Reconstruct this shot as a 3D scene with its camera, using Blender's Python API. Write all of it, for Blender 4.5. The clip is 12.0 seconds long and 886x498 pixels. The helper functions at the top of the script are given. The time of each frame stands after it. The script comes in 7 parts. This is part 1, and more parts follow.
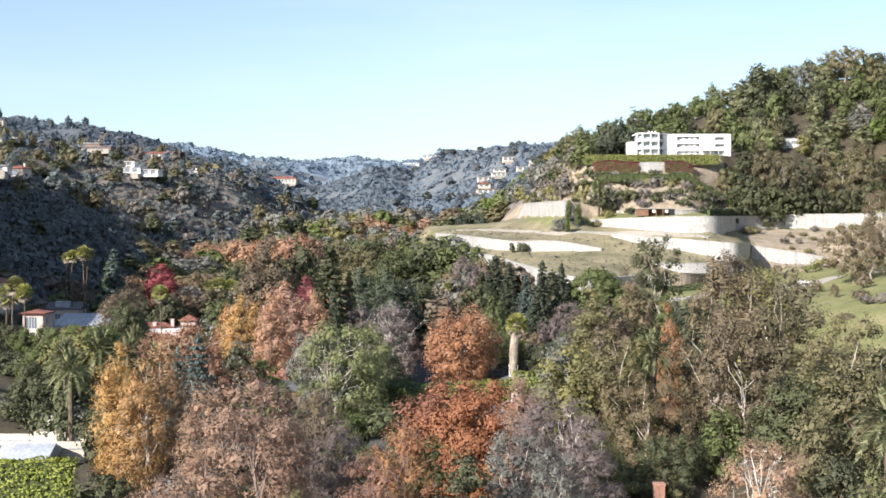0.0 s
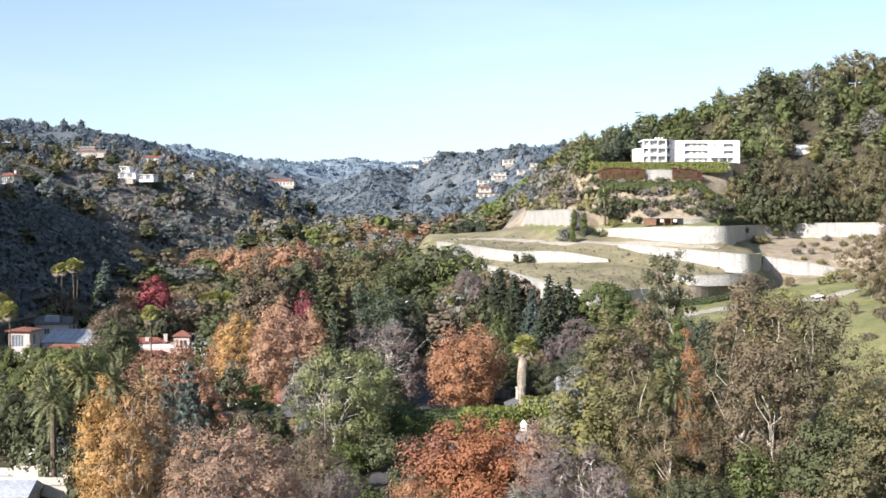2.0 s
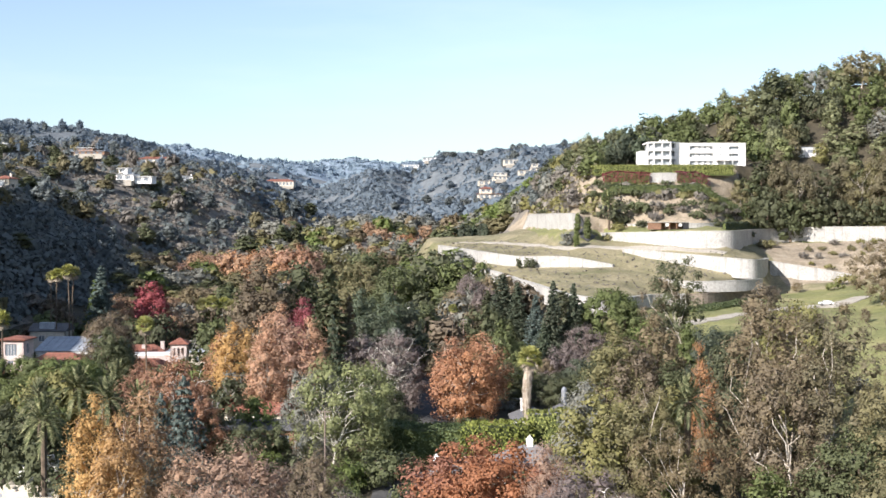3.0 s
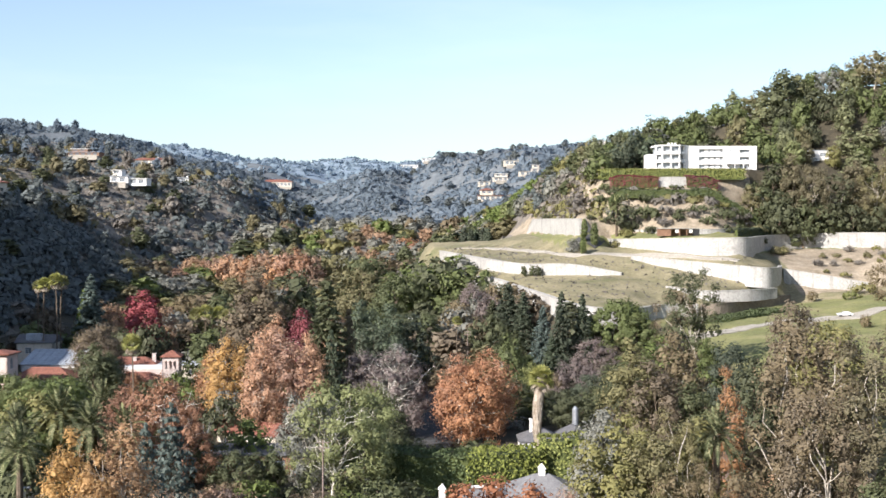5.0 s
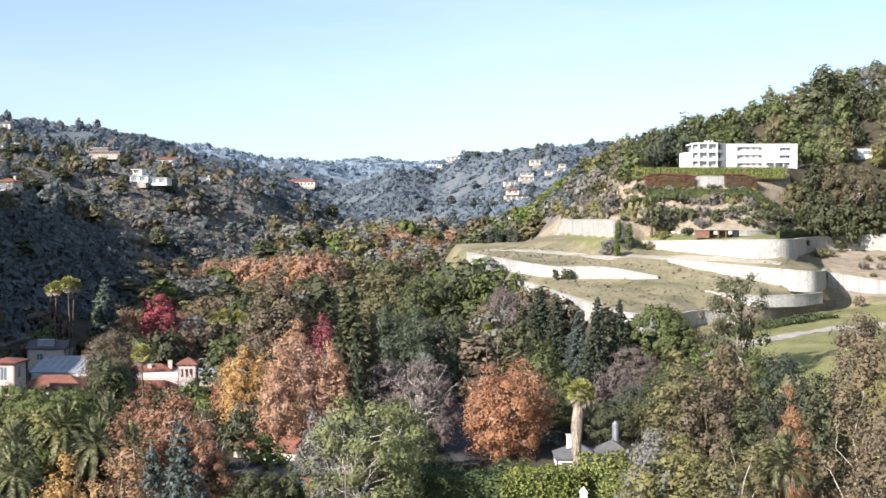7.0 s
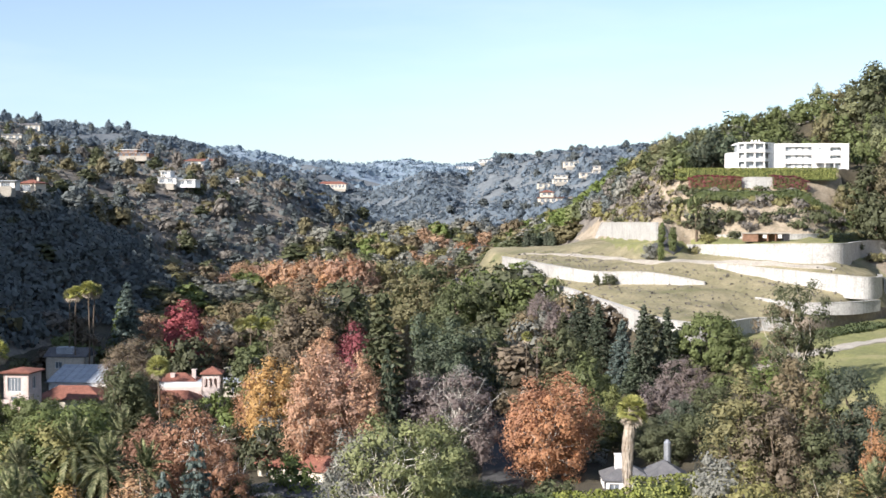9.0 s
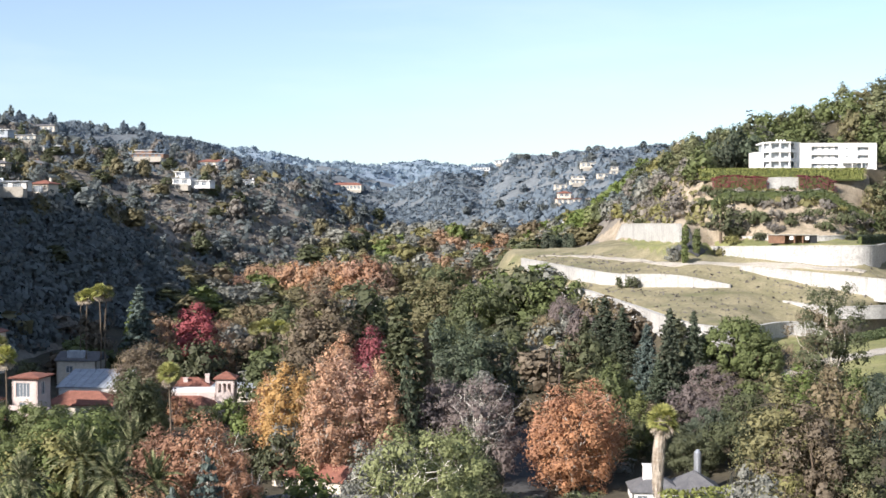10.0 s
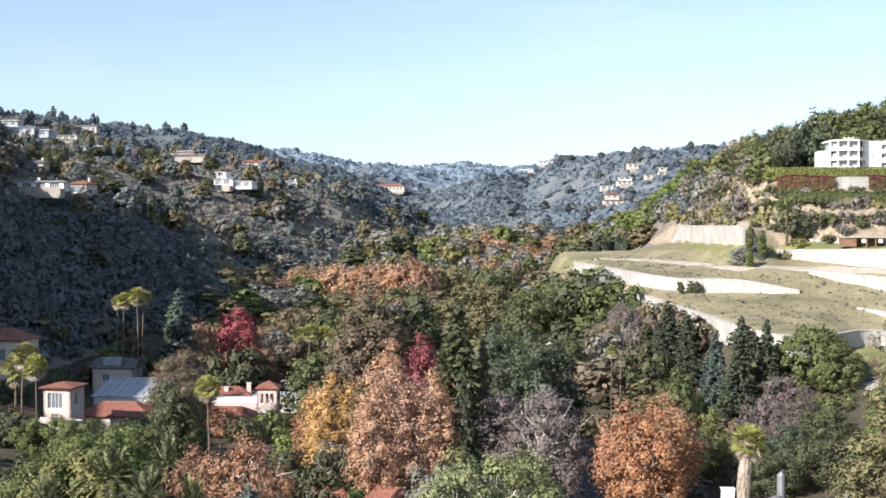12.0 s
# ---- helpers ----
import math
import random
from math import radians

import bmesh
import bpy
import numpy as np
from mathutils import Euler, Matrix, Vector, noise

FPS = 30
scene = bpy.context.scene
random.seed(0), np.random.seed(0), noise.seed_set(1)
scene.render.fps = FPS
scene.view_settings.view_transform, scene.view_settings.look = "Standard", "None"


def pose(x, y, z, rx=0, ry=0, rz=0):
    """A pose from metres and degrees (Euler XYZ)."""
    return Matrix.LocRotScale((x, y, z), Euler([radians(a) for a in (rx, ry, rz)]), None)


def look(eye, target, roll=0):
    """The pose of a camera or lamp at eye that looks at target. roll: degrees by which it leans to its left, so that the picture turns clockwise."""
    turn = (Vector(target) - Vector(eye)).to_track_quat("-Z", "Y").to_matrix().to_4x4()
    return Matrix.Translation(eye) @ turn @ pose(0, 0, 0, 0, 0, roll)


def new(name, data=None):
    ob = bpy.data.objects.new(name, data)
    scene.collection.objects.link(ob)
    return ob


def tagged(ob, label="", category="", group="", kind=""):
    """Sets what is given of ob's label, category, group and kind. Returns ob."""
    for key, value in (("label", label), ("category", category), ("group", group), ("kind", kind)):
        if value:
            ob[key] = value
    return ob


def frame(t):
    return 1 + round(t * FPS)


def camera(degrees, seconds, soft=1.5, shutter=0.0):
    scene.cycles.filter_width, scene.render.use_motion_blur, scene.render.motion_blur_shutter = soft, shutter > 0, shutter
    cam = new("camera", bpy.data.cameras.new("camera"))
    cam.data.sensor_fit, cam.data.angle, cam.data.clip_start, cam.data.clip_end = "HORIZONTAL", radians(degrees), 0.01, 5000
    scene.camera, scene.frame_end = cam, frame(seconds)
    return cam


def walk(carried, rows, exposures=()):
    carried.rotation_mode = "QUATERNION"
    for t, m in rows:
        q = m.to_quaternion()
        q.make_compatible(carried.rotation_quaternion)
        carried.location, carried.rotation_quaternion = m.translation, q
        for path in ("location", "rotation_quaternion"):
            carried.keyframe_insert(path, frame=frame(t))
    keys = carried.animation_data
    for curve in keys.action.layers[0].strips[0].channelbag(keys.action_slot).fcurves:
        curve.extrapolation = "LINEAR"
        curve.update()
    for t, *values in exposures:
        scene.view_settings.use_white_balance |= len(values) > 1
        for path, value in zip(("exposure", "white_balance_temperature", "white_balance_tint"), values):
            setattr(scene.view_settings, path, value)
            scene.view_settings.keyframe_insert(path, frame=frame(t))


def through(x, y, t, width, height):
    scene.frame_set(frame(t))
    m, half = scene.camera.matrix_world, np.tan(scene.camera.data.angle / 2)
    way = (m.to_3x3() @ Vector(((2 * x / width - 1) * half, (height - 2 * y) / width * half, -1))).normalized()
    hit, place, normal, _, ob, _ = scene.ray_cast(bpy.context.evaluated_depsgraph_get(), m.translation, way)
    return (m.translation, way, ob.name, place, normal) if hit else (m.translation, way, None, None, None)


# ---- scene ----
cam = camera(39.1, 12.0, 1.6)
METRES, EYE, TILT, LEAN, TURN = 105.0, 46.0, -1.4, 0.0, 0.0
ROWS = [
    (0.0, 0.0, 0.0, 0.0, 0.0, 0.0, -0.0),
    (0.5, -0.0031, 0.0339, 0.009, -0.01, -0.0, 0.01),
    (1.0, -0.0063, 0.068, 0.0193, -0.03, 0.0, 0.01),
    (1.5, -0.0095, 0.1023, 0.0293, -0.04, 0.02, 0.01),
    (2.0, -0.013, 0.1377, 0.0395, -0.07, 0.01, 0.02),
    (2.5, -0.0163, 0.1738, 0.0501, -0.07, -0.01, 0.04),
    (3.0, -0.02, 0.2105, 0.0609, -0.08, -0.04, 0.03),
    (5.0, -0.0336, 0.3638, 0.09, -0.15, -0.09, 0.01),
    (5.5, -0.0374, 0.4049, 0.0926, -0.17, -0.1, 0.02),
    (6.0, -0.0414, 0.4455, 0.0952, -0.2, -0.13, 0.02),
    (6.5, -0.0457, 0.4913, 0.0965, 0.18, -0.12, -0.01),
    (7.0, -0.0495, 0.5397, 0.0976, 0.92, -0.1, -0.04),
    (7.5, -0.0537, 0.589, 0.098, 1.74, -0.06, -0.07),
    (9.5, -0.0747, 0.757, 0.1027, 2.58, 0.05, -0.12),
    (10.0, -0.0835, 0.8013, 0.1033, 3.02, 0.08, -0.14),
    (10.5, -0.0935, 0.8455, 0.1042, 3.5, 0.1, -0.16),
    (11.0, -0.1045, 0.8988, 0.1039, 4.77, 0.13, -0.2),
    (11.5, -0.115, 0.9393, 0.105, 4.9, 0.15, -0.23),
    (12.0, -0.1264, 0.9782, 0.1063, 4.89, 0.16, -0.24),
]
EXPOSURES = [(0.0, 1.0), (12.0, 1.0)]
walk(cam, [(t, pose(0, 0, EYE, TILT, LEAN, TURN) @ pose(METRES * x, METRES * y, METRES * z, 90 + pitch, roll, yaw)) for t, x, y, z, yaw, pitch, roll in ROWS], EXPOSURES)

# world: clear winter sky, low warm sun behind the camera's left shoulder
SUN_AZ, SUN_EL = 226.0, 29.0
world = bpy.data.worlds.new("sky")
scene.world = world
world.use_nodes = True
wt = world.node_tree
sky = wt.nodes.new("ShaderNodeTexSky")
sky.sky_type, sky.sun_disc = "NISHITA", False
sky.sun_elevation, sky.sun_rotation = radians(SUN_EL), radians(SUN_AZ)
sky.air_density, sky.dust_density, sky.ozone_density = 0.9, 0.7, 3.0
wt.nodes["Background"].inputs["Strength"].default_value = 0.105
veil = wt.nodes.new("ShaderNodeHueSaturation")
veil.inputs["Saturation"].default_value, veil.inputs["Value"].default_value = 0.84, 0.95
wt.links.new(sky.outputs[0], veil.inputs["Color"])
# thin high cloud
wc, wm, wn = wt.nodes.new("ShaderNodeTexCoord"), wt.nodes.new("ShaderNodeMapping"), wt.nodes.new("ShaderNodeTexNoise")
wm.inputs["Scale"].default_value, wm.inputs["Rotation"].default_value = (2.2, 2.2, 11.0), (0.1, 0.12, 0.3)
wn.inputs["Scale"].default_value, wn.inputs["Detail"].default_value, wn.inputs["Roughness"].default_value = 1.6, 6.0, 0.55
wr, wx = wt.nodes.new("ShaderNodeMapRange"), wt.nodes.new("ShaderNodeMix")
wr.inputs["From Min"].default_value, wr.inputs["From Max"].default_value, wr.inputs["To Max"].default_value = 0.5, 0.8, 0.25
wx.data_type = "RGBA"
wx.inputs["B"].default_value = (5.0, 5.6, 6.4, 1)
wt.links.new(wc.outputs["Generated"], wm.inputs["Vector"])
wt.links.new(wm.outputs[0], wn.inputs["Vector"])
wt.links.new(wn.outputs["Fac"], wr.inputs["Value"])
wt.links.new(wr.outputs[0], wx.inputs["Factor"])
wt.links.new(veil.outputs[0], wx.inputs["A"])
wt.links.new(wx.outputs["Result"], wt.nodes["Background"].inputs["Color"])
lamp = bpy.data.lights.new("sun", "SUN")
lamp.energy, lamp.angle, lamp.color = 4.9, radians(0.6), (1.0, 0.93, 0.87)
sun = new("sun", lamp)
ca = radians(SUN_AZ)
sun.matrix_world = look((500 * math.sin(ca), 500 * math.cos(ca), 500 * math.tan(radians(SUN_EL))), (0, 0, 0))


# ---- materials ----
def material(name, rough=0.8, metal=0.0):
    m = bpy.data.materials.new(name)
    m.use_nodes = True
    p = m.node_tree.nodes["Principled BSDF"]
    p.inputs["Roughness"].default_value, p.inputs["Metallic"].default_value = rough, metal
    return m, m.node_tree, p


def noise_node(t, scale, detail=4.0, rough=0.6, coords=None):
    n = t.nodes.new("ShaderNodeTexNoise")
    n.inputs["Scale"].default_value, n.inputs["Detail"].default_value, n.inputs["Roughness"].default_value = scale, detail, rough
    if coords:
        t.links.new(coords, n.inputs["Vector"])
    return n


def ramp_node(t, source, *stops):
    r = t.nodes.new("ShaderNodeValToRGB")
    e = r.color_ramp.elements
    for i, (at, colour) in enumerate(stops):
        el = e[i] if i < 2 else e.new(at)
        el.position, el.color = at, (*colour, 1)
    t.links.new(source, r.inputs["Fac"])
    return r.outputs["Color"]


def mix_node(t, kind, fac, a, b):
    m = t.nodes.new("ShaderNodeMix")
    m.data_type, m.blend_type = "RGBA", kind
    for sock, v in ((m.inputs["Factor"], fac), (m.inputs["A"], a), (m.inputs["B"], b)):
        if isinstance(v, bpy.types.NodeSocket):
            t.links.new(v, sock)
        else:
            sock.default_value = v if isinstance(v, (int, float)) else (*v, 1)
    return m.outputs["Result"]


def bump_node(t, p, source, strength, distance):
    b = t.nodes.new("ShaderNodeBump")
    b.inputs["Strength"].default_value, b.inputs["Distance"].default_value = strength, distance
    t.links.new(source, b.inputs["Height"])
    t.links.new(b.outputs[0], p.inputs["Normal"])


def place_coords(t):
    return t.nodes.new("ShaderNodeNewGeometry").outputs["Position"]


def surface(name, dark, light, scale, rough=0.85, fine=6.0, bump=0.3, depth=0.05, stain=None, metal=0.0):
    """Two scales of variation in world space, and a relief."""
    m, t, p = material(name, rough, metal)
    pos = place_coords(t)
    big, small = noise_node(t, scale, 5, 0.65, pos), noise_node(t, scale * fine, 4, 0.7, pos)
    col = ramp_node(t, big.outputs["Fac"], (0.32, dark), (0.68, light))
    grain = ramp_node(t, small.outputs["Fac"], (0.25, (0.66, 0.66, 0.66)), (0.75, (1.25, 1.25, 1.25)))
    col = mix_node(t, "MULTIPLY", 1.0, col, grain)
    if stain:
        streak = t.nodes.new("ShaderNodeMapping")
        streak.inputs["Scale"].default_value = stain[1]
        t.links.new(pos, streak.inputs["Vector"])
        n = noise_node(t, 1.0, 4, 0.6, streak.outputs["Vector"])
        f = ramp_node(t, n.outputs["Fac"], (0.52, (0, 0, 0)), (0.72, (0.8, 0.8, 0.8)))
        col = mix_node(t, "MIX", f, col, stain[0])
    t.links.new(col, p.inputs["Base Color"])
    if bump:
        bump_node(t, p, small.outputs["Fac"], bump, depth)
    return m


def foliage(name, dark, mid, light, through=0.3, spread=0.14):
    """Leaves: each one its own shade, each tree its own cast, thin enough to let light through."""
    m, t, p = material(name, 0.62)
    isl = t.nodes.new("ShaderNodeNewGeometry").outputs["Random Per Island"]
    col = ramp_node(t, isl, (0.0, dark), (1.0, light), (0.5, mid))
    info = t.nodes.new("ShaderNodeObjectInfo").outputs["Random"]
    hsv = t.nodes.new("ShaderNodeHueSaturation")
    for sock, lo, hi in (("Hue", 0.5 - spread * 0.05, 0.5 + spread * 0.05), ("Value", 1 - spread, 1 + spread), ("Saturation", 1 - spread, 1 + spread * 0.6)):
        r = t.nodes.new("ShaderNodeMapRange")
        r.inputs["To Min"].default_value, r.inputs["To Max"].default_value = lo, hi
        t.links.new(info, r.inputs["Value"])
        t.links.new(r.outputs[0], hsv.inputs[sock])
    t.links.new(col, hsv.inputs["Color"])
    t.links.new(hsv.outputs[0], p.inputs["Base Color"])
    p.inputs["Specular IOR Level"].default_value = 0.25
    tr = t.nodes.new("ShaderNodeBsdfTranslucent")
    t.links.new(hsv.outputs[0], tr.inputs["Color"])
    mx = t.nodes.new("ShaderNodeMixShader")
    mx.inputs[0].default_value = through
    t.links.new(p.outputs[0], mx.inputs[1])
    t.links.new(tr.outputs[0], mx.inputs[2])
    t.links.new(mx.outputs[0], t.nodes["Material Output"].inputs["Surface"])
    return m


M = {
    "floor": surface("leaf_litter", (0.035, 0.03, 0.02), (0.09, 0.075, 0.045), 0.12, 0.95, 9, 0.6, 0.3),
    "grass": surface("dry_grass", (0.14, 0.13, 0.068), (0.29, 0.25, 0.155), 0.07, 0.95, 14, 0.8, 0.3, ((0.085, 0.105, 0.036), (0.035, 0.12, 0.12))),
    "lawn": surface("lawn", (0.12, 0.135, 0.045), (0.22, 0.215, 0.085), 0.07, 0.95, 16, 0.5, 0.12, ((0.30, 0.26, 0.14), (0.07, 0.09, 0.1))),
    "soil": surface("bare_soil", (0.23, 0.185, 0.13), (0.41, 0.345, 0.26), 0.16, 0.95, 7, 0.8, 0.5, ((0.16, 0.13, 0.08), (0.2, 0.2, 0.05))),
    "scrub_soil": surface("scrub_soil", (0.125, 0.115, 0.10), (0.25, 0.215, 0.175), 0.05, 0.95, 8, 0.8, 0.6),
    # blue-grey of the next two grounds stands in for distance haze
    "sage": surface("haze_blue_slopes", (0.115, 0.135, 0.15), (0.16, 0.175, 0.185), 0.022, 0.95, 8, 0.8, 0.8),
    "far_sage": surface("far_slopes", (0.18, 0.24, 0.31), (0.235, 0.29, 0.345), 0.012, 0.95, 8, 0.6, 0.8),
    "concrete": surface("pale_concrete", (0.335, 0.325, 0.305), (0.455, 0.443, 0.42), 0.2, 0.85, 8, 0.2, 0.05, ((0.225, 0.218, 0.205), (0.9, 0.9, 0.06))),
    "white": surface("white_render", (0.70, 0.69, 0.67), (0.78, 0.77, 0.75), 0.3, 0.8, 9, 0.1, 0.02),
    "cream": surface("cream_render", (0.54, 0.485, 0.40), (0.64, 0.58, 0.49), 0.3, 0.85, 9, 0.15, 0.02, ((0.5, 0.43, 0.34), (0.8, 0.8, 0.1))),
    "pink": surface("pink_render", (0.52, 0.43, 0.40), (0.62, 0.53, 0.49), 0.3, 0.85, 9, 0.15, 0.02, ((0.5, 0.4, 0.36), (0.8, 0.8, 0.1))),
    "stone": surface("brown_stone", (0.16, 0.13, 0.10), (0.28, 0.235, 0.19), 0.6, 0.9, 6, 0.6, 0.06),
    "asphalt": surface("asphalt", (0.05, 0.05, 0.052), (0.09, 0.09, 0.09), 0.2, 0.9, 12, 0.3, 0.03),
    "paving": surface("pale_paving", (0.29, 0.265, 0.225), (0.40, 0.37, 0.32), 0.2, 0.9, 10, 0.2, 0.02),
    "bark": surface("bark", (0.07, 0.05, 0.035), (0.18, 0.14, 0.10), 0.7, 0.95, 6, 0.8, 0.08),
    "pale_bark": surface("pale_bark", (0.34, 0.29, 0.24), (0.62, 0.57, 0.50), 0.5, 0.9, 6, 0.5, 0.05),
    "hedge_core": surface("hedge_inside", (0.05, 0.065, 0.02), (0.10, 0.12, 0.035), 0.8, 0.95, 6, 0.5, 0.1),
    "white_bark": surface("bleached_bark", (0.50, 0.46, 0.40), (0.74, 0.71, 0.65), 0.5, 0.9, 6, 0.3, 0.04),
    "twig": surface("twig_bark", (0.17, 0.125, 0.105), (0.33, 0.26, 0.23), 0.5, 0.9, 6, 0.3, 0.03),
    "thatch": surface("dead_fronds", (0.30, 0.24, 0.18), (0.52, 0.45, 0.37), 1.2, 0.95, 5, 1.0, 0.15, ((0.2, 0.16, 0.12), (2.5, 2.5, 0.2))),
    "brick": surface("brick_stack", (0.28, 0.13, 0.09), (0.42, 0.24, 0.18), 1.6, 0.9, 6, 0.4, 0.03),
    "metal": surface("zinc", (0.30, 0.32, 0.35), (0.42, 0.44, 0.47), 0.6, 0.45, 8, 0.1, 0.02, None, 0.6),
    "grey_roof": surface("slate_shingle", (0.09, 0.09, 0.098), (0.15, 0.148, 0.152), 0.5, 0.85, 8, 0.5, 0.05),
    "shingle": surface("grey_shingle", (0.15, 0.15, 0.158), (0.235, 0.232, 0.236), 0.5, 0.85, 8, 0.5, 0.05),
    "pale_roof": surface("pale_flat_roof", (0.30, 0.33, 0.37), (0.43, 0.46, 0.50), 0.25, 0.8, 8, 0.2, 0.03),
    "timber": surface("brown_timber", (0.16, 0.085, 0.05), (0.28, 0.16, 0.10), 0.8, 0.8, 6, 0.3, 0.03),
    "dark": surface("dark_void", (0.012, 0.012, 0.014), (0.03, 0.03, 0.034), 0.6, 0.6, 5, 0.0),
    "car_dark": surface("dark_car_paint", (0.03, 0.032, 0.036), (0.045, 0.047, 0.05), 0.5, 0.25, 4, 0.0),
    "car_white": surface("white_car_paint", (0.74, 0.74, 0.74), (0.8, 0.8, 0.8), 0.5, 0.25, 4, 0.0),
    "rubber": surface("rubber", (0.015, 0.015, 0.015), (0.03, 0.03, 0.03), 2, 0.8, 4, 0.0),
}


def tile_material(name, dark, light, pitch):
    """Terracotta pan tiles: ribs down the slope, courses across it."""
    m, t, p = material(name, 0.85)
    pos = place_coords(t)
    big = noise_node(t, 0.8, 4, 0.6, pos)
    col = ramp_node(t, big.outputs["Fac"], (0.3, dark), (0.7, light))
    w = t.nodes.new("ShaderNodeTexWave")
    w.inputs["Scale"].default_value, w.inputs["Distortion"].default_value = pitch, 0.4
    t.links.new(pos, w.inputs["Vector"])
    rib = ramp_node(t, w.outputs["Fac"], (0.0, (0.6, 0.6, 0.6)), (0.6, (1.1, 1.1, 1.1)))
    t.links.new(mix_node(t, "MULTIPLY", 0.8, col, rib), p.inputs["Base Color"])
    bump_node(t, p, w.outputs["Fac"], 0.6, 0.08)
    return m


M["tile"] = tile_material("terracotta_tiles", (0.18, 0.068, 0.047), (0.29, 0.122, 0.085), 1.1)
glass, gt, gp = material("window_glass", 0.08)
gp.inputs["Base Color"].default_value = (0.16, 0.185, 0.21, 1)
gp.inputs["Specular IOR Level"].default_value = 0.6
M["glass"] = glass
# pale base colour stands in for sky reflections as well as curtains
curtained, gt, gp = material("pale_sky_glass", 0.12)
gp.inputs["Base Color"].default_value = (0.42, 0.45, 0.47, 1)
M["curtained"] = curtained

LEAF = {
    "oak": foliage("oak_leaves", (0.083, 0.091, 0.048), (0.103, 0.114, 0.059), (0.125, 0.139, 0.073)),
    "green": foliage("green_leaves", (0.110, 0.138, 0.046), (0.138, 0.171, 0.056), (0.169, 0.210, 0.069)),
    "lime": foliage("lime_leaves", (0.139, 0.155, 0.056), (0.184, 0.200, 0.072), (0.239, 0.251, 0.099)),
    "olive": foliage("olive_leaves", (0.164, 0.153, 0.069), (0.206, 0.191, 0.086), (0.251, 0.233, 0.106)),
    "pale": foliage("pale_green_leaves", (0.159, 0.175, 0.082), (0.212, 0.229, 0.109), (0.278, 0.293, 0.141)),
    "euc": foliage("gum_leaves", (0.150, 0.133, 0.075), (0.187, 0.166, 0.094), (0.228, 0.202, 0.114)),
    "brown": foliage("brownish_leaves", (0.156, 0.124, 0.082), (0.195, 0.156, 0.101), (0.237, 0.189, 0.123)),
    "grey": foliage("grey_leaves", (0.199, 0.202, 0.174), (0.233, 0.233, 0.202), (0.275, 0.273, 0.237)),
    "blue": foliage("bluish_needles", (0.076, 0.104, 0.092), (0.113, 0.148, 0.131), (0.171, 0.213, 0.190)),
    "pine": foliage("dark_needles", (0.058, 0.076, 0.050), (0.084, 0.104, 0.069), (0.129, 0.147, 0.098)),
    "rust": foliage("rust_leaves", (0.267, 0.146, 0.087), (0.335, 0.183, 0.108), (0.408, 0.223, 0.132)),
    "orange": foliage("orange_leaves", (0.328, 0.170, 0.093), (0.421, 0.218, 0.119), (0.522, 0.271, 0.148)),
    "copper": foliage("copper_leaves", (0.238, 0.111, 0.070), (0.290, 0.135, 0.085), (0.347, 0.162, 0.102)),
    "gold": foliage("golden_leaves", (0.358, 0.224, 0.099), (0.448, 0.280, 0.123), (0.547, 0.342, 0.150)),
    "peach": foliage("peach_leaves", (0.414, 0.254, 0.161), (0.505, 0.310, 0.196), (0.605, 0.371, 0.235)),
    "rose": foliage("rosy_leaves", (0.312, 0.207, 0.138), (0.379, 0.251, 0.169), (0.455, 0.302, 0.203)),
    "red": foliage("red_leaves", (0.233, 0.064, 0.074), (0.310, 0.086, 0.098), (0.396, 0.110, 0.124)),
    "crimson": foliage("crimson_shrub_leaves", (0.148, 0.029, 0.036), (0.207, 0.040, 0.050), (0.266, 0.059, 0.070)),
    "lilac": foliage("lilac_twigs", (0.182, 0.147, 0.137), (0.209, 0.171, 0.159), (0.237, 0.194, 0.182)),
    # frond: pale end of the range stands in for highlights on leaflets
    "frond": foliage("palm_fronds", (0.055, 0.070, 0.030), (0.130, 0.150, 0.070), (0.360, 0.350, 0.190)),
    "fan": foliage("fan_fronds", (0.187, 0.194, 0.067), (0.269, 0.271, 0.095), (0.384, 0.364, 0.137)),
    "hedge": foliage("hedge_leaves", (0.211, 0.243, 0.057), (0.279, 0.312, 0.075), (0.368, 0.390, 0.104)),
    "dark_hedge": foliage("dark_hedge_leaves", (0.078, 0.103, 0.049), (0.112, 0.140, 0.066), (0.162, 0.194, 0.095)),
    # next two lightened beyond their own tone to stand in for haze
    "scrub": foliage("hazed_scrub_leaves", (0.189, 0.172, 0.151), (0.225, 0.205, 0.180), (0.265, 0.241, 0.212), 0.34),
    "chap": foliage("hazed_chaparral_leaves", (0.134, 0.153, 0.150), (0.158, 0.180, 0.176), (0.184, 0.210, 0.205), 0.34),
    # haze put into these leaves: blued colours, extra translucence to soften shading
    "sage": foliage("haze_blue_leaves", (0.148, 0.187, 0.226), (0.164, 0.208, 0.251), (0.182, 0.230, 0.278), 0.42),
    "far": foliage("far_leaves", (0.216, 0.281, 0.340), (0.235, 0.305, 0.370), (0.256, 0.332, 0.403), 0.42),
}

# ---- the lie of the land: cross-sections of the canyon, and the terraced estate on its right flank ----
SECTIONS = []


def section(y, *profile):
    SECTIONS.append((y, [p[0] for p in profile], [p[1] for p in profile]))


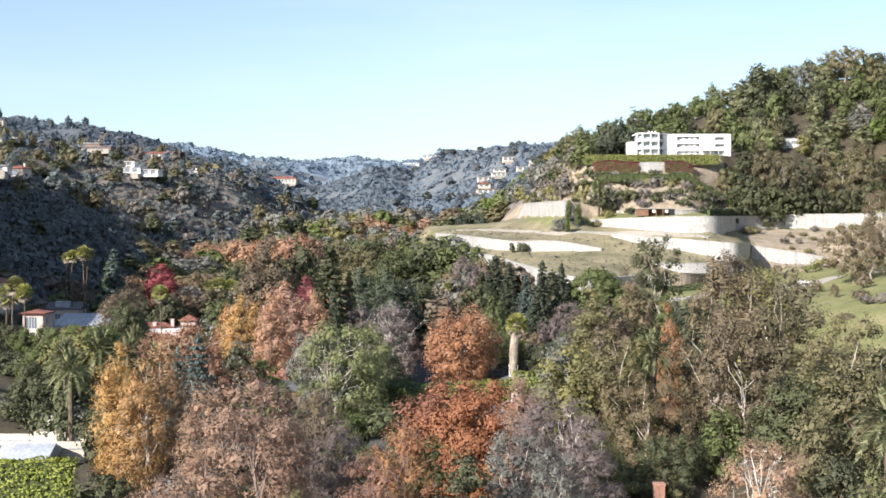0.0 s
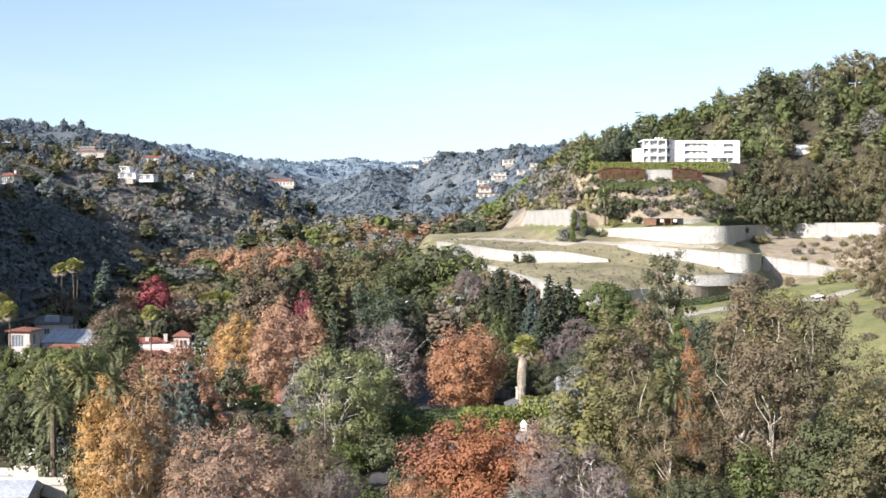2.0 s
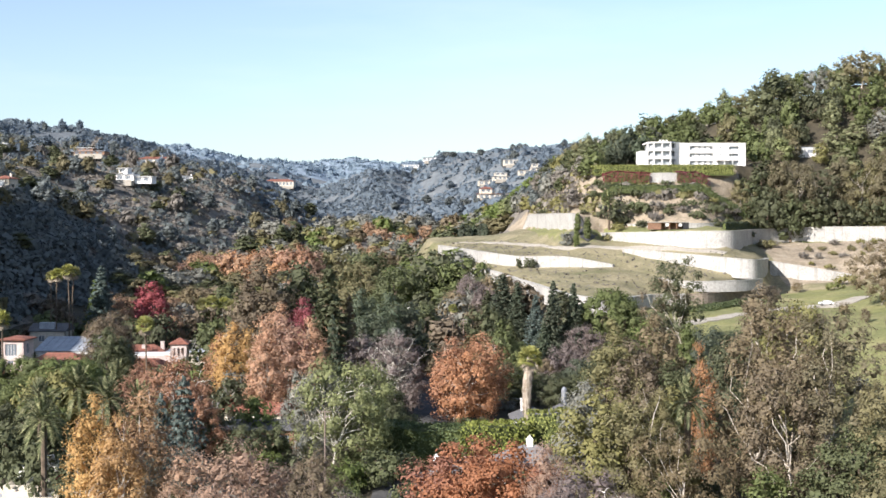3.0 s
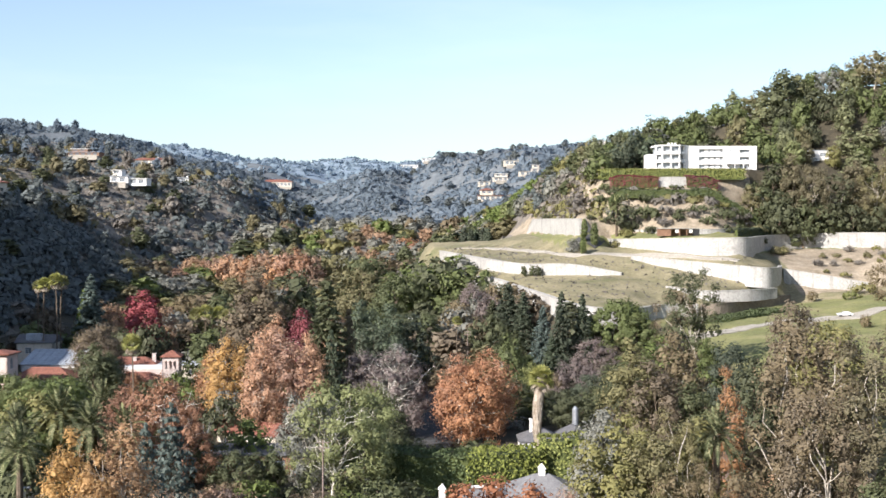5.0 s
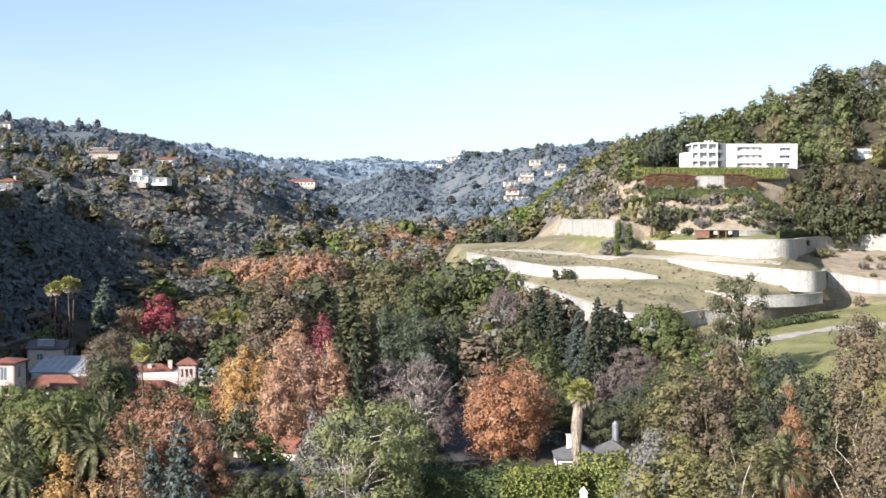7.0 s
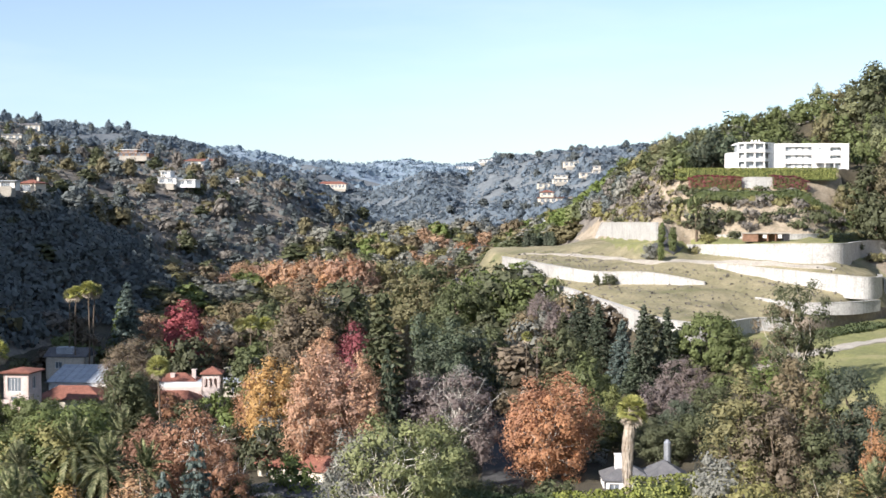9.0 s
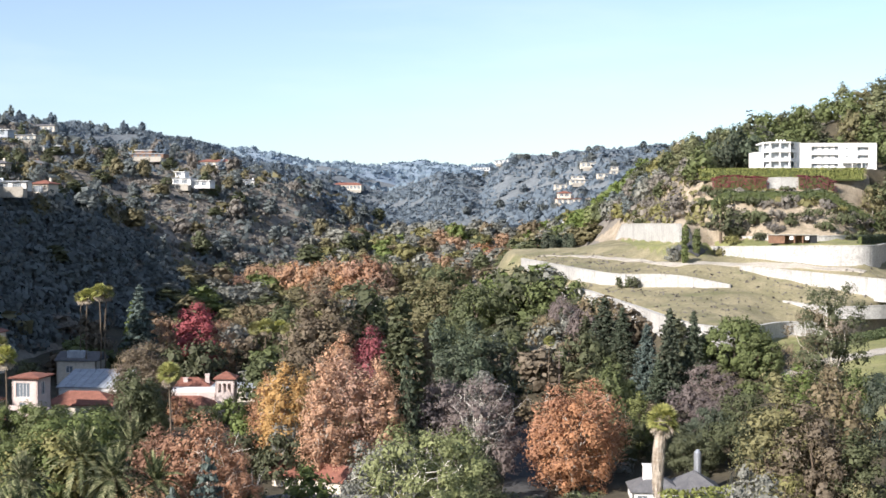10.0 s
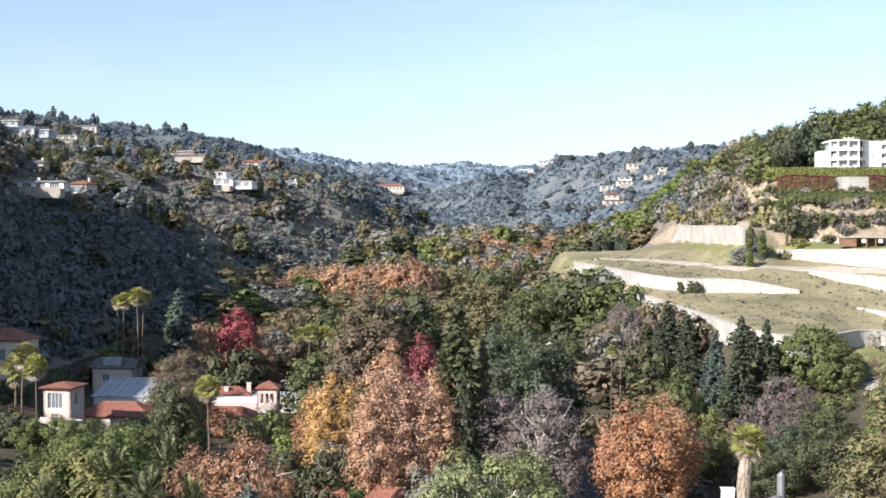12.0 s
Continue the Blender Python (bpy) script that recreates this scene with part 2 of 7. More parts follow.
section(-900, (-900, 90), (-250, 0), (250, 0), (900, 80))
section(0, (-900, 150), (-600, 140), (-300, 70), (-150, 6), (0, -1), (60, 0), (130, 8), (250, 40), (600, 110), (1200, 150))
# next four: left flank out of view raised to shade the valley floor
section(200, (-900, 165), (-600, 160), (-320, 130), (-210, 60), (-130, 8), (-100, -1), (-70, -2), (0, -1), (40, 1), (75, 6), (110, 15), (200, 45), (600, 130), (1200, 160))
section(314, (-900, 170), (-600, 165), (-320, 155), (-220, 92), (-160, 30), (-125, 13), (-104, 9), (-70, 2), (0, 0), (40, 2), (70, 9), (100, 19), (140, 31), (250, 70), (600, 150), (1200, 170))
section(415, (-900, 180), (-600, 170), (-330, 155), (-230, 95), (-175, 30), (-142, 6), (-100, 1), (0, 0), (30, 2), (42, 5), (56, 13), (70, 18), (122, 23.5), (160, 33), (250, 75), (600, 160), (1200, 180))
section(500, (-900, 185), (-600, 168), (-330, 140), (-235, 86), (-190, 46), (-150, 14), (-115, 5), (0, 5), (20, 16), (60, 30), (120, 34), (250, 90), (600, 165))
section(590, (-900, 190), (-600, 170), (-350, 112), (-260, 86), (-205, 66), (-172, 40), (-140, 18), (-110, 10), (-10, 12), (10, 26), (60, 45), (250, 110), (600, 170))
section(750, (-900, 185), (-600, 150), (-330, 96), (-260, 75), (-205, 52), (-150, 31), (-118, 21), (-10, 22), (20, 40), (60, 66), (200, 118), (600, 175))
section(870, (-900, 190), (-600, 146), (-400, 112), (-300, 94), (-250, 82), (-205, 76), (-176, 73), (-140, 50), (-100, 28), (0, 28), (30, 42), (60, 58), (100, 82), (200, 118), (600, 180))
section(1035, (-900, 192), (-600, 150), (-380, 112), (-250, 97), (-158, 72), (-108, 40), (-70, 31), (-10, 32), (40, 56), (90, 84), (200, 120), (600, 185))
section(1180, (-900, 192), (-600, 165), (-450, 140), (-330, 114), (-220, 90), (-150, 52), (-90, 36), (-30, 37), (10, 54), (40, 68), (110, 96), (200, 124), (600, 190))
section(1450, (-900, 192), (-600, 167), (-465, 151), (-330, 124), (-260, 98), (-192, 86), (-130, 58), (-90, 46), (-40, 48), (20, 66), (100, 106), (220, 132), (600, 190))
section(1700, (-900, 200), (-600, 167), (-400, 143), (-260, 104), (-180, 62), (-140, 78), (-100, 104), (-64, 106), (-42, 96), (-10, 122), (50, 130), (100, 145), (180, 146), (240, 138), (400, 160), (800, 180))
section(2200, (-1200, 235), (-700, 195), (-520, 176), (-440, 160), (-330, 142), (-200, 130), (-60, 134), (60, 138), (200, 140), (500, 150), (1200, 170))
section(2700, (-1500, 250), (-700, 200), (-500, 182), (-380, 172), (-300, 164), (-180, 167), (-100, 160), (0, 160), (200, 150), (600, 160), (1500, 170))
section(3300, (-1500, 150), (0, 110), (1500, 120))
section(4600, (-1500, 60), (0, 40), (1500, 60))

BREAKS = []


def breakline(*points):
    BREAKS.append([[p[i] for p in points] for i in range(3)])


# from the foot of the estate up to the crest behind the white house
breakline((-30, 395, 1), (0, 430, 4), (20, 428, 6), (32, 415, 6), (42, 402, 7), (56, 398, 14), (70, 398, 18), (100, 400, 21), (125, 415, 23.5), (160, 410, 33), (300, 410, 95))
breakline((-30, 575, 20), (-10, 555, 25), (17, 499, 27.4), (30, 464, 24.2), (42, 431.5, 21.8), (56, 430.5, 20.5), (70, 448.5, 21), (90, 450.5, 22), (122, 483.5, 23.5), (130, 480, 24.5), (155, 470, 28), (200, 470, 46), (300, 470, 105))
breakline((-30, 578, 20), (-10, 556, 26), (17, 501, 31.4), (30, 466, 28.4), (42, 433.5, 26), (56, 432.5, 25.2), (70, 450.5, 25.2), (90, 452.5, 25.4), (122, 485.5, 25.8), (130, 482, 25.5), (155, 472, 28), (200, 472, 46), (300, 472, 105))
breakline((-30, 640, 24), (-3, 605, 34.5), (4, 569, 35), (16, 519, 34.4), (28, 502, 33.4), (45, 493, 33), (62, 485.5, 33.6), (75, 469, 30.5), (85, 455, 28.3), (100, 456, 28), (112, 465, 28.5), (124, 498, 29.3), (152, 489, 27.5), (165, 480, 32), (200, 480, 48), (300, 480, 107))
breakline((-30, 642, 24), (-3, 607, 38.6), (4, 571, 38.4), (16, 521, 37.7), (28, 504, 36.7), (45, 495, 36.8), (62, 486.5, 34.3), (75, 470, 30.2), (85, 456.5, 29.4), (100, 457.5, 29.6), (112, 466.5, 29.7), (124, 500, 34.8), (152, 491, 30.3), (165, 482, 32.5), (200, 482, 48), (300, 482, 107))
breakline((-30, 660, 25), (-10, 625, 40), (16, 560, 39.3), (40, 526, 40), (50, 508, 40), (60, 505, 39.6), (68, 501, 39), (85, 485, 35), (100, 472, 32.6), (109, 467.5, 31.9), (116, 478, 32.2), (124, 504, 35.2), (152, 498, 33), (165, 498, 39), (200, 498, 52), (300, 498, 110))
breakline((-30, 662, 25), (-10, 627, 40.2), (16, 562, 39.5), (40, 528, 40.2), (50, 510, 40.2), (60, 507, 39.9), (68, 503, 39.7), (85, 487, 38.4), (100, 474, 37.2), (109, 469.5, 36.6), (116, 480, 36.4), (124, 506, 36), (152, 500, 34), (165, 500, 39), (200, 500, 52), (300, 500, 110))
breakline((-30, 680, 26), (-10, 642, 41.5), (20, 600, 43), (38, 560, 44.5), (46, 526, 44.5), (52, 516, 43.6), (60, 522, 43.3), (64, 531, 43), (73, 513, 42.5), (85, 498, 41.6), (105, 489, 41.2), (115, 509, 41), (130, 538, 41), (142, 546, 41.5), (180, 538, 42), (220, 535, 60), (300, 530, 118))
breakline((-30, 682, 26), (-10, 644, 42), (20, 602, 43.6), (38, 562, 45.2), (46, 528, 45.4), (52, 518, 45.6), (60, 524, 45.6), (64, 533, 45.8), (73, 515, 46.4), (85, 500, 46.8), (105, 491, 47), (115, 511, 47), (130, 540, 47.2), (142, 548, 47.4), (180, 540, 47.8), (220, 537, 60), (300, 532, 118))
breakline((-30, 700, 27), (-10, 662, 36), (20, 650, 42), (38, 645, 46), (45, 585, 46.7), (52, 530, 47), (60, 534, 47), (70, 536, 47.6), (85, 524, 47.8), (105, 522, 48), (130, 550, 48.3), (180, 556, 48.9), (220, 556, 68), (300, 556, 121))
breakline((-30, 702, 27), (-10, 664, 36), (20, 652, 42), (39.5, 650, 46), (41.5, 646.5, 52.4), (48, 586.5, 53), (54.5, 533, 53.2), (61, 537, 49.5), (70, 537.5, 49.2), (85, 525.5, 49.4), (105, 523.5, 49.6), (130, 552, 50.5), (180, 558, 52), (220, 558, 70), (300, 558, 122))
breakline((-30, 730, 28), (-10, 700, 30), (20, 690, 37), (40, 668, 50), (50, 610, 60), (60, 551, 61), (70, 543, 61), (105, 542, 61.5), (130, 562, 62), (180, 572, 66), (220, 572, 84), (300, 572, 124))
breakline((-30, 750, 29), (-10, 720, 28), (30, 700, 42), (50, 645, 63), (60, 575, 73), (66, 559, 74), (133, 560, 74), (146, 572, 74), (180, 582, 76), (220, 584, 94), (300, 584, 125))
breakline((-30, 770, 30), (-10, 740, 27), (30, 720, 43), (56, 640, 71), (66, 598, 74), (133, 598, 74), (150, 604, 84), (180, 606, 94), (220, 606, 106), (300, 606, 127))
breakline((-30, 800, 30), (-10, 780, 27), (30, 760, 45), (60, 670, 75), (90, 655, 84), (120, 648, 94), (156, 642, 106), (200, 640, 117), (300, 640, 128))
breakline((-30, 900, 29), (0, 900, 31), (30, 900, 43), (60, 900, 60), (100, 900, 83), (200, 900, 118), (300, 900, 130))


def smooth(v, a, b):
    s = np.clip((v - a) / (b - a), 0, 1)
    return s * s * (3 - 2 * s)


def land(x, y):
    """Heights of the ground at points given as two arrays."""
    x, y = np.asarray(x, float).ravel(), np.asarray(y, float).ravel()
    stations = np.array([s[0] for s in SECTIONS], float)
    heights = np.array([np.interp(x, s[1], s[2]) for s in SECTIONS])
    k = np.clip(np.searchsorted(stations, y) - 1, 0, len(stations) - 2)
    f = np.clip((y - stations[k]) / (stations[k + 1] - stations[k]), 0, 1)
    col = np.arange(len(x))
    z = heights[k, col] * (1 - f) + heights[k + 1, col] * f
    ly = np.array([np.interp(x, b[0], b[1]) for b in BREAKS])
    lz = np.array([np.interp(x, b[0], b[2]) for b in BREAKS])
    for i in range(1, len(ly)):
        ly[i] = np.maximum(ly[i] + (0, 1.4, 2.6, 1.2, 2.4, 1.4, 2.8, 1.8, 3.4)[i if i < 9 else 0], ly[i - 1] + 0.9)
    est = lz[0].copy()
    for i in range(len(ly) - 1):
        g = np.clip((y - ly[i]) / (ly[i + 1] - ly[i]), 0, 1)
        est = np.where(y >= ly[i], lz[i] * (1 - g) + lz[i + 1] * g, est)
    w = smooth(x, -32, -6) * smooth(y, 355, 394) * (1 - smooth(y, 850, 900)) * (1 - smooth(x, 240, 300))
    z = z * (1 - w) + est * w
    # gullies and knolls on the wild slopes
    wild = np.maximum(smooth(-x, 130, 220), smooth(y, 700, 950)) * smooth(y, 200, 400)
    z = z + wild * (6.5 * np.sin(x * 0.041 + 1.3 * np.sin(y * 0.013)) * np.sin(y * 0.023 + 0.8) + 3.2 * np.abs(np.sin(x * 0.055 + y * 0.028 + np.sin(y * 0.02))) + 5 * np.sin(y * 0.0085 + x * 0.012))
    z = z + 0.25 * np.sin(x * 0.31) * np.sin(y * 0.27) + 0.12 * np.sin(x * 0.83 + y * 0.61)
    return z


def ground_z(x, y):
    return float(land([x], [y])[0])

# ---- mesh helpers ----
def mesh_of(name, verts, faces, mats, index=None, smooth_faces=False):
    me = bpy.data.meshes.new(name)
    me.from_pydata([tuple(v) for v in verts], [], faces)
    for m in mats if isinstance(mats, (list, tuple)) else [mats]:
        me.materials.append(m)
    if index is not None:
        me.polygons.foreach_set("material_index", index)
    if smooth_faces:
        me.polygons.foreach_set("use_smooth", [True] * len(me.polygons))
    me.update()
    return me


QUADS, QUAD_SETS, SOLID = {}, {}, {}


def quads_mesh(name, corners, mats, index=None):
    """Leaves: an array (n, 4, 3) of corners as one mesh of loose quads; four more rows give the corners the normals of their bough."""
    n = len(corners)
    QUAD_SETS[name] = corners
    normals = corners[:, 4:].reshape(-1, 3) if corners.shape[1] == 8 else None
    corners = corners[:, :4]
    me = bpy.data.meshes.new(name)
    me.vertices.add(4 * n)
    me.vertices.foreach_set("co", np.ascontiguousarray(corners, dtype=np.float32).ravel())
    me.loops.add(4 * n)
    me.loops.foreach_set("vertex_index", np.arange(4 * n, dtype=np.int32))
    me.polygons.add(n)
    me.polygons.foreach_set("loop_start", np.arange(0, 4 * n, 4, dtype=np.int32))
    for m in mats if isinstance(mats, (list, tuple)) else [mats]:
        me.materials.append(m)
    if index is not None:
        me.polygons.foreach_set("material_index", np.asarray(index, dtype=np.int32))
    me.update(calc_edges=True)
    if normals is not None:
        me.polygons.foreach_set("use_smooth", np.ones(n, dtype=bool))
        me.normals_split_custom_set_from_vertices(normals.astype(np.float32))
    QUADS[me.name] = QUAD_SETS.pop(name)
    return me


def part(name, me, parent, label="", at=None):
    ob = new(name, me)
    ob.parent = parent
    if at is not None:
        ob.matrix_basis = at
    if label:
        ob["label"] = label
    return ob


def thing(name, x, y, z, label, category, group="", turn=0.0, kind=""):
    ob = new(name)
    ob.empty_display_size = 0.5
    ob.matrix_basis = pose(x, y, z, 0, 0, turn)
    return tagged(ob, label, category, group, kind)


class Solid:
    """Collects boxes, prisms and tubes into one mesh."""

    def __init__(self):
        self.v, self.f = [], []

    def add(self, verts, faces):
        k = len(self.v)
        self.v += [tuple(v) for v in verts]
        self.f += [tuple(i + k for i in f) for f in faces]

    def box(self, x0, y0, z0, x1, y1, z1):
        self.add([(x0, y0, z0), (x1, y0, z0), (x1, y1, z0), (x0, y1, z0), (x0, y0, z1), (x1, y0, z1), (x1, y1, z1), (x0, y1, z1)],
                 [(0, 3, 2, 1), (4, 5, 6, 7), (0, 1, 5, 4), (1, 2, 6, 5), (2, 3, 7, 6), (3, 0, 4, 7)])

    def prism(self, outline, z0, z1):
        n = len(outline)
        self.add([(x, y, z0) for x, y in outline] + [(x, y, z1) for x, y in outline],
                 [tuple(range(n))[::-1], tuple(range(n, 2 * n))] + [(i, (i + 1) % n, n + (i + 1) % n, n + i) for i in range(n)])

    def hip(self, x0, y0, x1, y1, z, rise, over=0.5, thick=0.25, gable=False):
        """A hipped or gabled roof slab on a rectangle, with eaves."""
        x0, y0, x1, y1 = x0 - over, y0 - over, x1 + over, y1 + over
        w, d = x1 - x0, y1 - y0
        if w >= d:
            i = 0 if gable else d / 2 * 0.95
            r = [(x0 + i, (y0 + y1) / 2), (x1 - i, (y0 + y1) / 2)]
            tops = [(0, 1, 5, 4), (1, 2, 5), (2, 3, 4, 5), (3, 0, 4)]
        else:
            i = 0 if gable else w / 2 * 0.95
            r = [((x0 + x1) / 2, y0 + i), ((x0 + x1) / 2, y1 - i)]
            tops = [(0, 1, 4), (1, 2, 5, 4), (2, 3, 5), (3, 0, 4, 5)]
        v = [(x0, y0, z), (x1, y0, z), (x1, y1, z), (x0, y1, z)] + [(*p, z + rise) for p in r]
        b = [(x0, y0, z - thick), (x1, y0, z - thick), (x1, y1, z - thick), (x0, y1, z - thick)]
        self.add(v + b, tops + [(6, 9, 8, 7)] + [(6 + k, 6 + (k + 1) % 4, (k + 1) % 4, k) for k in range(4)])

    def tube(self, pts, radii, sides=6, cap=True):
        pts = [Vector([float(c) for c in p]) for p in pts]
        ring = []
        for i, p in enumerate(pts):
            d = (pts[min(i + 1, len(pts) - 1)] - pts[max(i - 1, 0)])
            if d.length < 1e-6:
                d = Vector((0, 0, 1))
            d.normalize()
            a = d.cross(Vector((0.31, 0.95, 0.1))).normalized()
            b = d.cross(a)
            ring += [p + float(radii[i]) * (math.cos(2 * math.pi * k / sides) * a + math.sin(2 * math.pi * k / sides) * b) for k in range(sides)]
        n = len(pts)
        f = [(i * sides + k, i * sides + (k + 1) % sides, (i + 1) * sides + (k + 1) % sides, (i + 1) * sides + k) for i in range(n - 1) for k in range(sides)]
        if cap:
            f.append(tuple(range((n - 1) * sides, n * sides)))
        self.add(ring, f)

    def mesh(self, name, mat, soft=False):
        return mesh_of(name, self.v, self.f, mat, None, soft)


def facade(w, h, thick, holes):
    """A wall along x from 0 to w, its face at y = 0, with holes (x0, z0, x1, z1) cut right through it."""
    s = Solid()
    xs = sorted({0, w, *[a for q in holes for a in (q[0], q[2])]})
    zs = sorted({0, h, *[a for q in holes for a in (q[1], q[3])]})
    for x0, x1 in zip(xs, xs[1:]):
        for z0, z1 in zip(zs, zs[1:]):
            cx, cz = (x0 + x1) / 2, (z0 + z1) / 2
            if any(q[0] < cx < q[2] and q[1] < cz < q[3] for q in holes):
                continue
            s.add([(x0, 0, z0), (x1, 0, z0), (x1, 0, z1), (x0, 0, z1)], [(0, 1, 2, 3)])
            s.add([(x0, thick, z0), (x1, thick, z0), (x1, thick, z1), (x0, thick, z1)], [(3, 2, 1, 0)])
    for x0, z0, x1, z1 in holes:
        s.add([(x0, 0, z0), (x1, 0, z0), (x1, 0, z1), (x0, 0, z1), (x0, thick, z0), (x1, thick, z0), (x1, thick, z1), (x0, thick, z1)],
              [(0, 4, 5, 1), (1, 5, 6, 2), (2, 6, 7, 3), (3, 7, 4, 0)])
    s.add([(0, 0, 0), (w, 0, 0), (w, 0, h), (0, 0, h), (0, thick, 0), (w, thick, 0), (w, thick, h), (0, thick, h)],
          [(0, 1, 5, 4), (1, 2, 6, 5), (2, 3, 7, 6), (3, 0, 4, 7)])
    return s


def window(parent, m, w, h, frame_mat, bars=1, deep=0.18, glazing="glass"):
    """A window set back in its hole: a frame with mullions, and its pane."""
    fr = Solid()
    b = 0.09
    fr.box(0, deep, 0, w, deep + 0.1, b)
    fr.box(0, deep, h - b, w, deep + 0.1, h)
    for i in range(bars + 2):
        x = (w - b) * i / (bars + 1)
        fr.box(x, deep, b, x + b, deep + 0.1, h - b)
    ob = part("window", fr.mesh("window", frame_mat), parent, "", m)
    pane = Solid()
    pane.box(b, deep + 0.04, b, w - b, deep + 0.07, h - b)
    part("pane", pane.mesh("pane", M[glazing]), ob, "dark window glass" if glazing == "glass" else "window glass paled for curtains and sky reflection")
    return ob


def walled(parent, x, y, z, w, d, h, mat, front=(), left=(), right=(), thick=0.35, frames=None):
    """Four walls on a rectangle; each takes its holes, front and sides their windows."""
    for name, m, length, holes in (("front_wall", pose(x, y, z), w, front), ("back_wall", pose(x + w, y + d, z, 0, 0, 180), w, ()),
                                   ("side_wall", pose(x, y + d, z, 0, 0, -90), d, left), ("side_wall", pose(x + w, y, z, 0, 0, 90), d, right)):
        part(name, facade(length, h, thick, list(holes)).mesh(name, mat), parent, "", m)
        for x0, z0, x1, z1 in holes:
            if frames:
                window(parent, m @ pose(x0, 0, z0), x1 - x0, z1 - z0, frames, 0 if x1 - x0 < 0.9 else 1 if x1 - x0 < 2.5 else 3)


# ---- trees ----
def bent(a, b, sag, rng, n=4):
    """A wandering line from a to b, bowed up by sag."""
    a, b = np.array(a, float), np.array(b, float)
    s = np.linspace(0, 1, n)[:, None]
    p = a + (b - a) * s
    p[1:-1] += rng.normal(0, 0.05 * np.linalg.norm(b - a), (n - 2, 3))
    p[:, 2] += sag * np.sin(np.pi * s[:, 0])
    return p


def unit(v):
    return v / (np.linalg.norm(v, axis=-1, keepdims=True) + 1e-9)


def leaves(centres, spread, per, size, rng, flat=0.8, droop=0.0, aspect=0.6, heart=None, about=None):
    """Small leaf sprays round each centre: an array of quads. They face away from their own tuft, from the billow they sit on, and from the heart of the tree."""
    n = len(centres) * per
    c = np.repeat(np.asarray(centres, float), per, axis=0)
    sp = np.repeat(np.asarray(spread, float), per)
    d = unit(rng.normal(0, 1, (n, 3)))
    r = rng.uniform(0.5, 1, n) ** 0.45
    off = d * (r * sp)[:, None]
    off[:, 2] *= flat
    off[:, 2] -= droop * sp * rng.uniform(0, 1, n) ** 2
    c = c + off
    bough = 0.7 * d
    if about is not None:
        bough = 0.5 * d + 0.55 * unit(c - np.repeat(about, per, axis=0)) + rng.normal(0, 0.16, (n, 3))
    if heart is not None:
        bough = bough + 0.4 * unit(c - heart)
    nrm = unit(bough * 0.9 + rng.normal(0, 0.3, (n, 3)) + np.array([0, 0, 0.2]))
    bough = unit(unit(bough) + 0.3 * nrm)
    u = unit(np.cross(nrm, rng.normal(0, 1, (n, 3)) + np.array([0, 0, droop * 2.0])))
    v = np.cross(nrm, u)
    s = (size * rng.uniform(0.55, 1.35, n))[:, None]
    return np.stack([c - u * s, c - v * s * aspect, c + u * s, c + v * s * aspect, bough, bough, bough, bough], axis=1)


def tufts(centres, radius, rng, flat=0.8, heart=None, count=24, lean=None):
    """The leafy mass inside each bough: broad ragged sprays packed close round each centre."""
    radius = np.asarray(radius, float)
    q = leaves(centres, radius, count, np.repeat(0.72 * radius / math.sqrt(count / 8), count), rng, flat, 0.0, 0.72, heart)
    if lean is not None:
        q[:, 4:] = unit(q[:, 4:] + 0.8 * np.repeat(lean, count, axis=0)[:, None, :])
    return q


def envelope(kind, f):
    """Crown radius, 0 to 1, by height within the crown."""
    if kind == "dome":
        return np.sqrt(np.clip(1 - (1.0 * f) ** 2.2, 0, 1)) * (0.72 + 0.28 * np.minimum(f * 4, 1))
    if kind == "oval":
        return np.clip(np.sin(np.pi * (0.13 + 0.85 * f)), 0, 1) ** 0.75
    if kind == "cone":
        return 0.06 + 0.94 * (1 - f) ** 0.9
    if kind == "column":
        return np.clip(np.sin(np.pi * (0.1 + 0.87 * f)), 0, 1) ** 0.5
    return np.clip(1.25 * np.sin(np.pi * (0.1 + 0.78 * f)), 0, 1) ** 0.8  # spreading


def crown_points(kind, n, low, rng, shell=0.5, lumps=0.28):
    """Clump centres in a crown one high and one across, uneven in outline."""
    f = rng.uniform(0, 1, n) if kind != "cone" else 1 - np.sqrt(rng.uniform(0, 1, n))
    a = rng.uniform(0, 2 * np.pi, n)
    ph = rng.uniform(0, 2 * np.pi, 6)
    wob = 1 + lumps * (np.sin(2 * a + ph[0] + 3 * f) + 0.8 * np.sin(3 * a + ph[1] - 5 * f) + 0.7 * np.sin(5 * a + ph[2] + 9 * f)) / 2
    r = 0.5 * envelope(kind, f) * wob * (shell + (1 - shell) * rng.uniform(0, 1, n) ** 0.5)
    z = low + (1 - low) * f
    z = z + (1 - low) * 0.05 * np.sin(3 * a + ph[3])
    return np.stack([r * np.cos(a), r * np.sin(a), z], axis=1)


def spaced(points, n):
    """n of the points, picked far from one another."""
    far = np.full(len(points), 1e9)
    picked = [0]
    for _ in range(n - 1):
        far = np.minimum(far, np.linalg.norm(points - points[picked[-1]], axis=1))
        picked.append(int(np.argmax(far)))
    return points[picked]


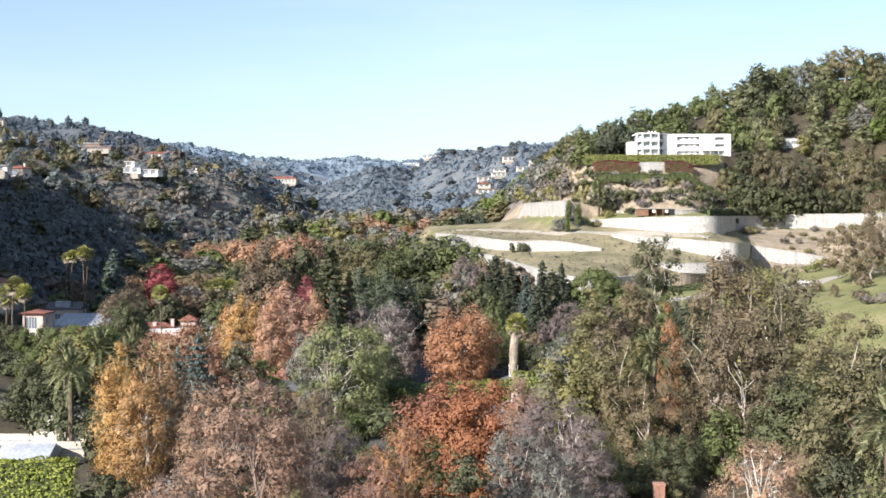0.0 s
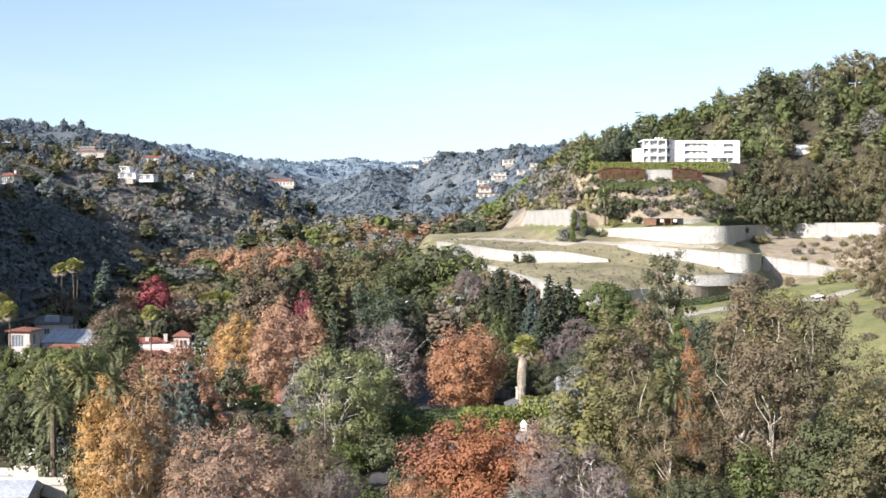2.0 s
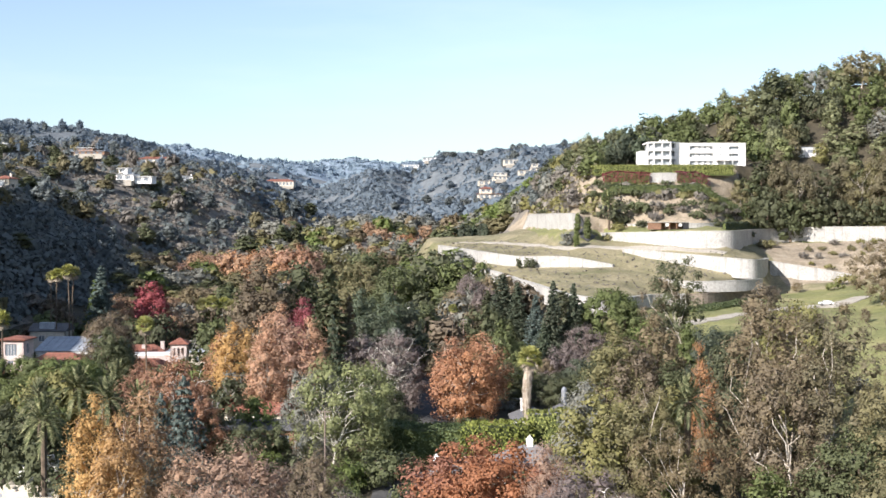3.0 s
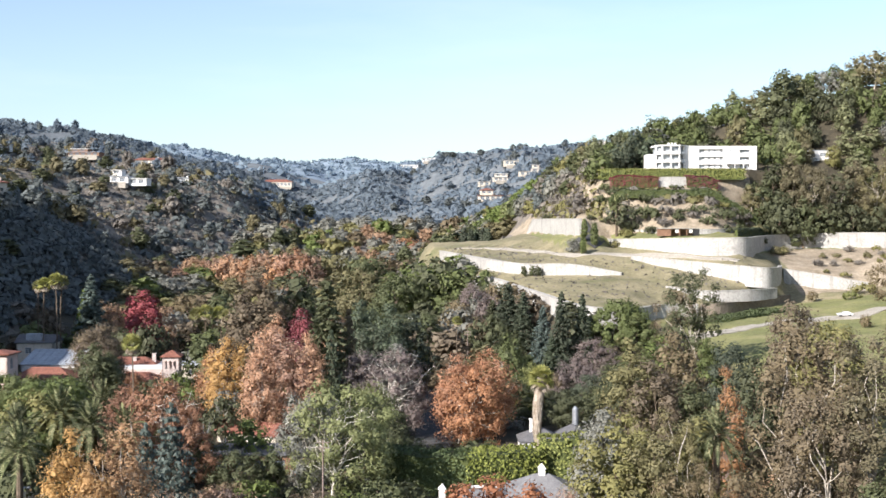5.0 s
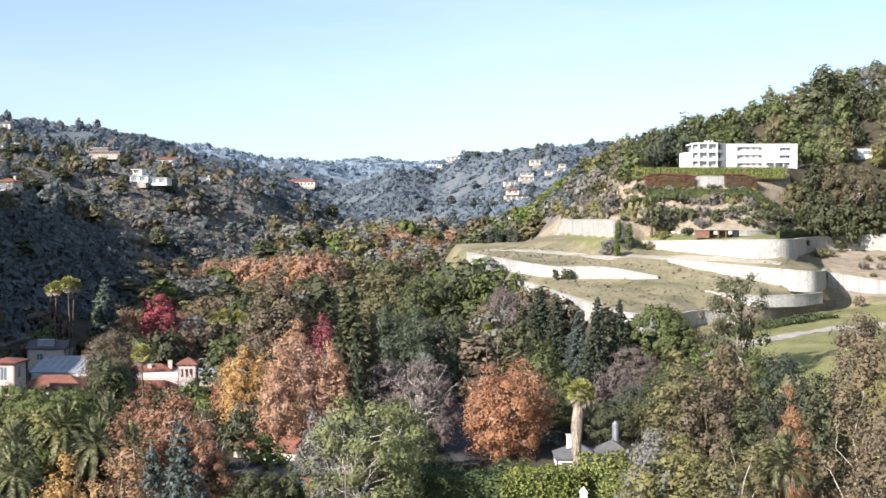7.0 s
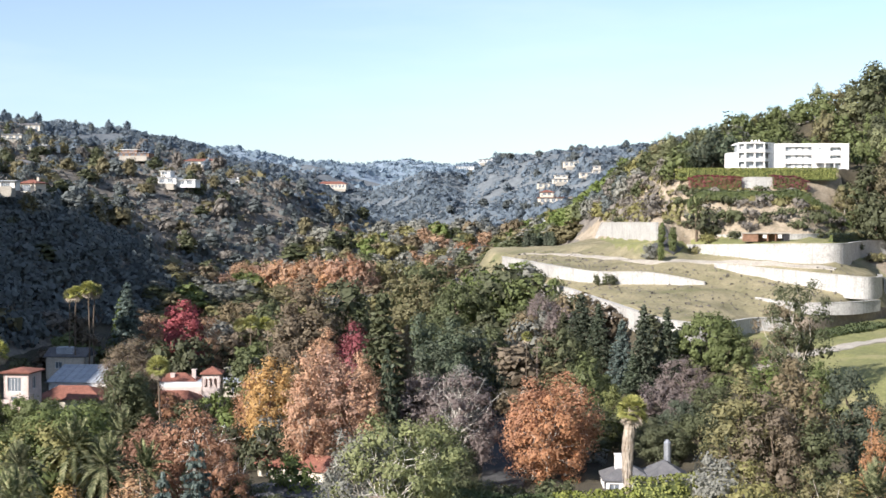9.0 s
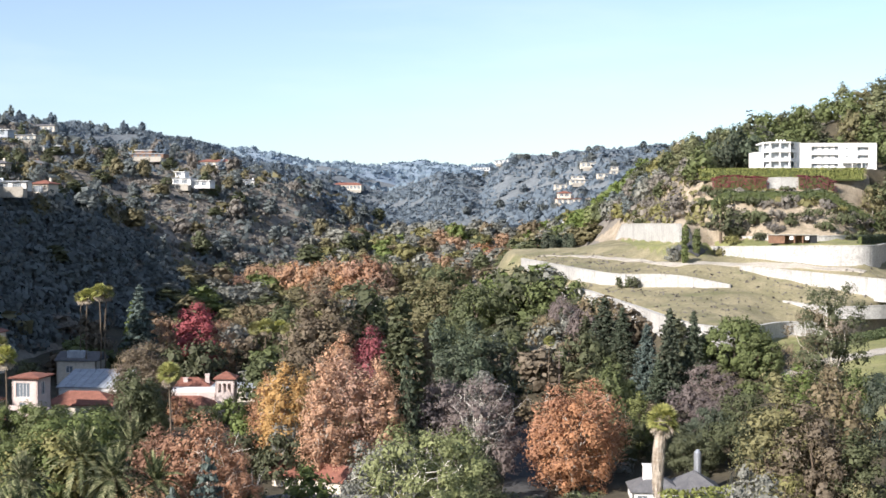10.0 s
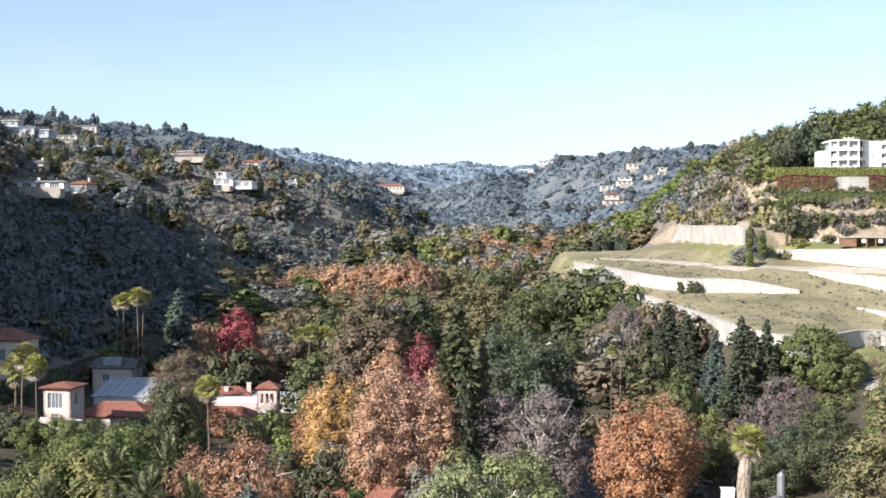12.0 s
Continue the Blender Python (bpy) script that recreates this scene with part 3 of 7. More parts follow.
def tree_meshes(name, shape, h, w, low, billows, sub, per, size, limbs, seed, bark, leaf, droop=0.0, flat=0.85, shell=0.82, lumps=0.28, puff=1.0, fill=0.7, twigs=0, sides=5, lean=0.0, trunk=0.022, aspect=0.6):
    """The trunk with its limbs, and the crown, of a tree of that height and width: two meshes. The crown is a heap of billows, each a leafy mass set with tufts."""
    rng = np.random.default_rng(seed)
    tall = h * (1 - low)
    rb = puff * 1.05 * math.sqrt(0.85 * w * tall / billows)
    inset = np.array([max(0.35, 1 - 1.3 * rb / w), max(0.35, 1 - 1.3 * rb / w), 1])
    mid = spaced(crown_points(shape, billows * 5, low, rng, shell, lumps) * np.array([w, w, h]), billows) * inset
    mid[:, 2] = low * h + 0.6 * rb + (mid[:, 2] - low * h) * (tall - 1.4 * rb) / tall
    mid[:, 0] += lean * mid[:, 2]
    radius = rb * rng.uniform(0.68, 1.25, billows)
    heart = np.array([lean * h * (low + 1) / 2, 0, h * (low + 0.38 * (1 - low))])
    wood = Solid()
    top = h * (0.93 if shape in ("cone", "column") else 0.62)
    spine = bent((0, 0, -1.0), (lean * top, 0, top), 0, rng, 6)
    rad = h * trunk * np.array([1.5, 1.0, 0.85, 0.68, 0.45, 0.12])
    wood.tube(spine, rad, sides + 2)
    away = np.repeat(unit(mid - heart), sub, axis=0)
    d = unit(unit(rng.normal(0, 1, (billows * sub, 3))) + 0.55 * away + np.array([0, 0, 0.25]))
    about, rr = np.repeat(mid, sub, axis=0), np.repeat(radius, sub)
    pts = about + d * rr[:, None] * 0.7 * np.array([1, 1, flat])
    pts[:, 2] -= droop * rr * rng.uniform(0, 1.1, len(pts))
    joints = []
    for i in rng.permutation(billows)[:limbs]:
        p = mid[i]
        zb = np.clip(p[2] * rng.uniform(0.35, 0.7), 0.12 * h, top * 0.96)
        base = np.array([np.interp(zb, spine[:, 2], spine[:, k]) for k in range(3)])
        line = bent(base, p + 0.5 * radius[i] * unit(p - heart), 0.06 * h * (1 if droop == 0 else 0.4), rng, 5)
        joints.append(line[2:])
        wood.tube(line, h * trunk * rng.uniform(0.28, 0.5) * np.array([1, 0.8, 0.6, 0.4, 0.15]), sides)
    if twigs:
        joints = np.concatenate(joints)
        for p in pts[rng.permutation(len(pts))[:twigs]]:
            j = joints[np.argmin(np.linalg.norm(joints - p, axis=1))]
            wood.tube(bent(j, p + 0.3 * rb * unit(p - heart), 0.01 * h, rng, 3), h * trunk * np.array([0.13, 0.08, 0.03]), 3, False)
    crown = leaves(pts, 0.52 * rr * rng.uniform(0.75, 1.25, len(pts)), per, size, rng, flat, droop, aspect, heart, about)
    if fill:
        body = tufts(mid - np.array([0, 0, 0.3 * droop]) * radius[:, None], radius * fill, rng, flat * (1 + 0.3 * droop), heart, 36 if per > 12 else 14)
        SOLID[name + "_crown"] = len(body)
        crown = np.concatenate([body, crown])
    return wood.mesh(name + "_trunk", bark), quads_mesh(name + "_crown", crown, leaf)


def cone_meshes(name, h, w, tiers, per, size, seed, bark, leaf, low=0.08, droop=0.35):
    """A conifer: whorls of drooping boughs, each a flat fan of needle sprays."""
    rng = np.random.default_rng(seed)
    wood = Solid()
    wood.tube([(0, 0, -1), (0, 0, h * 0.4), (0, 0, h)], [h * 0.02, h * 0.013, 0.03], 6)
    quads = []
    for k in range(tiers):
        f = low + (1 - low) * (k + rng.uniform(-0.2, 0.2)) / tiers
        n = max(3, int(9 * (1 - f) + 3))
        for a in rng.uniform(0, 2 * np.pi) + np.arange(n) * 2 * np.pi / n + rng.normal(0, 0.2, n):
            reach = 0.5 * w * (1.03 - f) ** 0.8 * rng.uniform(0.6, 1.12)
            tip = np.array([reach * math.cos(a), reach * math.sin(a), f * h - droop * reach * rng.uniform(0.5, 1.3)])
            root = np.array([0, 0, f * h])
            wood.tube([root, (root + tip) / 2 + [0, 0, 0.05 * reach], tip], [0.09, 0.06, 0.02], 3, False)
            s = np.linspace(0.25, 1, 4)[:, None]
            quads.append(leaves(root + (tip - root) * s, np.full(4, 0.13 * reach + 0.35), per, size, rng, 0.45, 0.3, 0.5))
    quads.append(leaves(np.array([[0, 0, h * 0.985], [0, 0, h * 0.95]]), [0.4, 0.6], 10, size, rng))
    return wood.mesh(name + "_trunk", bark), quads_mesh(name + "_crown", np.concatenate(quads), leaf)


def date_palm_meshes(name, reach, fronds, seed, low_hang=-0.7):
    """A feather palm: stout trunk, arching fronds, each two rows of leaflets folded up from the midrib."""
    rng = np.random.default_rng(seed)
    wood = Solid()
    zs = np.linspace(-0.5, 10, 9)
    wood.tube([(0, 0, z) for z in zs], [0.5 + 0.07 * (i % 2) + (0.25 if i == 8 else 0) for i in range(9)], 9)
    quads = []
    for i in range(fronds):
        el = low_hang + (1.45 - low_hang) * (i / fronds) ** 0.85 + rng.normal(0, 0.08)
        a = i * 2.399 + rng.normal(0, 0.15)
        out = np.array([math.cos(a), math.sin(a), 0])
        side = np.array([-math.sin(a), math.cos(a), 0])
        L = reach * rng.uniform(0.85, 1.12)
        s = np.linspace(0, 1, 19)
        line = np.outer(L * s * math.cos(el) * (1 - 0.12 * s), out)
        line[:, 2] += L * (s * math.sin(el) - 0.55 * s ** 2.1 * max(math.cos(el), 0.35))
        for k in range(2, 18):
            d = line[k + 1] - line[k]
            up = unit(np.cross(side, d) * (1 if np.cross(side, d)[2] < 0 else -1)) * -1
            for sg in (-1, 1):
                ln = 0.17 * L * math.sin(math.pi * (0.14 + 0.8 * s[k])) * rng.uniform(0.8, 1.1)
                tip = line[k] + d * 2.2 + sg * side * ln * 0.75 + up * 0.3 * ln
                quads.append([line[k], line[k] + d * 0.95, tip, line[k] + d * 0.75 + sg * side * 0.3 * ln])
    return wood.mesh(name + "_trunk", M["bark"]), quads_mesh(name + "_crown", np.array(quads), LEAF["frond"])


def fan_palm_meshes(name, reach, fronds, seed, r0=0.28, r1=0.2, skirt=0.0, bark=None):
    """A fan palm: a thin trunk, a round head of pleated fans, and dead ones hanging below it."""
    rng = np.random.default_rng(seed)
    wood = Solid()
    n = 8
    bow = rng.normal(0, 0.5, 2)
    line = [(bow[0] * math.sin(math.pi * k / n), bow[1] * math.sin(math.pi * k / n), 10 * k / n - 0.3 * (k == 0)) for k in range(n + 1)]
    rad = [r0 + (r1 - r0) * k / n + (0.06 if k == 0 else 0) for k in range(n + 1)]
    if skirt:
        rad = [0.5, 0.52, 0.58, 0.72, 0.88, 0.98, 1.0, 0.92, 0.6]
    wood.tube(line, rad, 9 if skirt else 7)
    head = np.zeros(3)
    quads, dead, shag = [], [], []
    for i in range(fronds):
        hang = i < fronds * 0.18
        el = rng.uniform(-1.3, -0.75) if hang else -0.5 + 2.0 * ((i / fronds - 0.18) / 0.82) + rng.normal(0, 0.1)
        a = i * 2.399
        out = np.array([math.cos(a) * math.cos(el), math.sin(a) * math.cos(el), math.sin(el)])
        side = np.array([-math.sin(a), math.cos(a), 0])
        up = np.cross(side, out)
        roll = rng.uniform(-0.9, 0.9)
        side, up = side * math.cos(roll) + up * math.sin(roll), up * math.cos(roll) - side * math.sin(roll)
        c = head + out * reach * 0.5
        R = reach * 0.55 * rng.uniform(0.85, 1.1)
        for k in range(9):
            b = -1.25 + 2.5 * k / 8
            tip = c + R * (math.cos(b) * out + math.sin(b) * side) + np.array([0, 0, -0.12 * R]) + 0.06 * R * up * (-1) ** k
            q = [c - out * 0.03, c + 0.55 * R * (math.cos(b - 0.16) * out + math.sin(b - 0.16) * side), tip, c + 0.55 * R * (math.cos(b + 0.16) * out + math.sin(b + 0.16) * side)]
            (dead if hang else quads).append(q)
        stem = [head, head + side * 0.04, c + side * 0.03, c]
        (dead if hang else quads).append(stem)
    if skirt:
        for k in range(260):
            f = rng.uniform(0.3, 0.98)
            a = rng.uniform(0, 2 * np.pi)
            r = float(np.interp(f, [i / n for i in range(n + 1)], rad))
            p = np.array([np.interp(f, [i / n for i in range(n + 1)], [q[j] for q in line]) for j in range(3)]) + np.array([r * math.cos(a), r * math.sin(a), 0]) * 1.02
            s = np.array([-math.sin(a), math.cos(a), 0]) * 0.16
            o = np.array([math.cos(a), math.sin(a), 0]) * 0.14
            shag.append([p - s, p + s, p + s * 0.4 + o + [0, 0, -0.5], p - s * 0.4 + o + [0, 0, -0.5]])
    if skirt:
        wood.add(np.array(shag).reshape(-1, 3), [tuple(range(4 * i, 4 * i + 4)) for i in range(len(shag))])
    return wood.mesh(name + "_trunk", bark or M["twig"]), quads_mesh(name + "_crown", np.array(quads), LEAF["fan"]), quads_mesh(name + "_skirt", np.array(dead), M["thatch"])


# shapes, two or three of each: (height, width, (trunk mesh, crown mesh)); broadleaved trees also in slimmer and broader builds
SHAPE, RECIPE = {}, {}


def shape(key, h, w, *meshes):
    SHAPE.setdefault(key, []).append((h, w, meshes))


def recipe(key, outline, h, w, low, billows, sub, per, size, limbs, seed, bark, leaf, **more):
    RECIPE[key] = (outline, h, w, low, billows, sub, per, size, limbs, seed, bark, leaf, more)


def forms(key, slim=1.0):
    """The meshes of a kind, in the build nearest to that slimness."""
    if key not in RECIPE:
        return SHAPE[key]
    step = round(math.log(slim) / math.log(1.4))
    if (key, step) not in SHAPE:
        outline, h, w, low, billows, sub, per, size, limbs, seed, bark, leaf, more = RECIPE[key]
        k = 1.4 ** (step / 2)
        for i in range(3 if step == 0 else 2):
            shape((key, step), h * k, w / k, *tree_meshes(key, outline, h * k, w / k, low, billows, sub, per, size, limbs, seed + i, bark, leaf, **more))
    return SHAPE[(key, step)]


B, P, T = M["bark"], M["pale_bark"], M["twig"]
recipe("round", "dome", 15, 14, 0.05, 34, 8, 21, 0.26, 8, 10, B, LEAF["oak"], lumps=0.4, fill=0.55)
recipe("round_near", "dome", 15, 14, 0.05, 36, 9, 30, 0.19, 9, 10, B, LEAF["oak"], lumps=0.4, fill=0.52)
recipe("oval_near", "oval", 20, 11, 0.04, 42, 9, 30, 0.16, 16, 20, P, LEAF["rust"], lumps=0.3, flat=1.0, trunk=0.012, fill=0.46, twigs=90)
recipe("open_near", "spread", 24, 13, 0.1, 40, 9, 30, 0.19, 16, 30, P, LEAF["euc"], lumps=0.6, droop=0.3, flat=1.0, trunk=0.012, shell=0.7, puff=0.92, fill=0.48, aspect=0.5)
recipe("bare_near", "dome", 15, 13, 0.06, 40, 9, 32, 0.15, 20, 40, T, LEAF["rose"], lumps=0.3, trunk=0.011, fill=0.4, puff=0.95, twigs=220, aspect=0.32)
recipe("wood_near", "dome", 12, 11, 0.04, 22, 7, 24, 0.2, 5, 50, B, LEAF["oak"], lumps=0.42, fill=0.55)
recipe("round_far", "dome", 15, 14, 0.05, 26, 5, 9, 0.5, 4, 10, B, LEAF["oak"], lumps=0.4, fill=0.6)
recipe("oval", "oval", 20, 11, 0.04, 40, 8, 21, 0.215, 14, 20, P, LEAF["rust"], lumps=0.3, flat=1.0, trunk=0.012, fill=0.48, twigs=60)
recipe("oval_far", "oval", 20, 11, 0.04, 28, 6, 9, 0.42, 5, 20, P, LEAF["rust"], lumps=0.3, flat=1.0, trunk=0.012, fill=0.55)
recipe("open", "spread", 24, 13, 0.1, 40, 8, 23, 0.24, 14, 30, P, LEAF["euc"], lumps=0.6, droop=0.3, flat=1.0, trunk=0.012, shell=0.7, puff=0.92, fill=0.5, aspect=0.5)
recipe("open_far", "spread", 24, 13, 0.1, 28, 5, 10, 0.46, 6, 30, P, LEAF["euc"], lumps=0.6, droop=0.3, flat=1.0, trunk=0.012, shell=0.7, puff=0.92, fill=0.58, aspect=0.5)
recipe("bare", "dome", 15, 13, 0.06, 38, 8, 21, 0.22, 18, 40, T, LEAF["rose"], lumps=0.3, trunk=0.011, fill=0.45, puff=0.95, twigs=130, aspect=0.34)
recipe("bare_far", "dome", 15, 13, 0.06, 28, 6, 10, 0.4, 8, 40, T, LEAF["rose"], lumps=0.3, trunk=0.011, fill=0.5, twigs=24, aspect=0.4)
recipe("wood", "dome", 12, 11, 0.04, 20, 6, 10, 0.36, 4, 50, B, LEAF["oak"], lumps=0.42, fill=0.6)
recipe("wood_far", "dome", 12, 11, 0.04, 17, 4, 8, 0.48, 3, 50, B, LEAF["oak"], lumps=0.42, fill=0.6)
recipe("tall_wood", "oval", 18, 10, 0.08, 24, 6, 10, 0.36, 4, 60, B, LEAF["oak"], lumps=0.35, fill=0.6)
recipe("tall_wood_far", "oval", 18, 10, 0.08, 20, 4, 9, 0.48, 3, 60, B, LEAF["oak"], lumps=0.35, fill=0.6)
recipe("bush", "dome", 4, 5, 0.02, 10, 4, 9, 0.26, 3, 70, B, LEAF["oak"], lumps=0.4, fill=0.6)
recipe("weeping", "dome", 20, 16, 0.06, 40, 8, 24, 0.25, 12, 90, B, LEAF["olive"], droop=0.6, lumps=0.4, fill=0.52, aspect=0.45)
recipe("dense", "dome", 15, 16, 0.02, 60, 8, 14, 0.3, 8, 94, B, LEAF["green"], shell=0.9, lumps=0.16, fill=0.68)
recipe("snag", "spread", 14, 11, 0.3, 34, 3, 2, 0.12, 26, 130, M["white_bark"], LEAF["rose"], lumps=0.5, twigs=90, trunk=0.016, fill=0)
recipe("column", "column", 7, 1.9, 0.02, 40, 4, 9, 0.2, 4, 110, B, LEAF["pine"], lumps=0.1, puff=1.2)
for i in range(2):
    shape("cone", 26, 11, *cone_meshes("cone", 26, 11, 30, 11, 0.42, 80 + i, M["bark"], LEAF["pine"]))
    shape("deodar", 17, 13, *cone_meshes("deodar", 17, 13, 16, 9, 0.4, 84 + i, M["bark"], LEAF["blue"], 0.05, 0.15))
    shape("date", 3.4, 10, *date_palm_meshes("date", 5.5, 50, 100 + i))
    shape("fan", 2.3, 4.8, *fan_palm_meshes("fan", 2.4, 54, 104 + i, 0.2, 0.15, 0.0, M["bark"]))
shape("thatched", 2.8, 6, *fan_palm_meshes("thatched", 3.0, 70, 112, skirt=1.0, bark=M["thatch"]))

WORDS = {"oak": "dark olive-green", "green": "fresh green", "lime": "bright yellow-green", "olive": "pale olive-green", "euc": "dull olive-brown", "pale": "pale grey-green", "brown": "brownish", "grey": "grey-green",
         "blue": "bluish green", "pine": "dark green", "rust": "rusty autumn", "orange": "bright orange autumn", "gold": "golden autumn", "peach": "peach-orange autumn",
         "rose": "faded rosy-brown autumn", "red": "crimson autumn", "copper": "copper-red autumn", "lilac": "leafless lilac-grey", "frond": "green", "fan": "yellow-green", "scrub": "haze-lightened dry brown-green", "sage": "haze-tinted grey-blue", "chap": "haze-lightened grey-green", "far": "pale grey-green"}
KINDS = {"round": ("oak_tree", "broad rounded oak tree with {} leaves", "tree"), "oval": ("sycamore_tree", "tall sycamore with {} leaves and pale limbs", "tree"),
         "open": ("eucalyptus_tree", "tall gum tree with {} foliage and pale bare limbs", "tree"), "bare": ("bare_tree", "winter tree with {} twigs and thin leaves", "tree"),
         "wood": ("woodland_tree", "low dense woodland tree with {} leaves", "tree"), "tall_wood": ("woodland_tree", "tall woodland tree with {} leaves", "tree"), "bush": ("bush", "rounded bush with {} leaves", "bush"),
         "cone": ("conifer_tree", "tall tapering conifer with {} drooping boughs", "conifer"), "deodar": ("cedar_tree", "wide cedar with layered {} boughs", "conifer"),
         "weeping": ("pepper_tree", "weeping tree with hanging {} foliage", "tree"), "dense": ("fig_tree", "dense domed tree with {} leaves", "tree"),
         "date": ("date_palm", "stout date palm with arching {} fronds", "palm"), "fan": ("fan_palm", "slender fan palm with a {} head", "palm"),
         "snag": ("white_limbed_tree", "leafless tree of white limbs, some set inside leafy trees", "tree"), "column": ("cypress_tree", "narrow clipped {} cypress", "cypress"), "thatched": ("thatched_palm", "thick fan palm with a skirt of dead fronds", "palm")}
GROUPS = {"oval": "autumn sycamores", "bare": "winter trees", "open": "gum trees", "wood": "valley woodland", "tall_wood": "valley woodland", "date": "date palms", "fan": "fan palms", "column": "cypresses", "bush": "bushes", "round": "oaks", "cone": "conifers"}
count = {}


def plant(kind, leaf, x, y, h, w, sink=0.0):
    """A tree of that kind, height and width, on the ground at (x, y)."""
    k = count[kind] = count.get(kind, -1) + 1
    key = kind + "_far" if (y > 300 + 10 * h or h < 9) and kind + "_far" in RECIPE else kind
    if y < 225 and h > 9 and kind + "_near" in RECIPE:
        key = kind + "_near"
    slim = (h / w) / (RECIPE[key][1] / RECIPE[key][2]) if key in RECIPE else 1.0
    builds = forms(key, min(max(slim, 0.4), 3.0))
    h0, w0, meshes = builds[k % len(builds)]
    name, words, cat = KINDS[kind]
    ob = thing(name, 0, 0, 0, words.format(WORDS[leaf]), cat, GROUPS.get(kind, ""))
    ob.matrix_basis = Matrix.LocRotScale((x, y, ground_z(x, y) - sink), Euler((0, 0, (k * 2.399) % 6.283)), (w / w0, w / w0, h / h0))
    ob["spread"] = w
    palm = cat == "palm"
    s, th = w / w0, h - h0 * w / w0
    if palm:
        ob.matrix_basis = pose(x, y, ground_z(x, y) - sink, 0, 0, (k * 137.5) % 360)
    for nm, me in zip(("trunk", "crown", "skirt"), meshes):
        p = part(nm, me, ob)
        if palm:
            p.matrix_basis = Matrix.LocRotScale((0, 0, 0 if nm == "trunk" else th), None, (s, s, th / 10 if nm == "trunk" else s))
        if nm == "crown" and LEAF[leaf] is not me.materials[0]:
            p.material_slots[0].link = "OBJECT"
            p.material_slots[0].material = LEAF[leaf]
    return ob

# ---- the ground: one sheet to the horizon ----
def steps(*runs):
    out = []
    for a, b, s in runs:
        out += list(np.arange(a, b, s))
    return np.array(out + [runs[-1][1]])


gx = steps((-3200, -900, 120), (-900, -300, 25), (-300, -20, 5), (-20, 185, 1.6), (185, 300, 6), (300, 900, 30), (900, 3200, 120))
gy = steps((-900, 100, 60), (100, 390, 6), (390, 570, 1.6), (570, 720, 3), (720, 1300, 9), (1300, 2900, 25), (2900, 4700, 100))
GX, GY = np.meshgrid(gx, gy)
GZ = land(GX, GY).reshape(GX.shape)
nx, ny = len(gx), len(gy)
idx = np.arange(nx * ny).reshape(ny, nx)
quads = np.stack([idx[:-1, :-1], idx[:-1, 1:], idx[1:, 1:], idx[1:, :-1]], axis=-1).reshape(-1, 4)
cx, cy = [((a[:-1, :-1] + a[1:, 1:]) / 2).ravel() for a in (GX, GY)]
foot, road_up, edge, back, pad = [np.interp(cx, BREAKS[i][0], BREAKS[i][1]) for i in (1, 6, 7, 9, 12)]
kind = np.zeros(len(cx), int)
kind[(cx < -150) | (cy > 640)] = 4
# kinds 5 and 6: far ground tinted to imitate haze
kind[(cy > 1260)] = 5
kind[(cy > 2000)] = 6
kind[(cx > 60) & (cx < 320) & (cy > 590) & (cy < 780)] = 0
inside = (cx > -14) & (cx < 200)
kind[inside & (cy > foot) & (cy <= edge)] = 1
kind[inside & (cy > edge) & (cy <= back) & (cx > 40)] = 2
kind[inside & (cy > edge) & (cy <= back) & (cx <= 40)] = 1
kind[inside & (cy > back) & (cy <= pad) & (cx > 33) & (cx < 130)] = 3
kind[inside & (cy > back) & (cy <= pad) & (cx >= 130)] = 0
kind[inside & (cy > back) & (cy <= pad) & (cx > 33) & (cx < 130) & (land(cx, cy) < 54)] = 3
kind[(cx > 64) & (cx < 132) & (cy > 541) & (cy <= pad)] = 3
kind[(cx > 128) & (cx < 215) & (cy > 488) & (cy < edge)] = 3
kind[(cx > 66) & (cx < 190) & (cy > 255) & (cy <= foot)] = 2
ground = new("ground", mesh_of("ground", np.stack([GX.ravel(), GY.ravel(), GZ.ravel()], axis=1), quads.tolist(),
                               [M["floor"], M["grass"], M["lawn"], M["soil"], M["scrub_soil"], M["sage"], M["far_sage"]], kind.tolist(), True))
tagged(ground, "canyon floor and hillsides of dry grass, scrub and soil, far slopes tinted for haze", "ground", kind="structure")


def spline(points, step=1.5):
    """A smooth line through points of any number of values."""
    p = np.array(points, float)
    p = np.vstack([2 * p[0] - p[1], p, 2 * p[-1] - p[-2]])
    out = []
    for i in range(1, len(p) - 2):
        n = max(2, int(np.linalg.norm(p[i + 1, :2] - p[i, :2]) / step))
        for s in np.arange(n) / n:
            out.append(0.5 * (2 * p[i] + (p[i + 1] - p[i - 1]) * s + (2 * p[i - 1] - 5 * p[i] + 4 * p[i + 1] - p[i + 2]) * s * s + (3 * p[i] - p[i - 1] - 3 * p[i + 1] + p[i + 2]) * s ** 3))
    return np.array(out + [p[-2]])


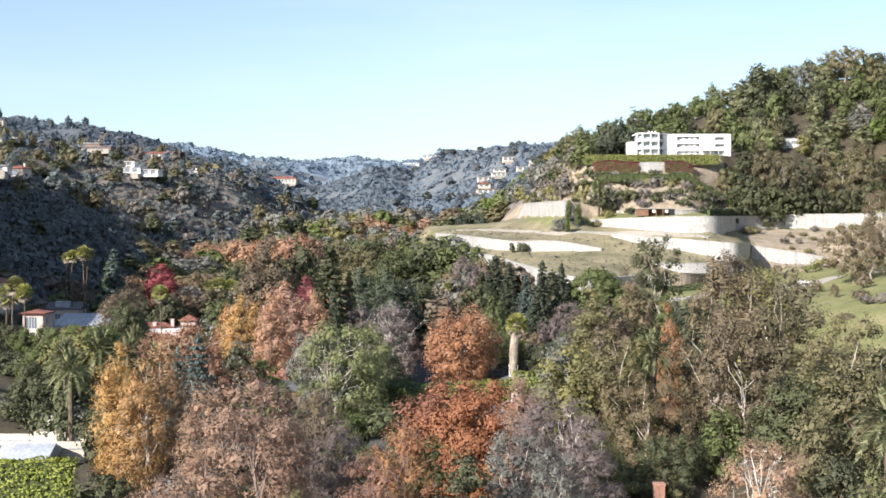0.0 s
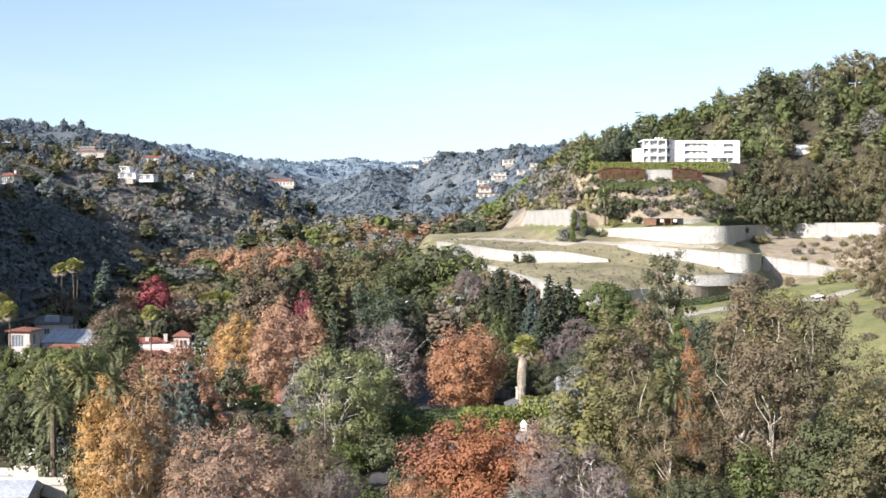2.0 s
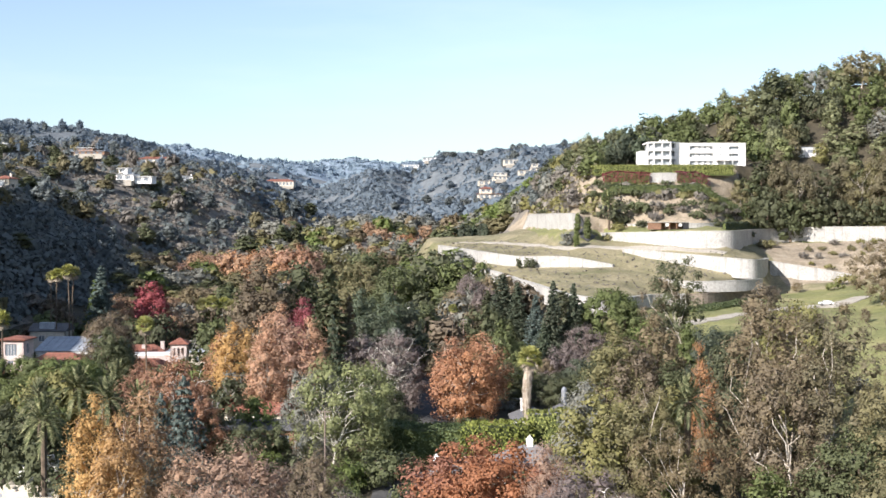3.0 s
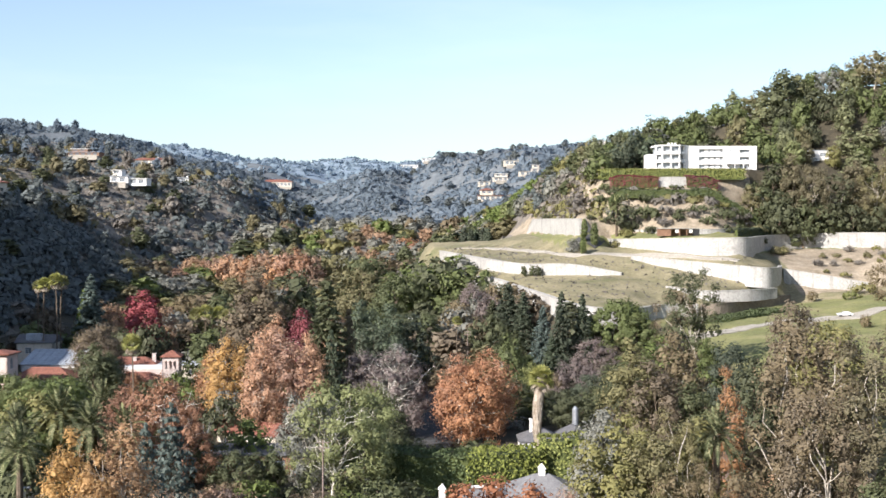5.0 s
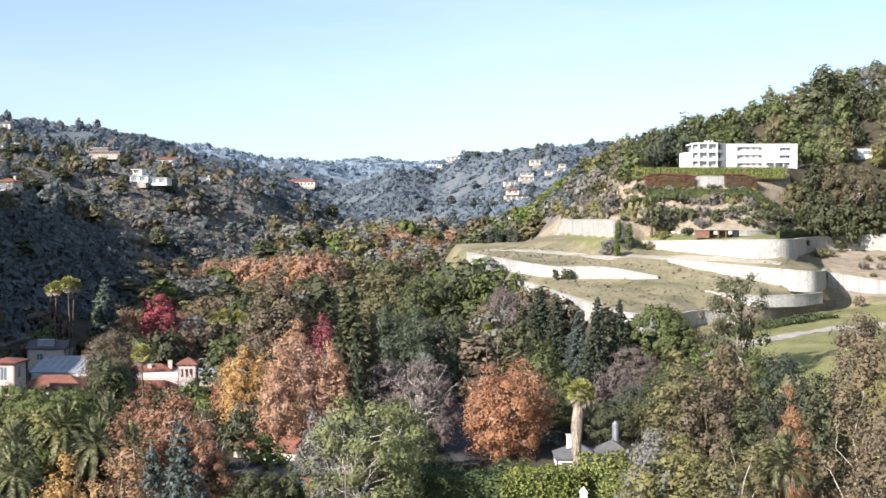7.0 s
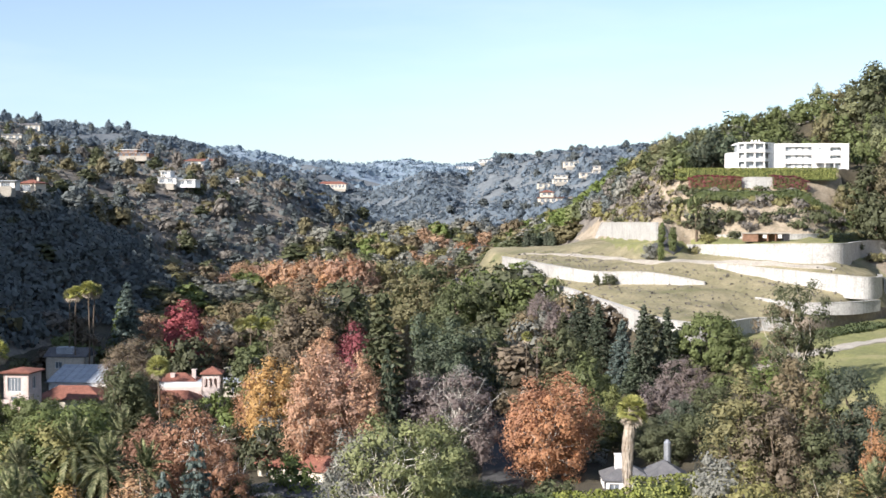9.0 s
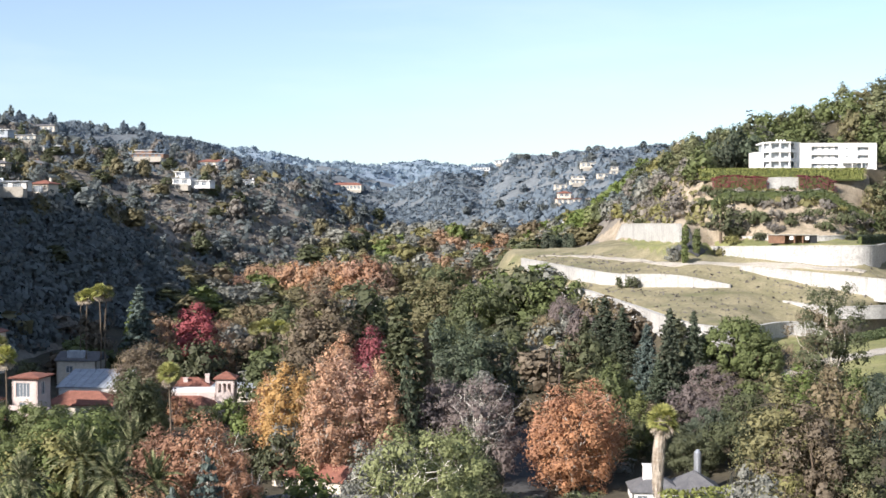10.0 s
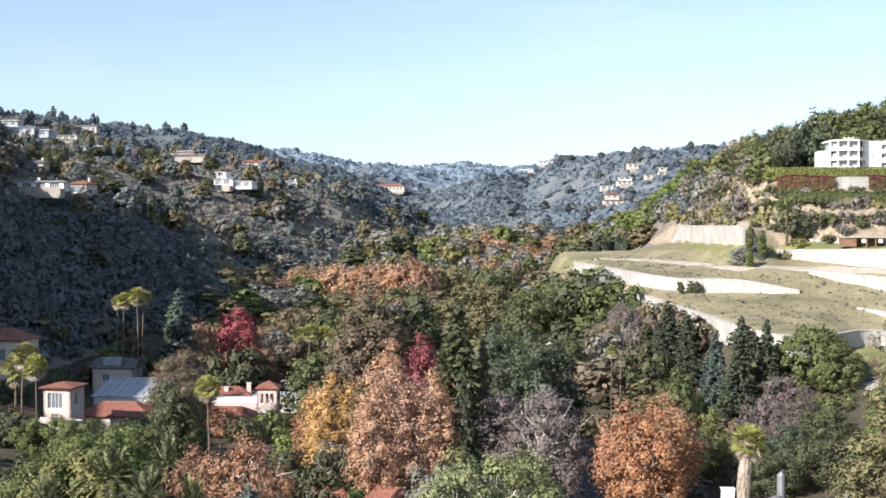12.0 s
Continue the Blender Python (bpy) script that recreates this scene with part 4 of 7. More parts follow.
def retaining_wall(name, label, points, thick=1.3, curved=True, mat="concrete"):
    """A curved concrete wall with a coping: points of x, y, foot, top."""
    line = spline(points) if curved else np.array(points, float)
    d = np.gradient(line[:, :2], axis=0)
    nrm = np.stack([-d[:, 1], d[:, 0]], axis=1) / np.linalg.norm(d, axis=1)[:, None]
    ob = thing(name, 0, 0, 0, label, "wall", "retaining walls of the estate", 0, "structure")
    for nm, half, z0, z1 in (("wall_face", thick / 2, line[:, 2] - 2.0, line[:, 3] - 0.22), ("coping", thick / 2 + 0.12, line[:, 3] - 0.22, line[:, 3] + 0.05)):
        a, b = line[:, :2] - nrm * half, line[:, :2] + nrm * half
        v, f, n = [], [], len(line)
        for i in range(n):
            v += [(*a[i], z0[i]), (*a[i], z1[i]), (*b[i], z1[i]), (*b[i], z0[i])]
        for i in range(n - 1):
            for k in range(4):
                f.append((4 * i + k, 4 * i + (k + 1) % 4, 4 * i + 4 + (k + 1) % 4, 4 * i + 4 + k)[::-1])
        f += [(0, 1, 2, 3)[::-1], (4 * n - 4, 4 * n - 3, 4 * n - 2, 4 * n - 1)]
        part(nm, mesh_of(nm, v, f, M[mat]), ob)
    return ob


retaining_wall("retaining_wall_1", "long pale concrete retaining wall at the foot of the estate", [(10, 516, 27, 31.8), (17, 500, 27.4, 31.7), (30, 465, 24.2, 28.8), (42, 432.5, 21.8, 26.4), (56, 431.5, 20.5, 25.6), (70, 449.5, 21.4, 25.5), (82, 451, 21.8, 25.6)])
retaining_wall("retaining_wall_2", "winding pale concrete wall across the grass slope", [(-3, 606, 34.5, 39), (4, 570, 35, 38.8), (16, 520, 34.4, 38.1), (28, 503, 33.4, 37), (45, 494, 33, 37.1), (62, 486, 33.6, 34.4)])
retaining_wall("retaining_wall_3", "low shaded concrete wall above the driveway", [(75, 469.5, 29.6, 30.4), (85, 456, 28.3, 29.7), (100, 457, 28, 29.9), (112, 466, 28.5, 30.0)], 1.0)
retaining_wall("retaining_wall_10", "low brown stone wall above the ivy bank", [(83, 451.6, 23.4, 25.5), (92, 453, 23.6, 25.9), (122, 485.3, 24.2, 26.5)], 0.8, mat="stone")
retaining_wall("retaining_wall_4", "curved pale concrete wall below the estate road", [(68, 502, 38.6, 39.9), (85, 486, 35, 38.7), (100, 473, 32.6, 37.5), (109, 468.5, 31.9, 36.9), (116, 479, 32.2, 36.6), (124, 505, 34, 36.2)])
retaining_wall("retaining_wall_5", "sloping white concrete wall facing the low sun", [(124, 500, 29, 35.2), (138, 494, 28.2, 33), (152, 490, 27.5, 30.6)], 1.3)
retaining_wall("retaining_wall_6", "tall curved concrete wall holding up the terrace", [(63, 536, 43, 45.6), (73, 514, 42.5, 46.1), (85, 499, 41.6, 46.6), (96, 491.5, 41.3, 46.8), (105, 490, 41.2, 46.9), (111, 497, 41, 46.9), (118, 516, 41, 46.9), (130, 539, 41, 47.1), (142, 547, 41.5, 47.3), (160, 544, 41.8, 48), (182, 538, 42, 48.2), (196, 536, 47, 49)])
retaining_wall("retaining_wall_7", "high white concrete wall cut into the hillside", [(39.2, 644, 46.2, 46.8), (41.0, 631, 46.3, 53.4), (45, 586, 46.6, 53.6), (52, 531, 46.8, 53.7)], 1.0, False)
retaining_wall("retaining_wall_8", "low white wall along the back of the terrace", [(58, 535.5, 46.5, 48.2), (70, 537, 46.5, 49), (85, 525, 46.6, 49.5), (105, 523, 46.8, 49.7), (130, 551, 47, 50.2), (150, 555, 47, 50.8), (180, 557, 47.5, 52)], 0.8)

retaining_wall("retaining_wall_9", "short cream garden wall between crimson beds", [(86, 550, 64, 70.6), (92, 549.7, 64, 70.8), (97.5, 550, 64, 70.6)], 0.8)


def road(name, label, points, mat, lift=0.06, cat="road"):
    """A draped strip: points of x, y, width."""
    line = spline(points, 2.0)
    d = np.gradient(line[:, :2], axis=0)
    nrm = np.stack([-d[:, 1], d[:, 0]], axis=1) / np.linalg.norm(d, axis=1)[:, None]
    v, f = [], []
    for i, p in enumerate(line):
        for s in (-0.5, -0.17, 0.17, 0.5):
            q = p[:2] + nrm[i] * p[2] * s
            v.append((*q, ground_z(*q) + lift + 0.1))
            v.append((*q, ground_z(*q) - 0.5))
    for i in range(len(line) - 1):
        for k in range(3):
            a, b = 8 * i + 2 * k, 8 * (i + 1) + 2 * k
            f.append((a, a + 2, b + 2, b)[::-1])
        f += [(8 * i, 8 * i + 8, 8 * i + 9, 8 * i + 1), (8 * i + 6, 8 * i + 7, 8 * i + 15, 8 * i + 14)]
    return tagged(new(name, mesh_of(name, v, f, mat)), label, cat, kind="structure")


road("estate_path", "pale gravel road winding along the estate slope", [(4, 600, 2.2), (18, 575, 2.4), (36, 538, 3), (48, 512, 3.5), (60, 511, 4), (72, 505, 3.5), (88, 492, 3), (103, 482, 3)], M["paving"], 0.15, "path")
road("driveway", "pale concrete driveway below the estate walls", [(60, 402, 6), (75, 408, 6), (90, 417, 6), (104, 424, 7), (116, 424, 11), (127, 424, 12), (136, 428, 6)], M["paving"], 0.15, "driveway")
road("canyon_road", "asphalt road under the valley trees", [(-18, 470, 7), (-10, 420, 7), (-6, 380, 8), (-5, 350, 9), (-6, 325, 9), (-10, 290, 7), (-12, 250, 7)], M["asphalt"], 0.1)
road("forecourt", "grey asphalt ramp beside the cypresses", [(52, 520, 9), (55, 526, 10), (58, 531, 8)], M["asphalt"], 0.2, "driveway")


# ---- hedges ----
def hedge(label, points, h, wd, leaf, size=0.22, density=9.0, category="hedge", level=False):
    """A clipped hedge: a dark body wrapped in leaf sprays, following x, y points."""
    line = spline(points, 1.5)
    rng = np.random.default_rng(int(abs(points[0][0]) * 7 + abs(points[0][1])))
    d = np.gradient(line[:, :2], axis=0)
    nrm = np.stack([-d[:, 1], d[:, 0]], axis=1) / np.linalg.norm(d, axis=1)[:, None]
    z = land(line[:, 0], line[:, 1])
    if level:
        z = np.full(len(z), float(np.median(z)))
    ob = thing("hedge", 0, 0, 0, label, category, "hedges")
    v, f, n = [], [], len(line)
    for i in range(n):
        for s, zz in ((-0.42, z[i] - 0.5), (-0.42, z[i] + h * 0.9), (0.42, z[i] + h * 0.9), (0.42, z[i] - 0.5)):
            v.append((*(line[i, :2] + nrm[i] * wd * s), zz))
    for i in range(n - 1):
        f += [(4 * i + k, 4 * i + (k + 1) % 4, 4 * i + 4 + (k + 1) % 4, 4 * i + 4 + k)[::-1] for k in range(4)]
    f += [(3, 2, 1, 0), (4 * n - 4, 4 * n - 3, 4 * n - 2, 4 * n - 1)]
    part("hedge_core", mesh_of("hedge_core", v, f, M["hedge_core"]), ob)
    length = float(np.sum(np.linalg.norm(np.diff(line[:, :2], axis=0), axis=1)))
    m = int(length * (2 * h + wd) * density)
    i = rng.integers(0, n, m)
    u = rng.uniform(0, 2 * h + wd, m)
    s = np.where(u < h, -0.5, np.where(u < h + wd, (u - h) / wd - 0.5, 0.5))
    zz = np.where(u < h, u, np.where(u < h + wd, h, 2 * h + wd - u))
    along = rng.uniform(-0.9, 0.9, m)
    c = np.stack([line[i, 0] + nrm[i, 0] * wd * s + nrm[i, 1] * along, line[i, 1] + nrm[i, 1] * wd * s - nrm[i, 0] * along, z[i] + zz], axis=1)
    q = leaves(c, np.full(m, 0.28), 1, size, rng)
    out = np.stack([nrm[i, 0] * np.sign(s) * (np.abs(s) > 0.49), nrm[i, 1] * np.sign(s) * (np.abs(s) > 0.49), np.where(np.abs(s) > 0.49, 0.45, 1.0)], axis=1) + 0.35 * q[:, 4]
    q[:, 4:] = (out / np.linalg.norm(out, axis=1)[:, None])[:, None, :]
    flip = np.einsum("ij,ij->i", np.cross(q[:, 1] - q[:, 0], q[:, 2] - q[:, 0]), out) < 0
    q[flip, :4] = q[flip, :4][:, ::-1]
    part("foliage", quads_mesh("hedge_leaves", q, LEAF[leaf]), ob)
    return ob


hedge("long bright clipped hedge below the white house", [(63, 556), (72, 554.8), (100, 554.4), (122, 554.6)], 4.0, 3, "hedge", 0.3, 14, level=True)
hedge("dark green planted band on the slope", [(65, 545.5), (90, 544), (112, 544.5), (125, 547)], 2.8, 6.5, "dark_hedge", 0.33, 7)
hedge("crimson shrub bed on the terrace", [(67, 550.8), (76, 549.8), (85.5, 549.4)], 4.4, 3.6, "crimson", 0.3, 10)
hedge("crimson shrub bed on the terrace", [(97.5, 549.4), (104, 549.4), (110, 549.8)], 4.4, 3.6, "crimson", 0.3, 10)
hedge("tall fresh green hedge beside the grey-roofed house", [(17, 290), (24, 289), (33, 294), (36, 303)], 9.6, 4, "hedge", 0.3, 9)
hedge("dark clipped hedge along the garden", [(-14, 286), (-6, 283.5), (2, 283.2)], 8.6, 5, "dark_hedge", 0.32, 8)
hedge("fresh green clipped hedge along the garden", [(2, 283.2), (9, 284.6), (16, 287)], 8.4, 5, "hedge", 0.32, 8)
hedge("tall bright green hedge before the white roofs", [(-96, 206), (-80, 205.5), (-62, 207)], 7.5, 3, "hedge", 0.3, 9)
hedge("dark yew hedge with clipped tops on the terrace", [(107, 503), (118, 522), (131, 545)], 2.8, 1.4, "pine", 0.3, 7)
hedge("dark ivy bank below the shaded wall", [(74, 437), (86, 438), (98, 446), (110, 456)], 1.0, 10, "dark_hedge", 0.4, 5)

# ---- the white house on the hill ----
def white_house():
    ob = thing("white_house", 84.8, 566, 73.9, "large white modernist house with long balconies", "house")
    W = M["white"]
    h = 10.4
    bands = [(4.2, 0.9, 14.4, 2.6), (4.2, 4.2, 14.4, 5.9), (4.2, 7.4, 14.4, 9.1), (21.4, 1.2, 25.6, 2.8), (21.4, 4.4, 25.6, 5.8), (21.4, 7.4, 25.6, 8.9), (17.2, 4.6, 18.2, 5.6), (17.2, 7.8, 18.2, 8.8), (0.8, 4.6, 1.5, 5.6)]
    # long wing
    part("front_wall", facade(29, h, 0.5, bands).mesh("front_wall", W), ob, "", pose(17, 0, 0))
    part("back_wall", facade(29, h, 0.4, []).mesh("back_wall", W), ob, "", pose(46, 14, 0, 0, 0, 180))
    part("side_wall", facade(14, h, 0.4, [(3, 4.2, 5, 6)]).mesh("side_wall", W), ob, "", pose(46, 0, 0, 0, 0, 90))
    for x0, z0, x1, z1 in bands:
        window(ob, pose(17 + x0, 0, z0), x1 - x0, z1 - z0, W, 6 if x1 - x0 > 6 else 2 if x1 - x0 > 2 else 0, 1.2 if x1 - x0 > 2 else 0.3, "curtained")
        if x1 - x0 > 6:
            for k in (2.4, 5.0, 7.4):
                s = Solid()
                s.box(x0 + k, 0.9, z0, x0 + k + 1.6, 1.1, z1)
                part("blind", s.mesh("blind", W), ob, "white roller blind", pose(17, 0, 0))
    s = Solid()
    s.box(17, 0.5, h - 0.5, 46, 14, h - 0.2)
    part("roof", s.mesh("roof", M["paving"]), ob, "flat pale roof")
    s = Solid()
    s.box(32, -2.2, 2.7, 40, 0, 3.0)
    for x in (32.2, 35.8, 39.4):
        s.box(x, -2.1, 0, x + 0.3, -1.8, 2.7)
    part("porch", s.mesh("porch", W), ob, "thin flat porch roof on posts")
    # bay wing, with balconies round a canted front
    out = [(2.6, -1.5), (5, -4.2), (12.5, -4.2), (15, -1.5), (17, 0.2), (17, 12), (2.6, 12)]
    inner = [(3.6, 0.0), (5.6, -2.4), (12, -2.4), (14, 0.0), (14.2, 11), (3.6, 11)]
    for k in range(4):
        z = k * 3.45
        s = Solid()
        s.prism(out, z - 0.18, z + (0.35 if k == 3 else 0.15))
        part("floor_slab", s.mesh("floor_slab", W), ob)
    for x, y in ((2.8, -1.2), (5.0, -3.9), (8.6, -3.9), (12.2, -3.9), (14.6, -1.2)):
        s = Solid()
        s.box(x - 0.3, y, 0, x + 0.3, y + 0.6, 10.2)
        part("pier", s.mesh("pier", W), ob)
    s = Solid()
    s.prism([(15, -1.4), (17.05, 0.3), (17.05, 11.9), (15, 11.9)], 0, 10.6)
    part("corner_wall", s.mesh("corner_wall", W), ob)
    for k in range(3):
        z = k * 3.45
        for a, b in zip(out[:4], out[1:4]):
            s = Solid()
            s.prism([a, b, (b[0] * 0.985 + 0.13, b[1] + 0.14), (a[0] * 0.985 + 0.13, a[1] + 0.14)], z + 0.15, z + 1.05)
            part("balcony", s.mesh("balcony", W), ob)
    s = Solid()
    s.prism(inner, 0, 10.1)
    part("glazing", s.mesh("glazing", M["curtained"]), ob, "glazing behind the balconies, paled for curtains and sky reflection")
    s = Solid()
    s.box(-0.6, -0.5, 0, 2.6, 9, 6.9)
    part("annex", s.mesh("annex", W), ob, "lower white block")
    for x in (8.6, 10.0, 11.4):
        s = Solid()
        s.box(x, 3, 10.5, x + 0.7, 3.8, 11.9)
        part("chimney", s.mesh("chimney", W), ob, "small white roof stack")


white_house()


def small_white_house():
    ob = thing("hill_house", 158, 585, ground_z(158, 585) - 0.5, "white house half hidden by hillside trees", "house")
    walled(ob, 0, 0, 0, 10, 8, 5.4, M["white"], [(1, 3, 3, 4.6), (5, 3, 8, 4.6), (1, 0.6, 4, 2.4)], (), (), 0.3, M["white"])
    s = Solid()
    s.box(-0.3, -0.3, 5.4, 10.3, 8.3, 5.7)
    part("roof", s.mesh("roof", M["pale_roof"]), ob, "flat pale roof")


small_white_house()


def cabana():
    ob = thing("pool_cabana", 79, 508, 47.2, "brown timber pool house with open front", "pavilion")
    s = Solid()
    s.box(0, 0, 0, 4.6, 4, 2.7)
    part("store_room", s.mesh("store_room", M["timber"]), ob)
    s = Solid()
    s.box(-0.3, -0.4, 2.7, 15.6, 4.4, 3.0)
    part("roof", s.mesh("roof", M["paving"]), ob, "thin flat roof")
    for x in (7.6, 10.4):
        s = Solid()
        s.box(x, 0, 0, x + 0.35, 0.35, 2.7)
        part("post", s.mesh("post", M["timber"]), ob)
    s = Solid()
    s.box(4.6, 3.6, 0, 15.3, 4, 2.7)
    part("back_wall", s.mesh("back_wall", M["timber"]), ob)
    for x in (6.2, 11.4):
        s = Solid()
        s.box(x, 0.1, 1.2, x + 1.3, 0.25, 2.5)
        part("blind", s.mesh("blind", M["white"]), ob, "pale cloth blind")
    s = Solid()
    s.box(13.2, 0, 0, 15.3, 3.6, 2.7)
    part("end_room", s.mesh("end_room", M["dark"]), ob, "dark glazed end room")


cabana()


def car(label, x, y, turn, paint, group="parked cars", lift=0.25):
    ob = thing("car", x, y, ground_z(x, y) + lift, label, "car", group, turn)
    s = Solid()
    prof = [(-2.3, 0.35), (2.3, 0.35), (2.35, 0.75), (2.1, 0.92), (1.1, 1.0), (0.5, 1.45), (-1.2, 1.48), (-1.9, 1.0), (-2.3, 0.95)]
    n = len(prof)
    s.add([(px, -0.88 if pz < 1.1 else -0.7, pz) for px, pz in prof] + [(px, 0.88 if pz < 1.1 else 0.7, pz) for px, pz in prof],
          [tuple(range(n)), tuple(range(n, 2 * n))[::-1]] + [(i, n + i, n + (i + 1) % n, (i + 1) % n) for i in range(n)])
    part("body", s.mesh("body", M[paint]), ob)
    for sy in (-1, 1):
        s = Solid()
        s.box(-1.5, sy * 0.77 - 0.03, 1.02, 0.7, sy * 0.77 + 0.03, 1.36)
        part("window", s.mesh("window", M["glass"]), ob)
        for px in (-1.4, 1.45):
            s = Solid()
            s.tube([(px, sy * 0.70, 0.33), (px, sy * 0.92, 0.33)], [0.33, 0.33], 12)
            s.tube([(px, sy * 0.92, 0.33), (px, sy * 0.70, 0.33)], [0.33, 0.33], 12)
            part("wheel", s.mesh("wheel", M["rubber"]), ob)
    s = Solid()
    s.add([(0.52, -0.68, 1.42), (0.52, 0.68, 1.42), (1.12, 0.8, 1.02), (1.12, -0.8, 1.02)], [(0, 3, 2, 1)])
    part("windscreen", s.mesh("windscreen", M["glass"]), ob)


car("dark estate car on the terrace drive", 65.5, 541.5, 5, "car_dark")
car("white pickup on the pale driveway", 122, 424, 178, "car_white")
car("white car under the valley trees", 6, 399, 20, "car_white")
car("white car parked on the canyon road", -8, 412, 80, "car_white")


# ---- the Spanish house with the belvedere ----
def tower_house():
    ob = thing("tower_house", -88.2, 418, ground_z(-88, 418) - 0.3, "pink Spanish house with a belvedere tower and tiled roofs", "house", "", 4)
    W = M["pink"]
    t = 5.2
    z1 = 11.0
    arch = [(0.75 + 1.3 * k, 7.3, 1.65 + 1.3 * k, 9.7) for k in range(3)]
    walled(ob, 0, 0, 0, t, t, z1, W, arch + [(2.2, 3, 3, 4.6)], arch, arch, 0.35)
    for m in (pose(0, 0, 0), pose(0, t, 0, 0, 0, -90), pose(t, 0, 0, 0, 0, 90)):
        for x0, zb, x1, zt in arch:
            s = Solid()
            c, r = (x0 + x1) / 2, (x1 - x0) / 2
            for a in range(8):
                a0, a1 = math.pi * a / 8, math.pi * (a + 1) / 8
                p0, p1 = (c + r * math.cos(a0), zt - r + r * math.sin(a0)), (c + r * math.cos(a1), zt - r + r * math.sin(a1))
                q = [(p0[0], p0[1]), (p0[0], zt), (p1[0], zt), (p1[0], p1[1])]
                s.add([(u, 0.02, v) for u, v in q] + [(u, 0.33, v) for u, v in q], [(3, 2, 1, 0), (4, 5, 6, 7), (0, 4, 7, 3)])
            part("arch", s.mesh("arch", W), ob, "", m)
    s = Solid()
    s.box(0.4, 0.4, 6.3, t - 0.4, t - 0.4, 6.6)
    part("belvedere_floor", s.mesh("belvedere_floor", W), ob)
    s = Solid()
    s.hip(0, 0, t, t, z1 + 0.1, 1.7, 0.55)
    part("tower_roof", s.mesh("tower_roof", M["tile"]), ob, "red tiled pyramid roof")
    for k in range(9):
        s = Solid()
        s.box(-0.3 + 0.65 * k, -0.45, z1 - 0.25, -0.1 + 0.65 * k, 0, z1)
        part("eave_bracket", s.mesh("eave_bracket", W), ob)
    walled(ob, -17, 1, 0, 17, 9, 7.2, W, [(2, 4.6, 3.2, 6.2), (6, 4.6, 7.2, 6.2), (10, 4.6, 11.2, 6.2)], [(3, 4, 5, 5.6)], (), 0.35, M["white"])
    s = Solid()
    s.box(-17, 1, 7.2, 0, 10, 7.5)
    part("flat_roof", s.mesh("flat_roof", M["white"]), ob, "white flat roof and parapet")
    s = Solid()
    s.hip(-15, -6, 0, 1.2, 4.6, 2.2, 0.6)
    part("front_roof", s.mesh("front_roof", M["tile"]), ob, "red tiled lower roof")
    walled(ob, -15, -6, 0, 15, 7, 4.5, W, [(2, 1, 3.2, 3), (6, 1, 7.2, 3), (10, 1, 11.4, 3)], (), (), 0.35, M["timber"])
    walled(ob, -22, 16, 0, 40, 9, 6.4, M["cream"], [(3 + 5 * k, 3.4, 4.4 + 5 * k, 5.2) for k in range(7)], (), (), 0.35, M["white"])
    s = Solid()
    s.hip(-22, 16, -4, 25, 6.5, 2.4, 0.6)
    part("rear_roof", s.mesh("rear_roof", M["tile"]), ob, "dull red tiled rear roof")
    s = Solid()
    s.box(-4, 15.8, 6.4, 18.2, 25.2, 6.8)
    part("rear_flat_roof", s.mesh("rear_flat_roof", M["pale_roof"]), ob, "pale flat rear roof")
    for x, y, hh in ((-6, 19, 9.8), (-12, 18, 8.8)):
        s = Solid()
        s.box(x, y, 5.5, x + 1.2, y + 1, hh)
        s.box(x - 0.12, y - 0.12, hh, x + 1.32, y + 1.12, hh + 0.2)
        part("chimney", s.mesh("chimney", W), ob)


tower_house()


